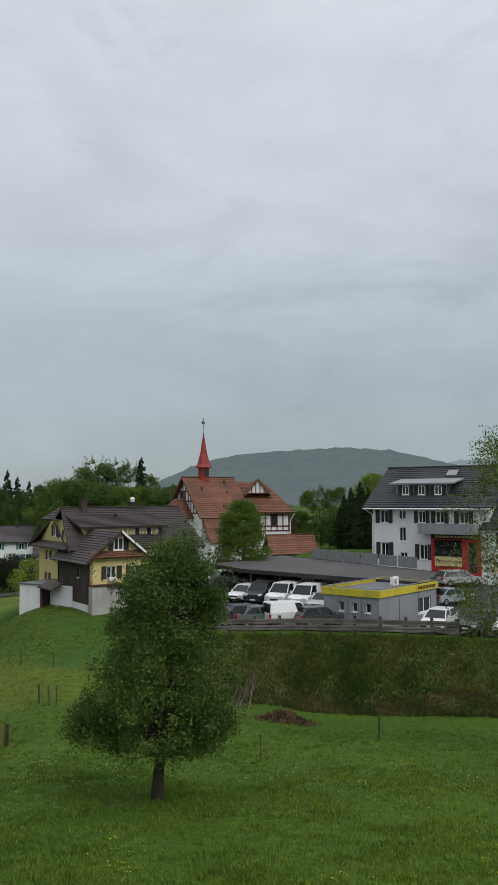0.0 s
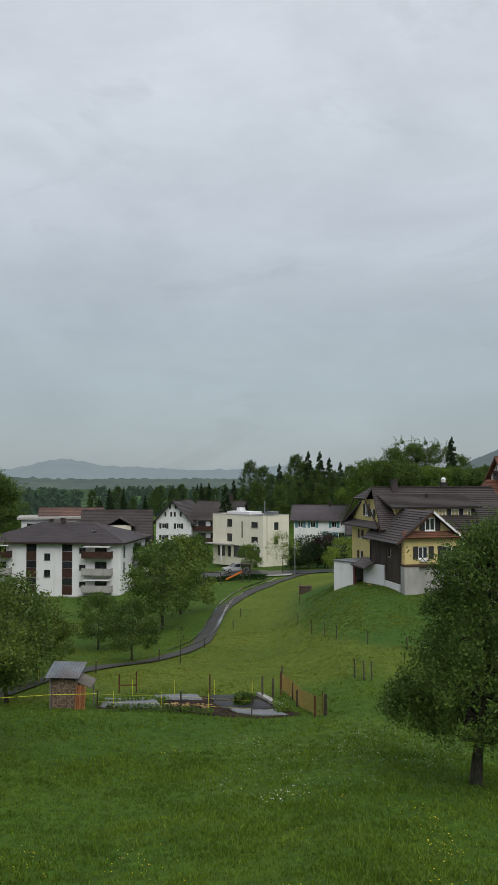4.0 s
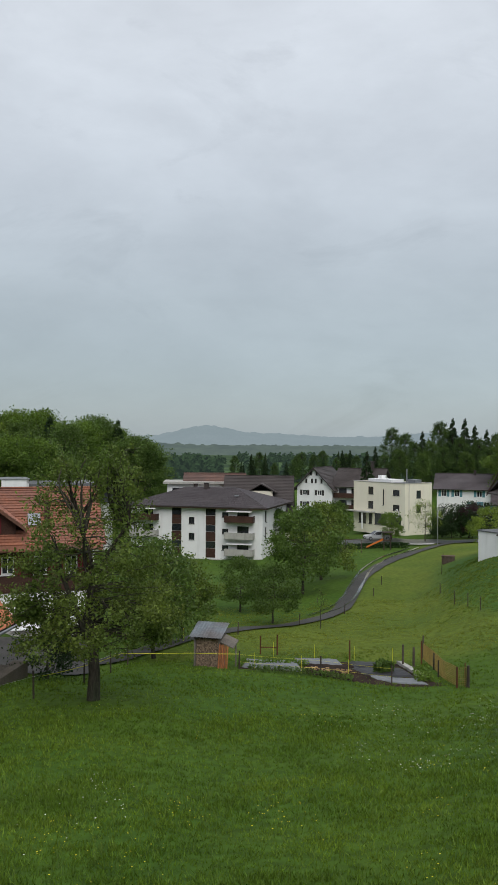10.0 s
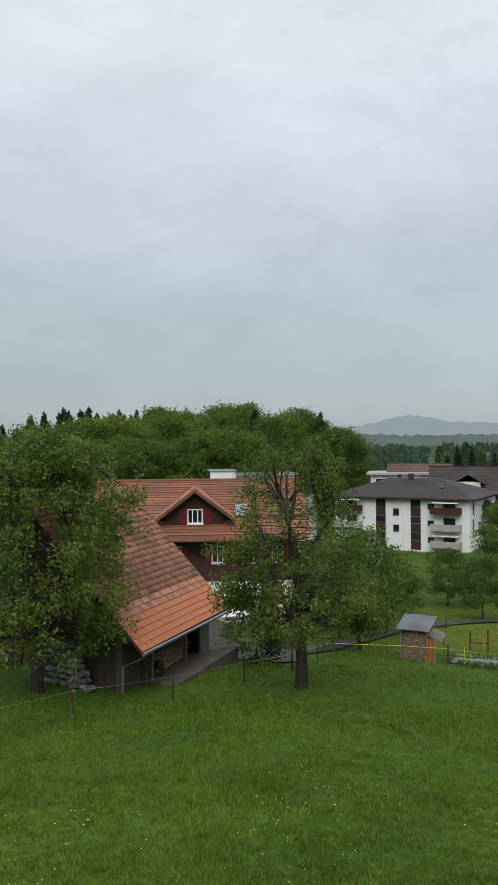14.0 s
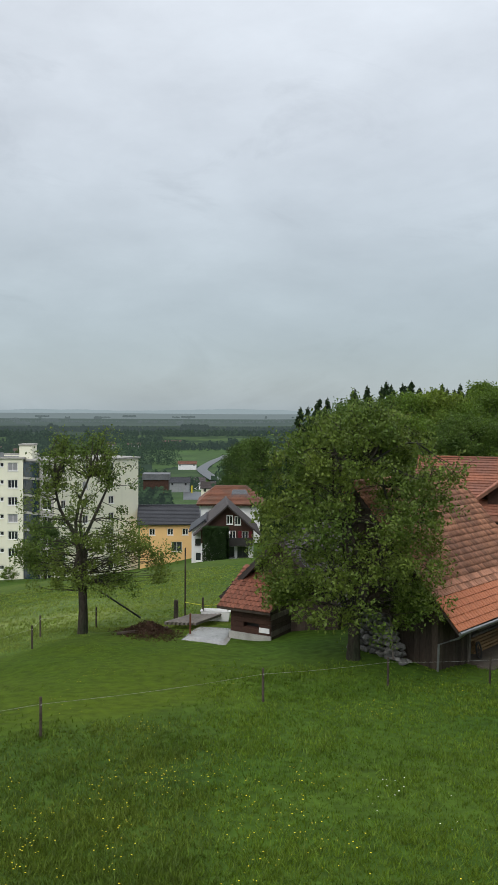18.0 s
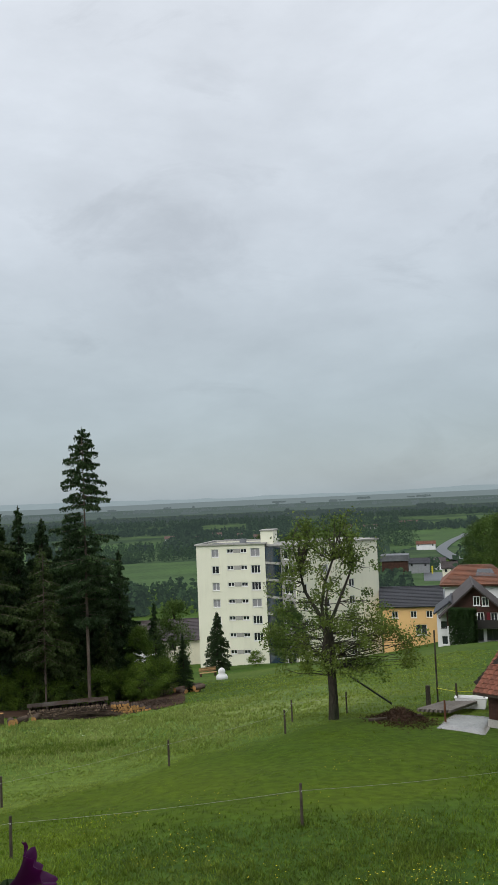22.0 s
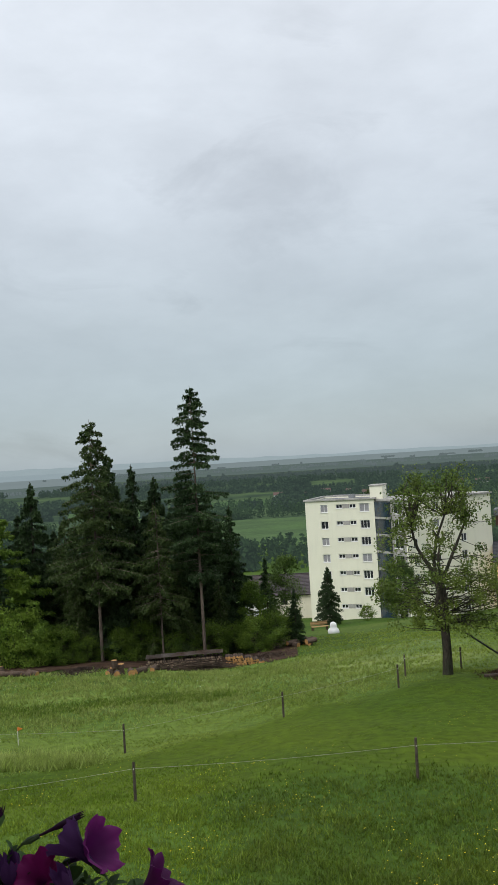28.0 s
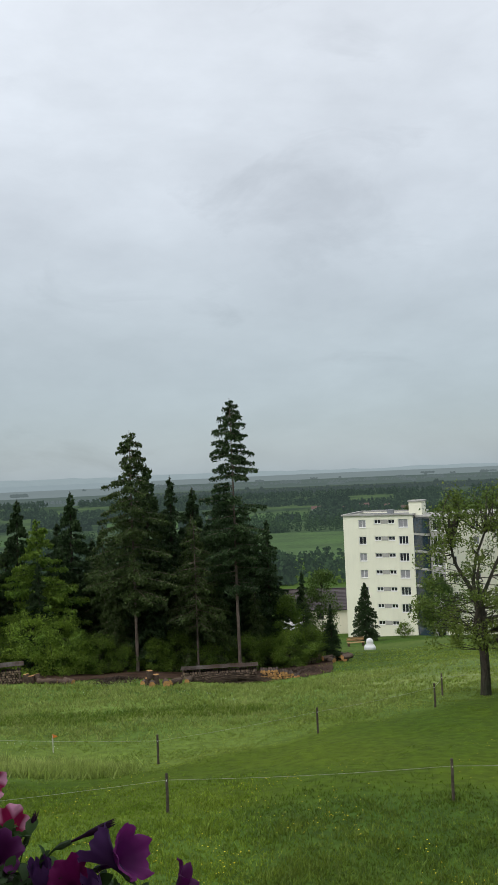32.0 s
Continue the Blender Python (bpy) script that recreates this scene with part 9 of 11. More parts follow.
# (shape, colour, bearing, metres out, yaw, label, panelled)
for shape, colour, a, r, yaw, label, panel in (
        ("estate", WHITE, 1.9, 94, 35, "white estate car under the carport", False), ("hatch", SILVER, 0.1, 92, 62, "silver hatchback under the carport", False), ("hatch", WHITE, -1.5, 91, 62, "white car at the back of the carport", False), ("hatch", WHITE, -3.2, 89, 62, "white car at the back of the carport", False),
        ("estate", WHITE, 0.3, 82, 62, "white car parked nose out under the carport", False), ("van", BLACK, -1.0, 80.5, 62, "black van parked nose out under the carport", False), ("van", WHITE, -2.4, 79, 62, "white van parked nose out under the carport", True),
        ("van", WHITE, -3.9, 77, 62, "white delivery van parked nose out under the carport", True), ("hatch", SILVER, -5.0, 75, 62, "silver car beside the white vans", False),
        ("hatch", DARK, 1.0, 66.4, 30, "dark car behind the guard rail", False), ("saloon", GREEN, -0.6, 66.4, 207, "grey-green saloon behind the guard rail", False), ("small_van", WHITE, -2.75, 66.3, 203, "small white van behind the guard rail", True), ("hatch", DARK, -4.6, 66.2, 206, "dark hatchback with red tail lamps", False),
        ("estate", SILVER, -13.7, 89, 195, "silver estate car in front of the shop", False), ("saloon", BLUE, -13.1, 79, 215, "pale blue saloon beside the container", False),
        ("hatch", WHITE, -12.4, 66.4, 60, "white hatchback parked behind the guard rail", False), ("saloon", DARK, -14.9, 65.8, 50, "dark grey saloon parked behind the guard rail", False), ("hatch", WHITE, -17.0, 65.4, 55, "white car at the end of the car park", False),
        ("estate", SILVER, 21.5, 146.5, 40, "silver car on the village road", False)):
    car(shape, colour, *bear(a, r), yaw, label, panel)
M_BRUSH = mat("reddish_brushwood", (0.16, 0.085, 0.05), 0.9, 0, 0.5, 1.0, 8, 0.4, (0.08, 0.045, 0.03), per_island=0.35)
sticks = empty("stick_bundle", pose(*bear(0.3, 55.5), gz(*bear(0.3, 55.5)), 0, 0, 10), "bundle of bare sticks leaning at the bank", "sticks")
for i in range(22):
    rs = random.Random(i)
    part("stick", tube(bmesh.new(), [(rs.uniform(-1.4, 0.4), -0.4, -0.1), (rs.uniform(-0.4, 1.3), 0.9, rs.uniform(1.2, 2.2))], [0.025, 0.012], 4), M_WOODGREY if i % 4 == 0 else M_LOGBARK, sticks)
# brush heap at the foot of the bank
def heap(name, x, y, w, h, material, label, category, n=900, seed=4, leaf=0.35):
    rng = np.random.default_rng(seed)
    t = rng.normal(size=(n, 2)) * w / 4
    top = h * np.exp(-(t ** 2).sum(1) / (w * w / 9))
    px, py = x + t[:, 0], y + t[:, 1] * 0.6
    v, f = leaf_quads(np.stack([px, py, ground(px, py) + top * rng.uniform(0.2, 1, n)], 1), leaf, rng, 0.0, 0.16)
    return tagged(new(name, fast_mesh(name, v, f, material)), label, category)


heap("brushwood_mound", *bear(-2.3, 52), 3.6, 0.8, M_BRUSH, "heap of cut brown branches at the foot of the bank", "brush heap")
heap("manure_mound", *bear(71.5, 44), 4.6, 0.62, M_EARTH, "dark manure heap beside a concrete pad", "heap", 2600, 6, 0.22)
# ---------------------------------------------------------------- fences


def upright(bm, x, y, h, r, sides=5, lean=0.0):
    g = gz(x, y)
    return tube(bm, [(x, y, g - 0.3), (x + lean, y, g + h * 0.5), (x + lean * 2, y, g + h)], [r * 1.05, r, r * 0.92], sides)


M_POST = mat("dark_fence_post", (0.045, 0.034, 0.026), 0.9, 0, 0.4, 1.5, 12, 0.5, (0.08, 0.065, 0.05), per_object=0.25)
M_RUST = mat("rusty_iron", (0.15, 0.055, 0.025), 0.85, 0.2, 0.4, 2.0, 14, 0.4, (0.08, 0.035, 0.02), per_object=0.2)
M_CORD = mat("white_cord", (0.5, 0.5, 0.46), 0.7, 0, 0.1, 1, 10, 0.0)


def cord(parent, spots, h, material, r=0.011, sag=0.05, name="cord"):
    for (x0, y0), (x1, y1) in zip(spots, spots[1:]):
        p, q = Vector((x0, y0, gz(x0, y0) + h)), Vector((x1, y1, gz(x1, y1) + h))
        pts = [p.lerp(q, k / 6) - Vector((0, 0, sag * (p - q).length / 6 * math.sin(math.pi * k / 6))) for k in range(7)]
        part(name, tube(bmesh.new(), pts, r, 3), material, parent)


def fence(name, spots, label, h=1.1, r=0.045, material=M_POST, line=None, line_h=0.95, top=None):
    root = empty(name, pose(0, 0, 0), label, "fence")
    rng = random.Random(len(spots))
    for a, d in spots:
        x, y = bear(a, d)
        p = part("post", upright(bmesh.new(), x, y, h * rng.uniform(0.94, 1.06), r, 5, rng.uniform(-0.02, 0.02)), material, root)
        part("insulator", boxed(x + r * 0.9, x + r + 0.02, y - 0.012, y + 0.012, gz(x, y) + line_h - 0.02, gz(x, y) + line_h + 0.02), M_CORD, p)
    if line:
        cord(root, [bear(a, d) for a, d in spots], line_h, line, 0.0055)
    return root


fence("meadow_fence", [(118, 26), (96.9, 24.9), (78.3, 24.2), (63.6, 28.7), (55.3, 31.9), (48.8, 34.4), (44.0, 36.8), (40.8, 40.6), (39.1, 45.1), (38.0, 49.1)], "low pasture fence of dark posts with a white cord", 1.12, 0.045, M_POST, M_CORD)
fence("lower_fence", [(122, 38), (109.7, 36.9), (97.4, 35.9), (86.8, 38.6), (79.1, 41.9), (78.6, 45.9), (75.0, 47.9)], "second pasture fence of dark posts with a white cord", 1.2, 0.05, M_POST, M_CORD)
fence("path_fence", [(30.7, 63.1), (26.6, 69.4), (23.6, 74.6), (21.7, 86.1), (21.2, 93.9)], "row of short dark posts beside the meadow path", 0.9, 0.05)
fence("slope_fence", [(17.24, 112), (17.3, 95), (17.37, 78), (16.45, 68.8), (15.6, 66), (14.81, 63.8), (12.77, 61), (10.2, 59.3)], "thin posts of a pasture fence on the slope", 1.0, 0.04, M_POST)
f = fence("old_stake_group", [(13.6, 50.5), (13.0, 49.8), (12.5, 49.8), (-8.5, 47.6)], "group of dark wooden stakes in the meadow", 1.15, 0.05)
for a, r in ((15.7, 42.0), (-0.8, 39.1)):
    x, y = bear(a, r)
    thing("iron_stake", upright(bmesh.new(), x, y, 1.15, 0.03), M_RUST, None, "rusty iron stake standing in the meadow", "stake")
x, y = bear(104.1, 39.2)
stake = thing("marker_stake", upright(bmesh.new(), x, y, 0.75, 0.02), M_CORD, None, "thin marker stake with an orange flag", "stake")
part("flag", prism(bmesh.new(), [(x, y, gz(x, y) + 0.62), (x, y + 0.22, gz(x, y) + 0.7), (x, y, gz(x, y) + 0.8)], (0.02, 0, 0)), M_PLASTICORANGE, stake)
tape = empty("barrier_tape", pose(0, 0, 0), "yellow barrier tape strung from the fence to the woodshed", "tape")
cord(tape, [bear(43.5, 37.6), bear(40.8, 40.6), bear(38.4, 47.1), bear(33.6, 46.6), bear(30.6, 46.6)], 0.85, M_TAPE, 0.02, 0.03, "tape")

# ---------------------------------------------------------------- vegetable garden
GARDEN = empty("vegetable_garden", pose(0, 0, 0), "fenced vegetable garden with dark soil and sheeted beds", "garden", kind="structure")


def sheet(name, corners, material, label, parent, lift=0.08, wob=0.05, n=14, seed=1):
    """A bed or a sheet lying on the ground between four corners."""
    rng = np.random.default_rng(seed)
    c = np.array(corners, float)
    u, w = np.meshgrid(np.linspace(0, 1, n), np.linspace(0, 1, n), indexing="ij")
    xy = (c[0] * ((1 - u) * (1 - w))[..., None] + c[1] * (u * (1 - w))[..., None] + c[2] * (u * w)[..., None] + c[3] * ((1 - u) * w)[..., None])
    z = ground(xy[..., 0], xy[..., 1]) + lift + rng.uniform(-1, 1, (n, n)) * wob
    z[0], z[-1], z[:, 0], z[:, -1] = z[0] - lift, z[-1] - lift, z[:, 0] - lift, z[:, -1] - lift
    idx = np.arange(n * n).reshape(n, n)
    q = np.stack([idx[:-1, :-1], idx[1:, :-1], idx[1:, 1:], idx[:-1, 1:]], -1).reshape(-1, 4)
    return part(name, fast_mesh(name, np.concatenate([xy, z[..., None]], -1).reshape(-1, 3), q, material, True), None, parent, label)


M_SOIL = mat("garden_soil", (0.040, 0.026, 0.019), 0.95, 0, 0.5, 1.2, 10, 0.9, spec=0.1)
M_BLACKSHEET = mat("black_garden_sheet", (0.025, 0.025, 0.028), 0.55, 0, 0.3, 0.8, 6, 0.4)
G = dict(
    fleeceL=[(-24.9, 42.6), (-24.0, 40.8), (-20.1, 40.7), (-21.5, 43.1)], fleeceB=[(-22.6, 44.2), (-21.5, 43.3), (-19.2, 44.1), (-20.0, 45.1)],
    soil=[(-21.5, 43.3), (-20.1, 40.7), (-17.3, 42.2), (-19.2, 44.1)], black=[(-19.5, 45.3), (-18.5, 43.9), (-16.8, 45.5), (-17.2, 46.4)],
    black2=[(-18.7, 43.8), (-17.3, 42.2), (-14.7, 43.2), (-16.2, 45.1)], front=[(-17.1, 42.3), (-16.4, 41.8), (-13.3, 41.1), (-14.5, 43.0)],
    kerb=[(-16.99, 46.4), (-16.7, 46.4), (-14.3, 43.3), (-14.6, 43.1)],
    rods=[(-33.2, 48.6), (-23.1, 40.8), (-24.6, 45.7), (-20.15, 40.6), (-21.5, 45.0), (-17.8, 41.4), (-19.3, 45.7), (-17.2, 46.3)])
sheet("bed_soil", [(-25.0, 43.4), (-24.0, 40.5), (-12.4, 40.8), (-16.6, 46.7)], M_SOIL, "dark turned soil", GARDEN, 0.05, 0.03, 24, 2)
sheet("fleece", G["fleeceL"], M_RUBBERFLEECE, "grey garden fleece", GARDEN, 0.28, 0.03)
sheet("fleece", G["fleeceB"], M_RUBBERFLEECE, "grey garden fleece", GARDEN, 0.22, 0.03, seed=3)
sheet("bed", G["soil"], M_SOIL, "dark soil", GARDEN, 0.14, 0.03, seed=4)
sheet("black_sheet", G["black"], M_BLACKSHEET, "black sheet over a bed", GARDEN, 0.16, 0.02, seed=5)
sheet("black_sheet", G["black2"], M_BLACKSHEET, "black sheet over a bed", GARDEN, 0.13, 0.02, seed=6)
sheet("grey_sheet", G["front"], M_RUBBERFLEECE, "grey sheet", GARDEN, 0.12, 0.02, seed=7)
k0, k1, k2, k3 = G["kerb"]
part("concrete_edge", prism(bmesh.new(), [(*p, gz(*p) - 0.1) for p in (k0, k1, k2, k3)], (0, 0, 0.32)), M_CONCRETE, GARDEN, "pale concrete edging slabs")
rngn = np.random.default_rng(5)


def greens(name, corners, n, size, h, material, label, category="vegetables"):
    c = np.array(corners, float)
    u, w = rngn.uniform(0, 1, n), rngn.uniform(0, 1, n)
    xy = c[0] * ((1 - u) * (1 - w))[:, None] + c[1] * (u * (1 - w))[:, None] + c[2] * (u * w)[:, None] + c[3] * ((1 - u) * w)[:, None]
    z = ground(xy[:, 0], xy[:, 1]) + rngn.uniform(0.08, h, n)
    v, q = leaf_quads(np.concatenate([xy, z[:, None]], 1), size, rngn, -0.4, 0.4)
    return tagged(new(name, fast_mesh(name, v, q, material)), label, category, kind="stuff")


greens("strawberry_row", [(-23.0, 40.0), (-22.9, 39.6), (-17.2, 40.4), (-17.3, 40.9)], 900, 0.16, 0.35, M_LEAF_WOOD, "low green plants along the front of the garden")
greens("salad_row", [(-24.6, 41.4), (-24.2, 41.0), (-20.6, 42.6), (-21.0, 43.0)], 700, 0.18, 0.4, M_LEAF_FRESH, "leafy green plants at the back of the garden")
greens("leek_clump", [(-17.2, 43.3), (-16.6, 43.0), (-16.2, 43.9), (-16.9, 44.1)], 260, 0.42, 0.6, M_LEAF_PEAR, "clump of grey-green leeks on the black sheet")
greens("bed_weeds", [(-15.2, 44.0), (-14.2, 41.6), (-13.3, 41.8), (-14.9, 45.4)], 420, 0.2, 0.4, M_LEAF_FRESH, "green weeds along the mesh fence")
for i in range(26):
    u = random.Random(i).uniform(0, 1)
    x, y = -20.6 + 2.6 * u, 41.6 + 0.5 * random.Random(i + 50).uniform(-1, 1) + 0.35 * u
    part("wood_chip", boxed(x - 0.09, x + 0.09, y - 0.04, y + 0.04, gz(x, y) + 0.12, gz(x, y) + 0.19), M_WOODFRESH, GARDEN)
garden_fence = empty("garden_fence", pose(0, 0, 0), "uneven posts and yellow rods round the vegetable garden", "fence")
for a, r, h, w, m in ((25.1, 44.9, 1.05, 0.05, M_POST), (30.55, 46.9, 1.0, 0.05, M_POST), (20.4, 44.1, 1.0, 0.035, M_POST), (19.7, 48.4, 1.3, 0.06, M_POST), (19.0, 47.6, 1.25, 0.07, M_POST), (18.5, 48.9, 1.35, 0.05, M_RUST), (18.4, 51.1, 1.35, 0.05, M_POST), (17.7, 47.1, 0.9, 0.045, M_POST), (17.4, 45.2, 0.9, 0.045, M_POST), (16.2, 41.9, 1.0, 0.05, M_RUST), (15.5, 41.7, 1.05, 0.08, M_POST), (23.2, 50.4, 1.15, 0.05, M_RUST)):
    part("post", upright(bmesh.new(), *bear(a, r), h, w), m, garden_fence)
for x, y in G["rods"]:
    part("rod", upright(bmesh.new(), x, y, 0.95, 0.014, 4), M_TAPE, garden_fence, "thin yellow plastic rod")
for h in (0.4, 0.8):
    cord(garden_fence, [bear(30.55, 46.9), bear(25.1, 44.9), bear(20.4, 44.1)], h, M_TAPE, 0.006, 0.03)
# orange mesh along the side
M_MESH = mat("orange_plastic_mesh", (0.36, 0.24, 0.07), 0.7, 0, 0.25, 1.0, 8, 0.0)
mesh_fence = empty("mesh_fence", pose(0, 0, 0), "orange plastic mesh fence along the garden's side", "fence")
side = [bear(18.4, 50.6), bear(17.7, 47.3), bear(17.0, 44.2), bear(16.2, 42.1), bear(15.5, 41.8)]
for i in range(len(side) - 1):
    (x0, y0), (x1, y1) = side[i], side[i + 1]
    bm, n = bmesh.new(), max(4, int(math.hypot(x1 - x0, y1 - y0) / 0.09))
    for k in range(n + 1):
        x, y = x0 + (x1 - x0) * k / n, y0 + (y1 - y0) * k / n
        tube(bm, [(x, y, gz(x, y) + 0.05), (x, y, gz(x, y) + 0.95)], 0.008, 3)
    for k in range(11):
        tube(bm, [(x0, y0, gz(x0, y0) + 0.05 + 0.09 * k), (x1, y1, gz(x1, y1) + 0.05 + 0.09 * k)], 0.009, 3)
    part("mesh_panel", bm, M_MESH, mesh_fence)
x, y = bear(28.6, 53.1)
frame_ = empty("rusty_frame", pose(x, y, gz(x, y), 0, 0, 10), "rusty iron frame standing in the meadow", "frame")
for dx, h in ((-0.55, 1.1), (0.55, 1.3)):
    part("upright", tube(bmesh.new(), [(dx, 0, -0.3), (dx, 0, h)], 0.05, 5), M_RUST, frame_)
part("crossbar", tube(bmesh.new(), [(-0.6, 0, 0.42), (0.6, 0, 0.5)], 0.04, 5), M_RUST, frame_)

# ---------------------------------------------------------------- logs and firewood


def log_mesh(name, length, r, seed, ends=M_WOODFRESH, sides=9):
    rng = random.Random(seed)
    bm = bmesh.new()
    rings = []
    for x in (-length / 2, 0, length / 2):
        rings.append([bm.verts.new((x, r * rng.uniform(0.9, 1.08) * math.cos(2 * math.pi * k / sides), r * rng.uniform(0.9, 1.08) * math.sin(2 * math.pi * k / sides))) for k in range(sides)])
    for a, b in zip(rings, rings[1:]):
        for k in range(sides):
            bm.faces.new((a[k], a[(k + 1) % sides], b[(k + 1) % sides], b[k]))
    for ring, s in ((rings[0][::-1], 0), (rings[-1], 1)):
        bm.faces.new(ring).material_index = 1
    me = bpy.data.meshes.new(name)
    bm.normal_update()
    bm.to_mesh(me)
    bm.free()
    me.materials.append(M_LOGBARK)
    me.materials.append(ends)
    return me


M_WOODOLD = mat("grey_log_end", (0.26, 0.19, 0.13), 0.85, 0, 0.35, 1.2, 10, 0.4, (0.17, 0.12, 0.09), per_object=0.4)
M_WOODORANGE = mat("cut_log_end", (0.50, 0.27, 0.10), 0.8, 0, 0.3, 2.0, 12, 0.3, per_object=0.25)
split = [log_mesh("log", 0.9, r, 10 + i, M_WOODOLD, 7) for i, r in enumerate((0.055, 0.07, 0.085, 0.10))]
fresh_log = [log_mesh("log", 1.0, r, 20 + i, M_WOODORANGE, 9) for i, r in enumerate((0.075, 0.095, 0.12))]
fat_log = [log_mesh("log", l, r, 30 + i, M_WOODORANGE, 12) for i, (l, r) in enumerate(((0.55, 0.22), (0.8, 0.25), (1.1, 0.2)))]


def log_stack(name, p, q, height, meshes, label, dia=0.16, z=None, taper=False):
    """Firewood stacked with its ends to the front, between the two ends of its front line."""
    p, q = Vector(p), Vector(q)
    d = (q - p).normalized()
    yaw = math.degrees(math.atan2(d.y, d.x))
    base = min(gz(*p), gz(*q)) if z is None else z
    root = empty(name, pose(p.x, p.y, base, 0, 0, yaw), label, "woodpile")
    rng = random.Random(name)
    n, rows = int((q - p).length / dia), int(height / (dia * 0.88))
    for j in range(rows):
        for i in range(n):
            if taper and (i / n) > 1.15 - 0.9 * j / rows - 0.1 * rng.uniform(0, 1):
                continue
            x = (i + 0.5 + 0.5 * (j % 2)) * dia + rng.uniform(-0.02, 0.02)
            part("log", rng.choice(meshes), None, root, m=pose(x, rng.uniform(-0.06, 0.06) + 0.45, dia * 0.5 + j * dia * 0.88, 0, 0, 90 + rng.uniform(-4, 4)) @ Matrix.Rotation(rng.uniform(0, 6), 4, "X"))
    return root


def tin_cover(root, x0, x1, y0, y1, z, tilt, n=4):
    rng = random.Random(n)
    for i in range(n):
        a, b = x0 + (x1 - x0) * i / n - 0.04, x0 + (x1 - x0) * (i + 1) / n + 0.04
        bm = bmesh.new()
        k = 14
        dz = rng.uniform(-0.05, 0.05)
        rows = [[bm.verts.new((a + (b - a) * j / k, y, zz + 0.018 * (j % 2) + dz + 0.012 * i)) for j in range(k + 1)] for y, zz in ((y0, z), (y1, z + tilt))]
        for j in range(k):
            bm.faces.new((rows[0][j], rows[0][j + 1], rows[1][j + 1], rows[1][j]))
        bmesh.ops.solidify(bm, geom=bm.faces[:], thickness=0.015)
        part("tin_sheet", bm, M_TINOLD, root, "rusty corrugated tin sheet")


# long covered stack at the wood's edge; its front faces the meadow
main_stack = log_stack("covered_woodpile", (-67.3, -6.7), (-67.5, -0.7), 1.15, split, "long stack of firewood under tin sheets", 0.19)
tin_cover(main_stack, 0.0, 6.0, -0.1, 1.0, 1.2, 0.06, 5)
brush = empty("branch_pile", pose(-66.5, -3.2, gz(-66.5, -3.2), 0, 0, 92), "pile of long brown branches before the firewood", "branch pile")
rb = random.Random(4)
for i in range(60):
    L, zz = rb.uniform(2.0, 4.6), abs(rb.gauss(0, 0.32))
    x = rb.uniform(-2.6, 2.6 - 0.3 * zz)
    part("branch", tube(bmesh.new(), [(x - L / 2, rb.uniform(-0.3, 0.5), zz * 0.9 + 0.05), (x, rb.uniform(-0.2, 0.4), zz + 0.08), (x + L / 2, rb.uniform(-0.4, 0.5), zz * 0.5 + 0.03)], [0.045, 0.035, 0.012], 4), M_LOGBARK, brush)
log_stack("open_woodpile", (-67.3, -0.5), (-67.4, 2.7), 1.05, fresh_log, "open stack of freshly cut logs at the wood's edge", 0.2, taper=True)
left_stack = log_stack("old_woodpile", (-63.9, -20.9), (-64.6, -18.4), 1.15, split, "old grey woodpile under a tin sheet", 0.19)
tin_cover(left_stack, -0.15, 2.7, -0.2, 1.0, 1.32, 0.1, 2)
rb = random.Random(9)
for i, (dx, dy, mesh, tilt) in enumerate(((0.1, 0.0, 1, 80), (0.5, 0.2, 0, 85), (0.9, -0.1, 1, 74), (1.5, 0.3, 2, 8), (2.1, 0.1, 2, 4), (2.7, 0.3, 2, 6), (2.2, 0.4, 0, 5), (3.3, 0.2, 1, 10))):
    x, y = -64.4 + dy, -18.1 + dx
    thing("cut_log", fat_log[mesh], None, pose(x, y, gz(x, y) + (0.3 if tilt > 20 else 0.18), 0, tilt, 80 + 20 * rb.uniform(-1, 1)), "short cut log lying beside the old woodpile", "log", "cut logs")
for i, (a, r, mesh, tilt, up) in enumerate(((97.6, 61.7, 0, 0, 0.2), (96.7, 61.9, 1, 0, 0.24), (96.0, 64.4, 1, 0, 0.2), (95.2, 65.9, 2, 0, 0.2), (97.9, 62.6, 0, 90, 0.26), (97.75, 62.5, 0, 90, 0.8), (97.35, 62.7, 1, 90, 0.38), (96.3, 63.4, 0, 0, 0.2), (98.0, 63.5, 2, 4, 0.2))):
    x, y = bear(a, r)
    thing("log_chunk", fat_log[mesh], None, pose(x, y, gz(x, y) + up, 0, tilt, rb.uniform(-40, 40)), "thick chunk of trunk with orange cut faces", "log", "log chunks")
for i in range(16):
    x, y = bear(rb.uniform(84.6, 86.0), rb.uniform(78, 81.5))
    thing("orange_log", fat_log[i % 3], None, pose(x, y, gz(x, y) + 0.2 + 0.25 * (i % 3 == 2), 0, rb.uniform(-5, 5), rb.uniform(-60, 60)), "freshly cut orange log on the ground", "log", "orange logs")
heap("brushwood_mound", *bear(88, 72), 7.0, 0.35, M_LOGBARK, "brown brushwood and sawdust on the ground", "brushwood", 1800, 9, 0.4)
heap("brushwood_mound", *bear(100, 66.5), 6.0, 0.3, M_LOGBARK, "brown brushwood and sawdust on the ground", "brushwood", 1200, 10, 0.35)
x, y = bear(83.1, 95.2)
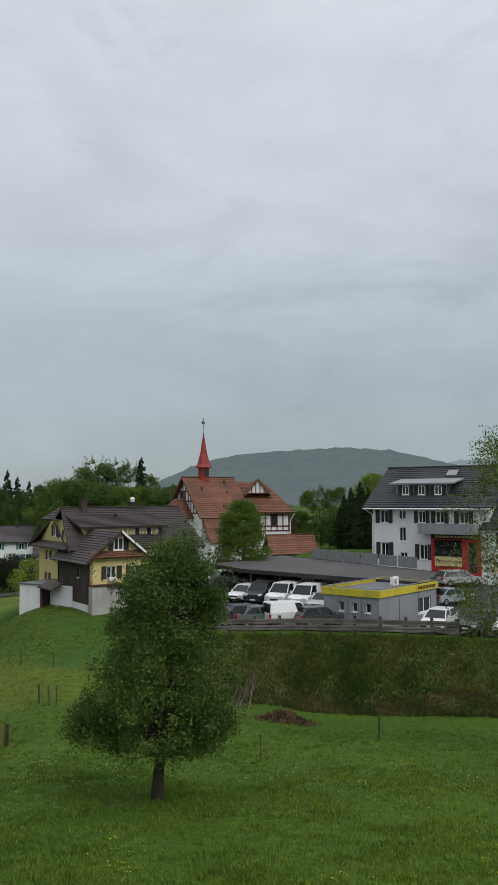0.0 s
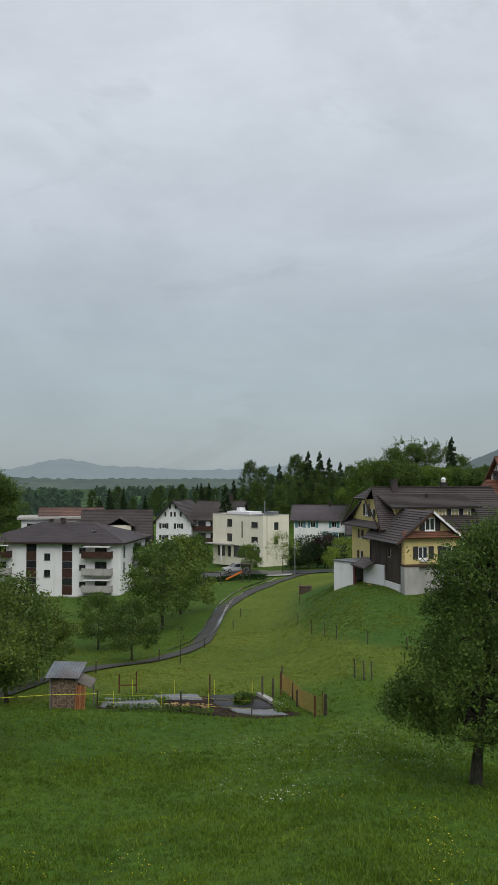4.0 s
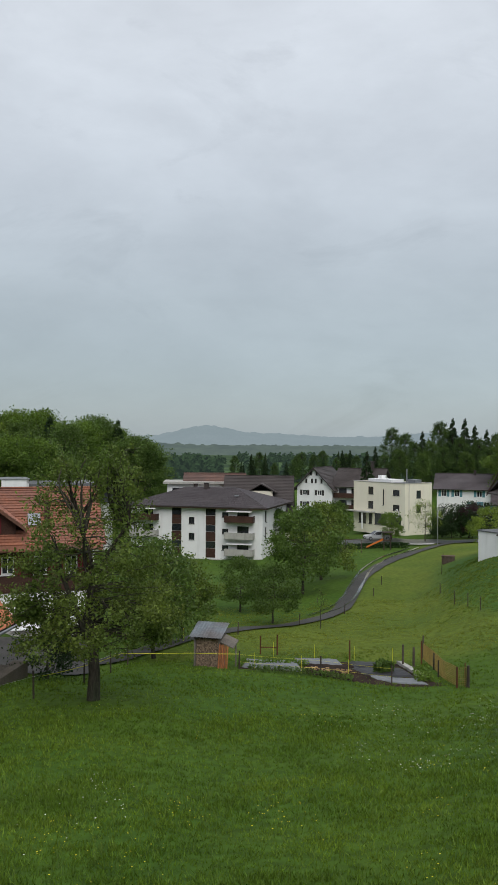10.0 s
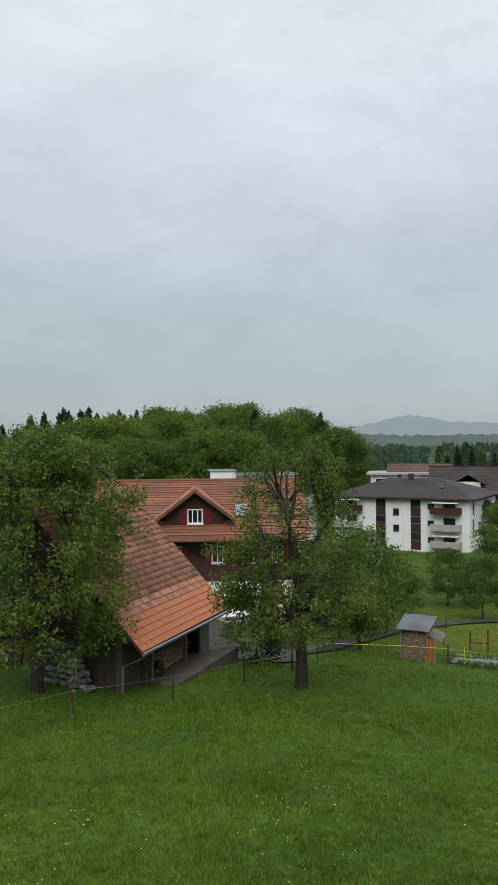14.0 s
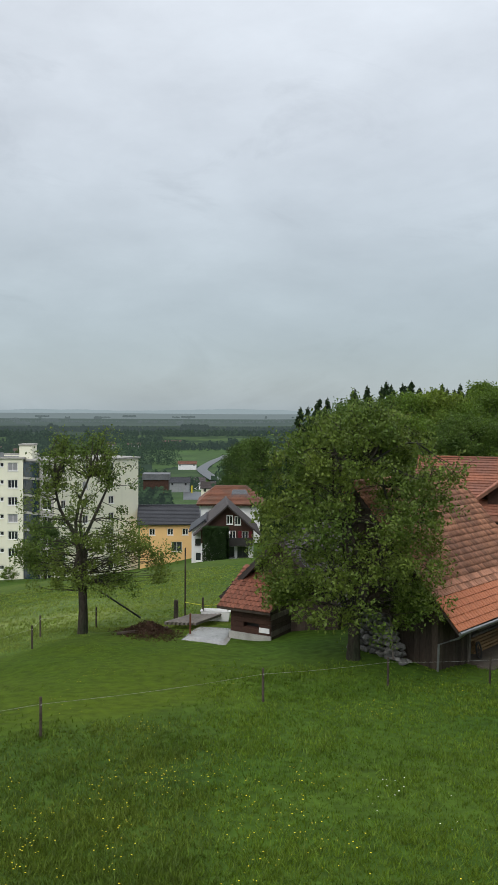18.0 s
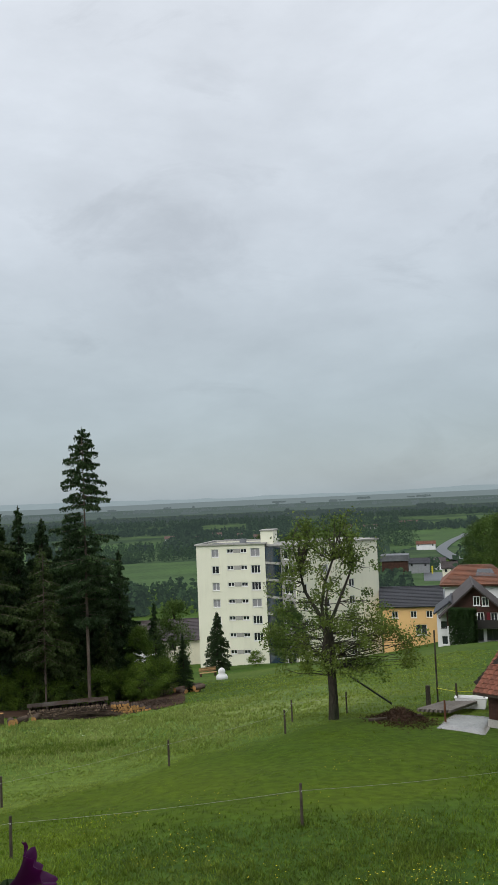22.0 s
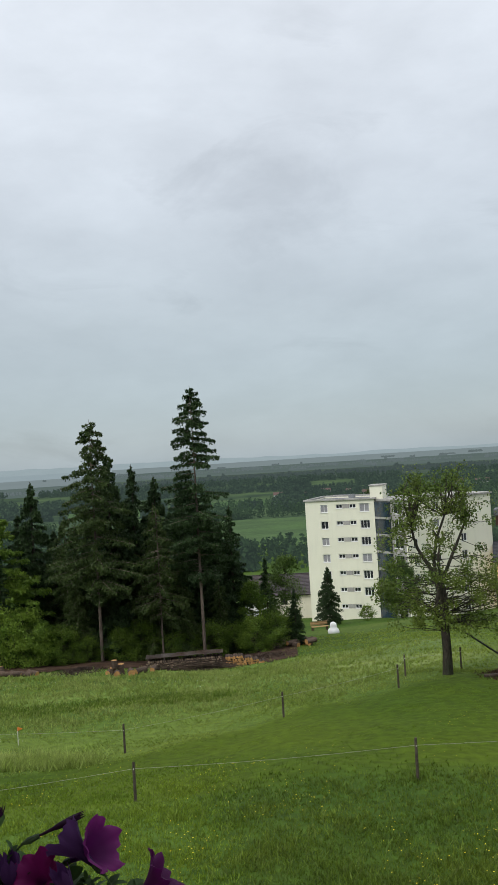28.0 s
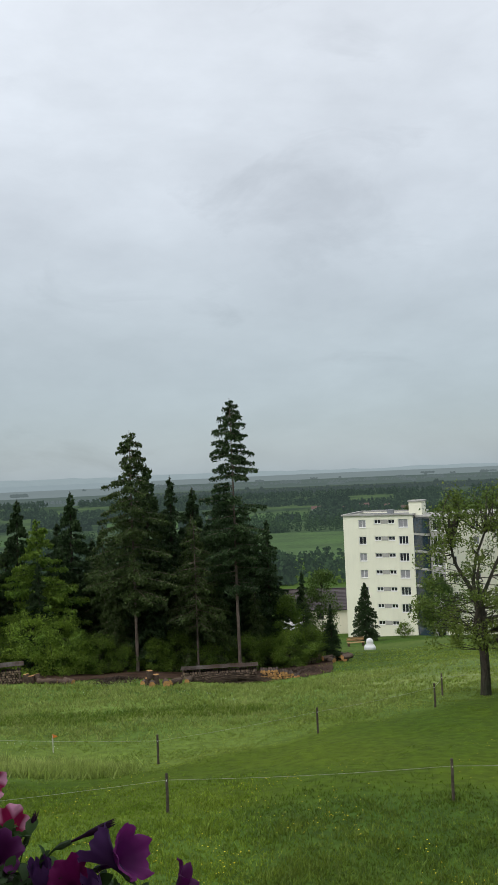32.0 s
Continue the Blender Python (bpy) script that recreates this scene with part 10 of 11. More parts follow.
dome = thing("white_garden_cover", lathe(bmesh.new(), [(0.62, -0.1), (0.66, 0.25), (0.55, 0.5), (0.36, 0.62), (0.40, 0.85), (0.34, 1.1), (0.14, 1.25), (0.03, 1.28)], 14), M_FRAME, pose(x, y, gz(x, y)), "white rounded plastic cover standing on the lawn", "garden cover", smooth=True)
x, y = bear(84.0, 108)
bench = empty("garden_bench", pose(x, y, gz(x, y), 0, 0, 100), "orange-brown wooden garden bench", "bench")
for i in range(3):
    part("slat", boxed(-1.1, 1.1, -0.3 + 0.2 * i, -0.13 + 0.2 * i, 0.45, 0.5), M_WOODFRESH, bench)
    part("back_slat", boxed(-1.1, 1.1, 0.32, 0.36, 0.6 + 0.16 * i, 0.73 + 0.16 * i), M_WOODFRESH, bench)
for s in (-1, 1):
    part("leg", boxed(s * 0.95 - 0.05, s * 0.95 + 0.05, -0.28, 0.36, -0.15, 0.45), M_WOODBROWN, bench)

# ---------------------------------------------------------------- woodshed
M_WOODORANGEPLANK = mat("orange_brown_plank", (0.30, 0.115, 0.045), 0.7, 0, 0.3, 1.0, 12, 0.3, per_object=0.3, stretch=(1, 1, 0.3))


def woodshed():
    p, q = Vector((-26.35, 39.75)), Vector((-24.75, 40.15))
    d = (q - p).normalized()
    yaw = math.degrees(math.atan2(d.y, d.x))
    root = empty("woodshed", pose(p.x, p.y, gz(*p), 0, 0, yaw) @ Matrix.Scale(0.86, 4), "small woodshed with tin roof full of firewood", "shed")
    w = (q - p).length
    for x, y, h in ((0, 0, 1.95), (w, 0, 1.95), (0, 1.1, 2.35), (w, 1.1, 2.35)):
        part("post", boxed(x - 0.06, x + 0.06, y - 0.05, y + 0.05, -0.3, h), M_WOODGREY, root)
    part("back_wall", boxed(0, w, 1.16, 1.2, -0.2, 2.3), M_WOODGREY, root)
    for x in (-0.06, w + 0.062):
        part("side_wall", boxed(x - 0.02, x + 0.018, 0.06, 1.1, -0.2, 2.0), M_WOODGREY, root)
    bm = bmesh.new()
    k = 22
    rows = [[bm.verts.new((-0.3 + (w + 0.55) * j / k, y, z + 0.02 * (j % 2))) for j in range(k + 1)] for y, z in ((-0.35, 1.97), (1.45, 2.62))]
    for j in range(k):
        bm.faces.new((rows[0][j], rows[0][j + 1], rows[1][j + 1], rows[1][j]))
    bmesh.ops.solidify(bm, geom=bm.faces[:], thickness=0.025)
    part("roof", bm, M_TIN, root, "blue-grey corrugated tin roof")
    rng = random.Random(3)
    for j in range(18):
        for i in range(14):
            x = 0.11 + i * (w - 0.2) / 13.5
            part("log", split[rng.randrange(2)], None, root, m=pose(x + 0.05 * (j % 2), 0.5 + rng.uniform(-0.05, 0.03), 0.06 + j * 0.1, 0, 0, 90))
    part("lean_to_roof", prism(bmesh.new(), [(w + 0.05, 0.0, 1.65), (w + 0.95, 0.0, 1.3), (w + 0.95, 1.2, 1.55), (w + 0.05, 1.2, 1.9)], (0, 0, 0.06)), M_WOODGREY, root, "grey board lean-to roof")
    part("prop", boxed(w + 0.8, w + 0.88, 0.9, 0.98, -0.2, 1.4), M_WOODGREY, root)
    return root, w


shed_root, shed_w = woodshed()
for i in range(6):
    x = shed_w + 0.02 + 0.11 * i
    bm = prism(bmesh.new(), [(x, -0.42 + 0.03 * (i % 3), -0.1), (x + 0.1, -0.42, -0.1), (x + 0.09, -0.09, 1.55 - 0.12 * (i % 2)), (x + 0.01, -0.09, 1.6 - 0.1 * i * 0.3)], (0, 0.03, 0))
    thing("leaning_plank", bm, M_WOODORANGEPLANK, shed_root.matrix_world.copy(), "orange-brown plank leaning on the woodshed", "plank", "planks by the woodshed")

# ---------------------------------------------------------------- concrete pad, manure, stones
pad = [bear(69.3, 41.6), bear(66.3, 39.6), bear(65.6, 44.6), bear(68.3, 46.2)]
M_WETPAD = mat("wet_concrete", (0.34, 0.33, 0.31), 0.22, 0, 0.25, 0.8, 12, 0.1, spec=0.5)
PAD = empty("concrete_pad", pose(0, 0, 0), "wet pale concrete pad beside the manure heap", "concrete pad", kind="structure")
sheet("slab", pad, M_WETPAD, "", PAD, 0.12, 0.0, 10)
timbers = empty("timber_deck", pose(0, 0, 0), "grooved dark timbers beside the concrete pad", "timbers")
for i in range(8):
    a0, a1 = bear(70.4 - 0.28 * i, 45.6 - 0.05 * i), bear(68.6 - 0.28 * i, 48.4)
    z0, z1 = gz(*a0) + 0.3, gz(*a1) + 0.45
    part("timber", tube(bmesh.new(), [(*a0, z0), (*a1, z1)], 0.10, 4), M_WOODGREY, timbers)
x, y = bear(67.0, 48.6)
tub = empty("white_tub", pose(x, y, gz(x, y) + 0.02, 0, 0, 60), "old white bathtub used as a trough", "bathtub")
bm = bmesh.new()
outer = [(-0.85, -0.36), (0.85, -0.36), (0.85, 0.36), (-0.85, 0.36)]
rings = [[bm.verts.new((px * k, py * k, pz)) for px, py in outer] for k, pz in ((0.86, 0.1), (0.98, 0.62), (1.04, 0.66), (0.92, 0.64), (0.8, 0.2))]
for a, b in zip(rings, rings[1:]):
    for i in range(4):
        bm.faces.new((a[i], a[(i + 1) % 4], b[(i + 1) % 4], b[i]))
bm.faces.new(rings[-1])
bm.faces.new(rings[0][::-1])
part("basin", bm, M_FRAME, tub, "white enamel basin")
for sx in (-0.6, 0.6):
    part("foot", boxed(sx - 0.06, sx + 0.06, -0.25, 0.25, -0.15, 0.1), M_WOODGREY, tub)
for a, r, h, w in ((69.1, 50.5, 4.2, 0.05), (68.7, 42.7, 1.15, 0.05), (67.9, 48.9, 1.4, 0.06), (66.2, 48.9, 1.3, 0.06), (69.7, 49.0, 1.25, 0.14)):
    x, y = bear(a, r)
    thing("yard_post", upright(bmesh.new(), x, y, h, w, 7), M_POST if w != 0.05 or h > 2 else M_RUST, None, "tall thin dark pole" if h > 2 else "dark wooden post beside the concrete pad", "post", "posts by the pad")
yt = empty("yard_tape", pose(0, 0, 0), "yellow tape strung between yard posts", "tape")
cord(yt, [bear(69.1, 50.4), bear(67.9, 48.9), bear(66.2, 48.9), bear(65.7, 48.0)], 0.95, M_TAPE, 0.022, 0.02, "tape")
x, y = -43.9, 14.2
thing("leaning_pole", tube(bmesh.new(), [(-42.7, 11.6, -9.3), (x, y, gz(x, y) + 0.6)], [0.045, 0.055], 6), M_DARKMETAL, None, "dark pole leaning from the tree to the heap", "pole")
x0, x1 = bear(73.6, 43.4), bear(70.2, 44.2)
thing("lying_beam", tube(bmesh.new(), [(*x0, gz(*x0) + 0.1), (*x1, gz(*x1) + 0.22)], 0.08, 5), M_WOODDARK, None, "dark beam lying in front of the heap", "beam")

rock = []
for i in range(7):
    bm = bmesh.new()
    rr = random.Random(i)
    for k in range(13):
        bm.verts.new(Vector((rr.gauss(0, 1), rr.gauss(0, 1), rr.gauss(0, 1))).normalized() * rr.uniform(0.19, 0.26))
    hull = bmesh.ops.convex_hull(bm, input=bm.verts)
    bmesh.ops.delete(bm, geom=[g for g in hull["geom_interior"] if isinstance(g, bmesh.types.BMVert)], context="VERTS")
    ax = [Vector((rr.gauss(0, 1), rr.gauss(0, 1), rr.gauss(0, 1))).normalized() for _ in range(9)]
    for v in bm.verts:
        for n in ax:
            over = v.co.dot(n) - 0.19
            if over > 0:
                v.co -= n * over * 0.85
        v.co.x *= 1.25
        v.co.z *= 0.75
    me = bpy.data.meshes.new("stone")
    bm.normal_update()
    bm.to_mesh(me)
    bm.free()
    me.materials.append(M_STONE)
    rock.append(me)
stones = empty("stone_pile", pose(*bear(55.3, 39), gz(*bear(55.3, 39))), "pile of grey field stones against the barn gable", "stone pile")
rs = random.Random(12)
inv = stones.matrix_world.inverted()
pile0, pile1 = (BARN.matrix_world @ Vector((-0.5, 2.2, 0))).to_2d(), (BARN.matrix_world @ Vector((-0.35, 5.2, 0))).to_2d()
for row in range(7):
    for i in range(11 - row):
        for depth in (0, 1):
            t = (i + 0.5 * (row % 2) + rs.uniform(-0.2, 0.2) + row * 0.75) / 11
            p = pile0.lerp(pile1, t)
            back = Vector((-0.395, 0.918)) * (row * 0.09 + depth * 0.2)
            q = p + back
            part("stone", rs.choice(rock), None, stones, m=inv @ pose(q.x, q.y, gz(q.x, q.y) + 0.1 + row * 0.235, rs.uniform(-25, 25), rs.uniform(-25, 25), rs.uniform(0, 360)) @ Matrix.Scale(rs.uniform(0.65, 1.1), 4))
g0 = tuple((BARN.matrix_world @ Vector((-0.75, 2.6, 0))).to_2d())
g1 = BARN.matrix_world @ Vector((0.40, 3.7, 4.2))
thing("leaning_board", prism(bmesh.new(), [(*g0, gz(*g0) + 0.1), (g0[0] - 0.05, g0[1] + 0.1, gz(*g0) + 0.1), g1, g1 + Vector((0.05, 0.1, 0))], (-0.03, 0.0, 0.03)), M_WOODGREY, None, "long grey board leaning on the barn gable", "board")

# ---------------------------------------------------------------- playground and road furniture
x, y = bear(20.9, 131)
slide = empty("playground_slide", pose(x, y, gz(x, y), 0, 0, 200), "orange playground slide with dark wooden tower", "slide")
part("chute", prism(bmesh.new(), [(0.4, -0.3, 1.5), (0.4, 0.3, 1.5), (3.0, 0.3, 0.25), (3.0, -0.3, 0.25)], (0, 0, 0.06)), M_PLASTICORANGE, slide, "orange plastic chute")
for s in (-1, 1):
    part("side_wall", prism(bmesh.new(), [(0.4, s * 0.3, 1.5), (3.0, s * 0.3, 0.25), (3.0, s * 0.3, 0.45), (0.4, s * 0.3, 1.75)], (0, s * 0.04, 0)), M_PLASTICORANGE, slide)
    for px in (-0.6, 0.4):
        part("post", boxed(px - 0.07, px + 0.07, s * 0.5 - 0.07, s * 0.5 + 0.07, -0.3, 2.6), M_WOODDARK, slide)
part("platform", boxed(-0.67, 0.47, -0.57, 0.57, 1.4, 1.5), M_WOODDARK, slide)
part("roof", prism(bmesh.new(), [(-0.9, -0.8, 2.6), (0.7, -0.8, 2.6), (0.7, 0.8, 2.6), (-0.9, 0.8, 2.6)], (0, 0, 0.12)), M_WOODDARK, slide)
x, y = bear(23.1, 131)
swing = empty("swing_frame", pose(x, y, gz(x, y), 0, 0, 20), "dark wooden swing frame on the grass", "swing")
for s in (-1, 1):
    for k in (-1, 1):
        part("leg", tube(bmesh.new(), [(s * 1.3, k * 0.7, -0.2), (s * 1.2, 0, 2.1)], 0.06, 5), M_WOODDARK, swing)
part("crossbar", tube(bmesh.new(), [(-1.4, 0, 2.1), (1.4, 0, 2.1)], 0.07, 5), M_WOODDARK, swing)
x, y = bear(16.9, 106)
hut = empty("stone_trough", pose(x, y, gz(x, y), 0, 0, 15), "dark old stone trough in the meadow", "trough")
part("basin", boxed(-0.75, 0.75, -0.4, 0.4, -0.2, 0.75, 0.06), M_WOODDARK, hut)
part("rim", boxed(-0.82, 0.82, -0.47, 0.47, 0.752, 0.86, 0.03), M_LOGBARK, hut)
for a, r in ((17.6, 136), (25.5, 147)):
    x, y = bear(a, r)
    lamp = empty("street_lamp", pose(x, y, gz(x, y), 0, 0, 40), "slim grey street lamp beside the wet road", "street lamp")
    part("pole", tube(bmesh.new(), [(0, 0, -0.3), (0, 0, 5.0), (0.1, 0, 5.6), (0.7, 0, 5.8)], [0.08, 0.06, 0.05, 0.04], 6), M_METAL, lamp)
    part("head", boxed(0.6, 1.3, -0.12, 0.12, 5.74, 5.86, 0.03), M_DARKMETAL, lamp)

# ---------------------------------------------------------------- the balcony: planter, petunias, awning, house
BU, BN = Vector((0.68, 0.733, 0)).normalized(), Vector((-0.733, 0.68, 0)).normalized()
BALC = Matrix(((BU.x, BN.x, 0, -1.21), (BU.y, BN.y, 0, -0.56), (0, 0, 1, -0.48), (0, 0, 0, 1)))
M_LEDGE = mat("pinkish_brown_wood", (0.30, 0.18, 0.16), 0.6, 0, 0.25, 4.0, 60, 0.2, stretch=(0.2, 1, 1))
M_PLANTER = mat("grey_white_planter", (0.22, 0.22, 0.21), 0.45, 0, 0.12, 6.0, 60, 0.05)
M_PLANTERIN = mat("dark_planter_inside", (0.03, 0.028, 0.027), 0.7, 0, 0.3, 8.0, 60, 0.2)
M_POTSOIL = mat("potting_soil", (0.035, 0.022, 0.016), 0.95, 0, 0.6, 18.0, 120, 1.0, (0.075, 0.045, 0.03), spec=0.1)
planter = empty("balcony_planter", BALC @ Matrix.Translation((0, 0, -0.032)), "long grey-white balcony flower box full of dark soil", "flower box")
part("front_wall", boxed(-0.70, 0.32, 0.0, 0.008, -0.138, 0.0), M_PLANTERIN, planter, "dark plastic side")
part("back_wall", boxed(-0.70, 0.32, 0.177, 0.185, -0.138, 0.0), M_PLANTERIN, planter)
for x in (-0.70, 0.312):
    part("end_wall", boxed(x, x + 0.008, 0.009, 0.176, -0.138, 0.0), M_PLANTERIN, planter)
part("base", boxed(-0.69, 0.31, 0.009, 0.176, -0.138, -0.13), M_PLANTERIN, planter)
for y in (-0.007, 0.177):
    part("rim", boxed(-0.712, 0.332, y, y + 0.015, 0.001, 0.008, 0.003), M_PLANTER, planter, "pale rounded rim")
for x in (-0.712, 0.308):
    part("rim", boxed(x, x + 0.024, 0.013, 0.172, 0.001, 0.009, 0.003), M_PLANTER, planter)
bm = bmesh.new()
bmesh.ops.create_grid(bm, x_segments=90, y_segments=18, size=0.5)
rs = random.Random(3)
for v in bm.verts:
    v.co = Vector((-0.19 + v.co.x * 1.0, 0.0925 + v.co.y * 0.165, -0.03 + rs.uniform(-0.006, 0.006) + 0.012 * math.sin(v.co.x * 23) * math.sin(v.co.y * 9)))
part("soil", bm, M_POTSOIL, planter, "dark crumbly potting soil", smooth=True)

M_PETLEAF = leaf_mat("petunia_leaf", (0.052, 0.098, 0.027), (0.030, 0.062, 0.018), 0.3, 0.7)
M_PETSTEM = mat("petunia_stem", (0.04, 0.065, 0.025), 0.7, 0, 0.3, 30, 120, 0.2)


def petal_mat(name, edge, middle, throat, star=0.0):
    """Petal colour by distance from the flower's axis: throat, centre, edge, with a five-rayed star."""
    m = leaf_mat(name, edge, edge, 0.12, 0.6)
    n, l = m.node_tree.nodes, m.node_tree.links
    co, sep = n.new("ShaderNodeTexCoord"), n.new("ShaderNodeSeparateXYZ")
    l.new(co.outputs["Object"], sep.inputs["Vector"])
    ramp = n.new("ShaderNodeValToRGB")
    a, b, c, d, e, f2, g2 = (n.new("ShaderNodeMath") for _ in range(7))
    a.operation, b.operation, c.operation, d.operation, e.operation, f2.operation, g2.operation = "ARCTAN2", "MULTIPLY", "COSINE", "MULTIPLY", "ADD", "MULTIPLY", "MULTIPLY"
    l.new(sep.outputs["Y"], a.inputs[0])
    l.new(sep.outputs["X"], a.inputs[1])
    l.new(a.outputs[0], b.inputs[0])
    b.inputs[1].default_value = 5.0
    l.new(b.outputs[0], c.inputs[0])
    l.new(c.outputs[0], d.inputs[0])
    d.inputs[1].default_value = star
    l.new(d.outputs[0], e.inputs[0])
    e.inputs[1].default_value = 1.0
    dist = n.new("ShaderNodeVectorMath")
    dist.operation = "LENGTH"
    flat = n.new("ShaderNodeCombineXYZ")
    l.new(sep.outputs["X"], flat.inputs["X"])
    l.new(sep.outputs["Y"], flat.inputs["Y"])
    l.new(flat.outputs["Vector"], dist.inputs[0])
    l.new(dist.outputs["Value"], f2.inputs[0])
    l.new(e.outputs[0], f2.inputs[1])
    l.new(f2.outputs[0], g2.inputs[0])
    g2.inputs[1].default_value = 1 / 0.034
    r = ramp.color_ramp
    r.elements[0].position, r.elements[0].color = 0.10, (*throat, 1)
    r.elements[1].position, r.elements[1].color = 0.78, (*edge, 1)
    for at, col in ((0.2, middle), (0.46, middle)):
        k = r.elements.new(at)
        k.color = (*col, 1)
    l.new(g2.outputs[0], ramp.inputs["Fac"])
    bs = n["Principled BSDF"]
    for sock in list(bs.inputs["Base Color"].links):
        l.remove(sock)
    l.new(ramp.outputs["Color"], bs.inputs["Base Color"])
    for nd in n:
        if nd.type == "BSDF_TRANSLUCENT":
            for sock in list(nd.inputs["Color"].links):
                l.remove(sock)
            l.new(ramp.outputs["Color"], nd.inputs["Color"])
    return m


M_PINK = petal_mat("two_tone_pink_petal", (0.80, 0.36, 0.56), (0.30, 0.012, 0.075), (0.50, 0.33, 0.03), 0.38)
M_PURPLE = petal_mat("purple_petal", (0.085, 0.004, 0.075), (0.06, 0.003, 0.05), (0.05, 0.004, 0.05))
M_MAGENTA = petal_mat("magenta_petal", (0.19, 0.004, 0.10), (0.14, 0.004, 0.075), (0.03, 0.003, 0.03))
M_VIOLET = petal_mat("violet_petal", (0.17, 0.014, 0.14), (0.09, 0.008, 0.085), (0.05, 0.01, 0.08))
M_BLUEVIOLET = petal_mat("blue_violet_petal", (0.085, 0.03, 0.115), (0.06, 0.02, 0.085), (0.03, 0.01, 0.06))
M_BUD = petal_mat("plum_bud", (0.045, 0.008, 0.045), (0.03, 0.006, 0.03), (0.03, 0.006, 0.03))
M_DARKPETAL = petal_mat("dark_plum_petal", (0.055, 0.008, 0.055), (0.03, 0.004, 0.03), (0.2, 0.13, 0.03))


def corolla(seed, R, cup=0.0, tube_len=0.035):
    """A petunia's trumpet: narrow tube flaring into five ruffled lobes."""
    rng = random.Random(seed)
    bm = bmesh.new()
    ph = [rng.uniform(0, 6.28) for _ in range(3)]
    n, rings = 40, []
    for rr, z in ((0.07, -tube_len), (0.12, -tube_len * 0.7), (0.20, -tube_len * 0.3), (0.32, -0.008), (0.5, -0.001), (0.7, 0.003), (0.88, 0.004), (1.0, 0.002)):
        ring = []
        for k in range(n):
            t = 2 * math.pi * k / n
            lobe = 0.76 + 0.24 * abs(math.cos(2.5 * t)) ** 0.6
            f = 1 - (1 - lobe) * max(0, (rr - 0.35) / 0.65)
            ruff = (rr ** 3) * (0.003 * math.sin(9 * t + ph[0]) + 0.0035 * math.sin(5 * t + ph[1]) + 0.0022 * math.sin(15 * t + ph[2]))
            q = R * rr * f * (1 - cup * 0.5 * rr)
            ring.append(bm.verts.new((q * math.cos(t), q * math.sin(t), z + ruff + cup * R * rr * rr * 1.1)))
        rings.append(ring)
    for a, b in zip(rings, rings[1:]):
        for k in range(n):
            bm.faces.new((a[k], a[(k + 1) % n], b[(k + 1) % n], b[k]))
    return bm


def sprig(rng, base, tip, V, F, leaves, size):
    """Leaves set along a stem, each folded along its midrib."""
    base, tip = np.array(base), np.array(tip)
    axis = tip - base
    for i in range(leaves):
        t = (i + 0.6) / leaves
        p = base + axis * t
        d = rng.normal(size=3)
        d[2] = abs(d[2]) * 0.6 + 0.25
        d = d / np.linalg.norm(d) + axis / (np.linalg.norm(axis) + 1e-6) * 0.6
        d /= np.linalg.norm(d)
        s = np.cross(d, np.array([0, 0, 1.0]) + rng.normal(size=3) * 0.25)
        s /= np.linalg.norm(s) + 1e-9
        up = np.cross(s, d)
        L = size * rng.uniform(0.6, 1.2)
        w = L * rng.uniform(0.20, 0.28)
        pts = []
        for u, k in ((0.0, 0.12), (0.3, 0.8), (0.6, 1.0), (0.85, 0.62), (1.0, 0.08)):
            mid = p + d * L * u - np.array([0, 0, 1]) * L * 0.22 * u * u
            pts += [mid + s * w * k + up * w * k * 0.35, mid, mid - s * w * k + up * w * k * 0.35]
        o = len(V)
        V += pts
        for r in range(4):
            F.append((o + 3 * r, o + 3 * r + 1, o + 3 * r + 4, o + 3 * r + 3))
            F.append((o + 3 * r + 1, o + 3 * r + 2, o + 3 * r + 5, o + 3 * r + 4))


def eye_scaled(p):
    return Vector((-0.18, -0.10, -0.02)) + (Vector(p) - Vector((-0.18, -0.10, -0.02))) * 0.77


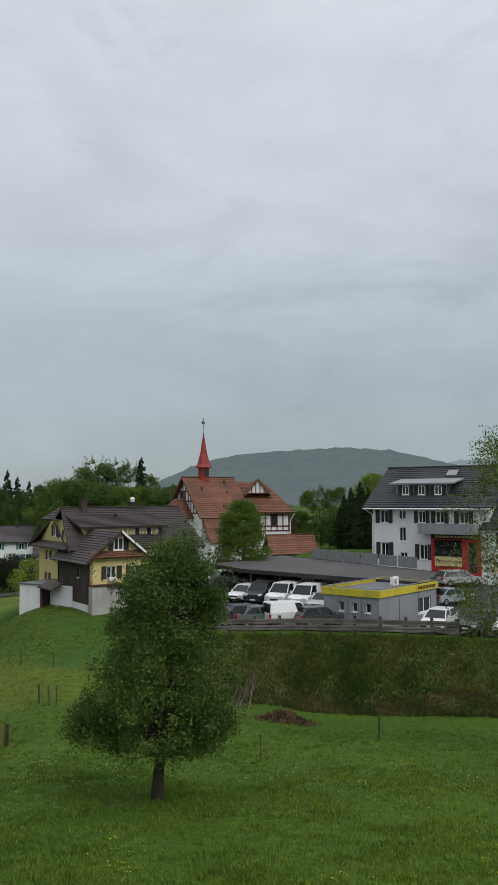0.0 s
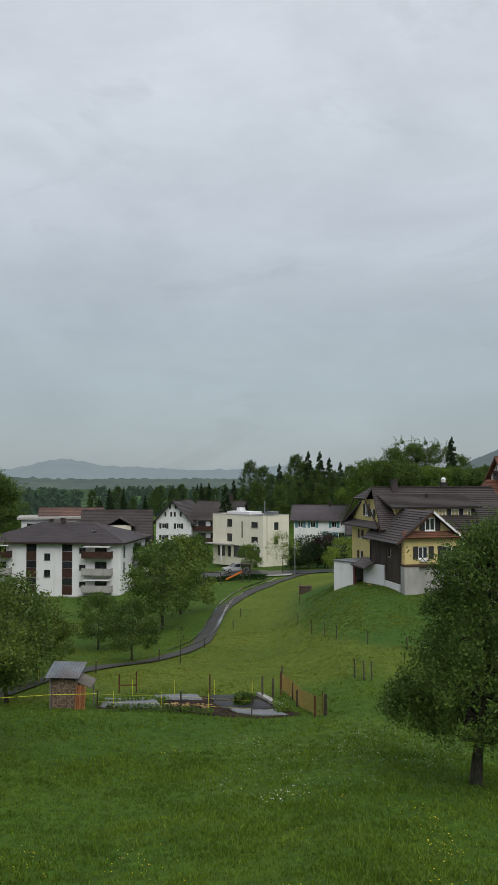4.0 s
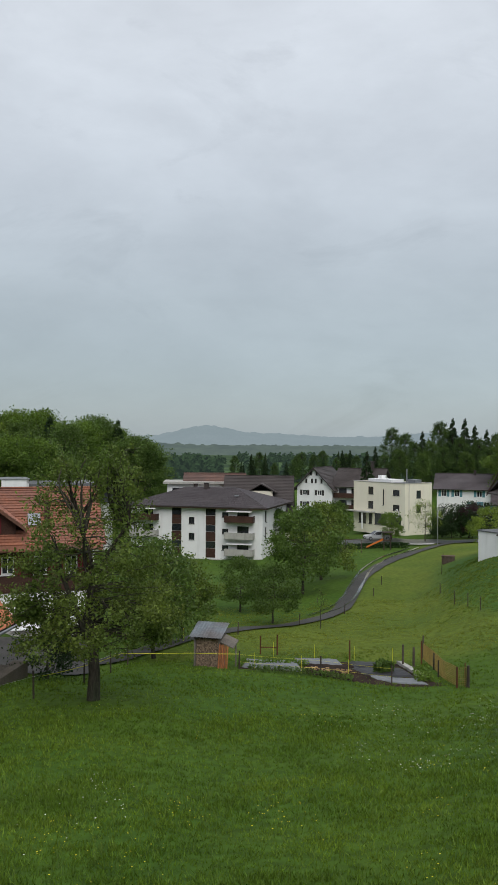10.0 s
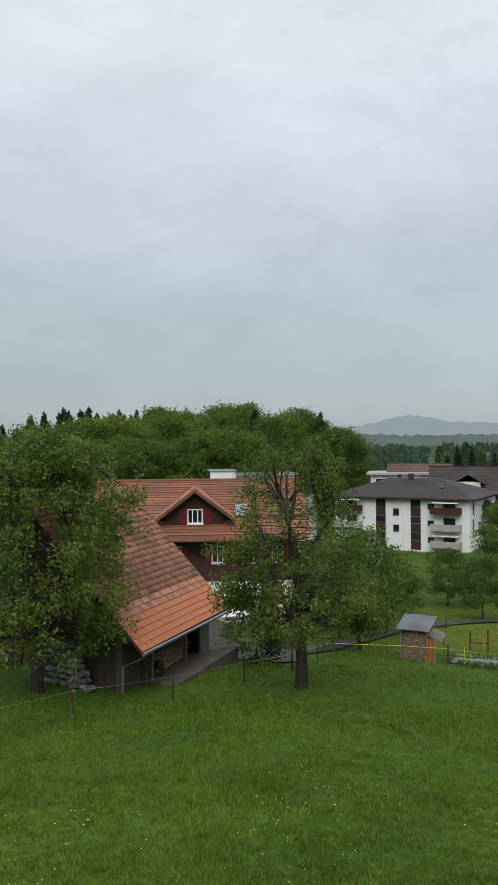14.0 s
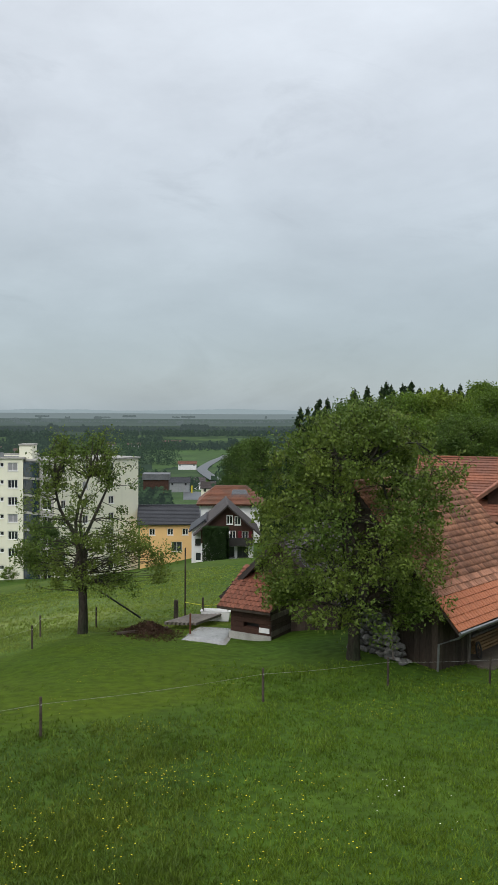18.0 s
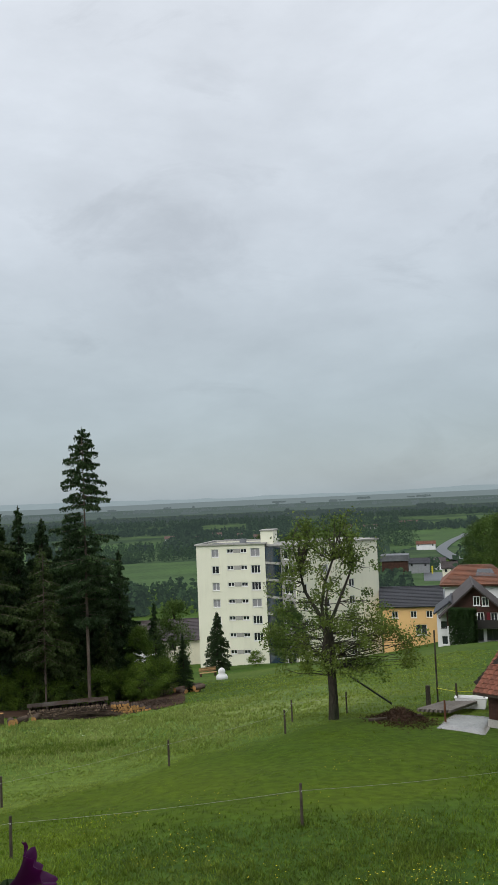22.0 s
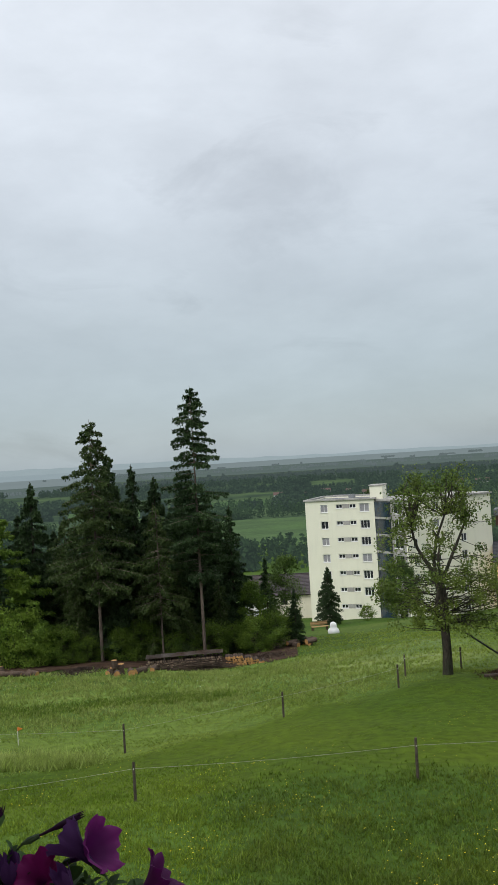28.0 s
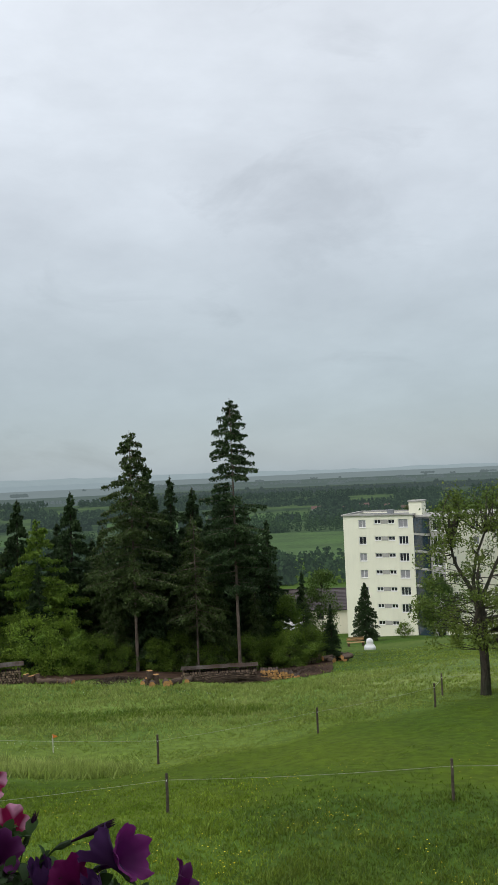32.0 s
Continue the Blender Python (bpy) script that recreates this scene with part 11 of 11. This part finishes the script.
def petunia(label, root_u, tops, blooms, seed, name="petunia"):
    """tops: tips of the leafy shoots; blooms: (place, facing, petal, size, cup, tube)."""
    rng = np.random.default_rng(seed)
    base = BALC @ Vector((root_u, 0.09, -0.03))
    root = empty(name, Matrix.Translation(base), label, "flower")
    V, F = [], []
    stems = bmesh.new()
    for tip in tops:
        tip = Vector(tip)
        rel = tip - base
        mid = rel * 0.5 + Vector((rng.normal() * 0.02, rng.normal() * 0.02, 0.02))
        tube(stems, [Vector((0, 0, 0)), mid, rel], [0.0025, 0.002, 0.0012], 5)
        k = max(9, int(rel.length / 0.007))
        sprig(rng, tuple(rel * 0.15), tuple(mid), V, F, k // 2 + 2, 0.026)
        sprig(rng, tuple(mid), tuple(rel), V, F, k // 2 + 7, 0.026)
    for place, facing, petal, R, cup, tl in blooms:
        c, d = Vector(place) - base, Vector(facing).normalized()
        m = Matrix.Translation(c) @ d.to_track_quat("Z", "Y").to_matrix().to_4x4()
        fl = part("flower", corolla(int(seed * 31 + len(V)), R, cup, tl), petal, root, m=m, smooth=True)
        part("calyx", lathe(bmesh.new(), [(0.0015, -tl - 0.012), (0.0042, -tl - 0.004), (0.003, -tl + 0.008)], 8), M_PETSTEM, fl)
        foot = c - d * (tl + 0.012)
        tube(stems, [foot * 0.55 + Vector((0, 0, -0.02)), foot - d * 0.012 - Vector((0, 0, 0.006)), foot], [0.002, 0.0016, 0.0016], 5)
        sprig(rng, tuple(foot * 0.5), tuple(foot * 0.9), V, F, 6, 0.026)
    tagged(part("stem", stems, M_PETSTEM, root), kind="stuff")
    part("foliage", fast_mesh("foliage", np.array(V), F, M_PETLEAF, True), None, root)
    return root


S = eye_scaled
rl = random.Random(8)


def shoots(n, u0, u1, h0, h1, v0=0.0, v1=0.2):
    return [BALC @ Vector((rl.uniform(u0, u1), rl.uniform(v0, v1), rl.uniform(h0, h1))) for _ in range(n)]


petunia("pink petunia with crimson star centres in the flower box", -0.32, shoots(36, -0.50, -0.12, 0.0, 0.105, 0.08, 0.25) + [S((-1.87, -0.56, -0.61)), S((-1.9, -0.6, -0.60)), S((-1.84, -0.52, -0.63))],
        [(S((-1.916, -0.73, -0.652)), (0.25, 0.2, 1), M_PINK, 0.030, 0.1, 0.03), (S((-1.87, -0.545, -0.60)), (0.75, 0.7, 0.45), M_PINK, 0.030, 0.15, 0.035), (S((-1.89, -0.66, -0.635)), (0.3, -0.6, 0.5), M_PINK, 0.025, 0.5, 0.03),
         (S((-1.895, -0.60, -0.572)), (-0.3, -0.5, 0.7), M_BUD, 0.013, 1.4, 0.03)], 3)
petunia("petunia with pink star flowers and deep purple blooms", -0.02, shoots(22, -0.20, 0.12, -0.03, 0.012, 0.08, 0.24) + [S((-1.66, -0.42, -0.62)), S((-1.64, -0.40, -0.61))],
        [(S((-1.687, -0.45, -0.612)), (0.8, 0.1, 0.6), M_PINK, 0.032, 0.15, 0.035), (S((-1.620, -0.505, -0.596)), (0.35, -0.15, 0.8), M_PURPLE, 0.033, 0.1, 0.04), (S((-1.58, -0.436, -0.612)), (0.45, 0.3, 0.7), M_PURPLE, 0.034, 0.1, 0.04), (S((-1.56, -0.478, -0.614)), (0.6, -0.2, 0.6), M_PURPLE, 0.031, 0.1, 0.04),
         (S((-1.66, -0.405, -0.604)), (-0.2, 0.3, 0.8), M_MAGENTA, 0.010, 1.4, 0.015)], 5)
petunia("two-tone petunia with yellow-throated flowers over the rim", -0.02, shoots(8, -0.10, 0.08, -0.02, 0.03, 0.0, 0.08),
        [(S((-1.522, -0.640, -0.612)), (0.9, 0.35, 0.55), M_PINK, 0.033, 0.12, 0.035), (S((-1.500, -0.603, -0.645)), (0.75, 0.5, 0.35), M_DARKPETAL, 0.033, 0.15, 0.035), (S((-1.505, -0.655, -0.64)), (0.7, -0.6, -0.1), M_PINK, 0.026, 0.4, 0.03)], 7)
petunia("violet and magenta petunia hanging over the box's edge", 0.20, shoots(24, 0.08, 0.36, -0.05, -0.005, 0.08, 0.26),
        [(S((-1.450, -0.292, -0.600)), (0.55, -0.05, 0.6), M_MAGENTA, 0.031, 0.2, 0.04), (S((-1.485, -0.362, -0.640)), (0.5, -0.3, 0.5), M_PURPLE, 0.030, 0.3, 0.04), (S((-1.463, -0.212, -0.572)), (0.35, 0.8, 0.45), M_VIOLET, 0.037, 0.25, 0.04), (S((-1.462, -0.243, -0.566)), (-0.2, -0.7, 0.6), M_BLUEVIOLET, 0.033, 0.45, 0.035),
         (S((-1.389, -0.240, -0.595)), (0.2, -0.2, 0.8), M_BLUEVIOLET, 0.022, 1.0, 0.025), (S((-1.456, -0.333, -0.607)), (0.1, -0.1, 0.9), M_BLUEVIOLET, 0.026, 0.9, 0.025), (S((-1.482, -0.262, -0.542)), (-0.1, 0.95, 0.35), M_BUD, 0.013, 1.5, 0.035), (S((-1.318, -0.108, -0.556)), (-0.15, 0.8, 0.55), M_PURPLE, 0.034, 0.2, 0.055)], 9)
petunia("leafy green petunia without open flowers", -0.52, shoots(52, -0.70, -0.34, -0.02, 0.058, 0.0, 0.24), [(S((-2.005, -0.776, -0.598)), (-0.2, 0.1, 0.9), M_BUD, 0.014, 1.3, 0.025)], 11)
petunia("low leafy petunia among the blooms", 0.08, shoots(20, 0.02, 0.36, -0.06, -0.015, 0.02, 0.16), [], 13)

# parapet, floor and house wall round the camera
parapet = empty("balcony_parapet", BALC, "plain rendered balcony parapet with a wooden ledge", "parapet", kind="structure")
part("wall", boxed(-3.2, 1.25, 0.02, 0.17, -1.3, -0.19), M_CREAM, parapet)
part("ledge", boxed(-3.2, 1.25, -0.10, 0.24, -0.188, -0.172), M_LEDGE, parapet)
part("inner_board", boxed(-3.2, 1.25, -0.075, -0.02, -0.171, -0.03, 0.006), M_LEDGE, parapet, "pinkish-brown wooden board")
part("slab", boxed(-3.2, 3.4, -1.7, 0.17, -1.5, -1.302), M_CONCRETE, parapet)
own = empty("own_house", BALC, "plain cream house wall behind the balcony", "house", kind="structure")
part("wall", boxed(-6.5, 6.5, -2.0, -1.72, -4.2, 3.2), M_CREAM, own)
part("lower_wall", boxed(-6.5, 6.5, -1.715, -1.4, -4.2, -1.52), M_CREAM, own)
part("eaves", boxed(-6.8, 6.8, -3.5, -1.0, 3.21, 3.4), M_WOODBROWN, own)

M_AWNING = mat("olive_awning_cloth", (0.075, 0.07, 0.045), 0.85, 0, 0.2, 9.0, 300, 0.3, (0.03, 0.032, 0.028))
M_HEM = mat("black_hem", (0.012, 0.012, 0.012), 0.8, 0, 0.2, 20, 200, 0.2)
awning = empty("awning", Matrix(((0.25, 0.968, 0, -1.303), (-0.968, 0.25, 0, -0.517), (0, 0, 1, 0.536), (0, 0, 0, 1))), "dark olive patterned awning cloth with black hem", "awning")
bm = bmesh.new()
prof = [(-0.002, 0.62), (0.0, 0.06), (0.003, 0.04), (0.009, 0.024), (0.018, 0.012), (0.028, 0.004), (0.042, 0.0), (0.06, -0.001)] + [(0.1 * k, 0.004 * math.sin(k * 1.4)) for k in range(1, 10)] + [(0.95, 0.62)]
pts2 = [(x, 0.01 * math.sin(x * 14), z) for x, z in prof]
prism(bm, pts2, (0, 0.012, 0))
part("valance", bm, M_AWNING, awning)
part("hem", tube(bmesh.new(), [(x, y + 0.006, z) for x, y, z in pts2], 0.008, 6), M_HEM, awning, "black sewn hem")
lobe = [(x - 0.115, y + 0.10, z + 0.14) for x, y, z in pts2 if x < 0.5] + [(0.40, 0.10, 0.14), (0.40, 0.10, 0.60)]
lobe[0] = (lobe[0][0], lobe[0][1], 0.60)
part("valance", prism(bmesh.new(), lobe, (0, 0.012, 0)), M_AWNING, awning)
part("hem", tube(bmesh.new(), [(x, y + 0.006, z) for x, y, z in lobe[:-1]], 0.008, 6), M_HEM, awning, "black sewn hem")
part("canopy", prism(bmesh.new(), [(0.0, 0.0, 0.62), (0.95, 0.0, 0.62), (0.95, 1.3, 0.95), (0.0, 1.3, 0.95)], (0, 0, 0.012)), M_AWNING, awning)
part("front_bar", tube(bmesh.new(), [(-0.02, 0.006, 0.63), (1.0, 0.006, 0.63)], 0.016, 8), M_DARKMETAL, awning)
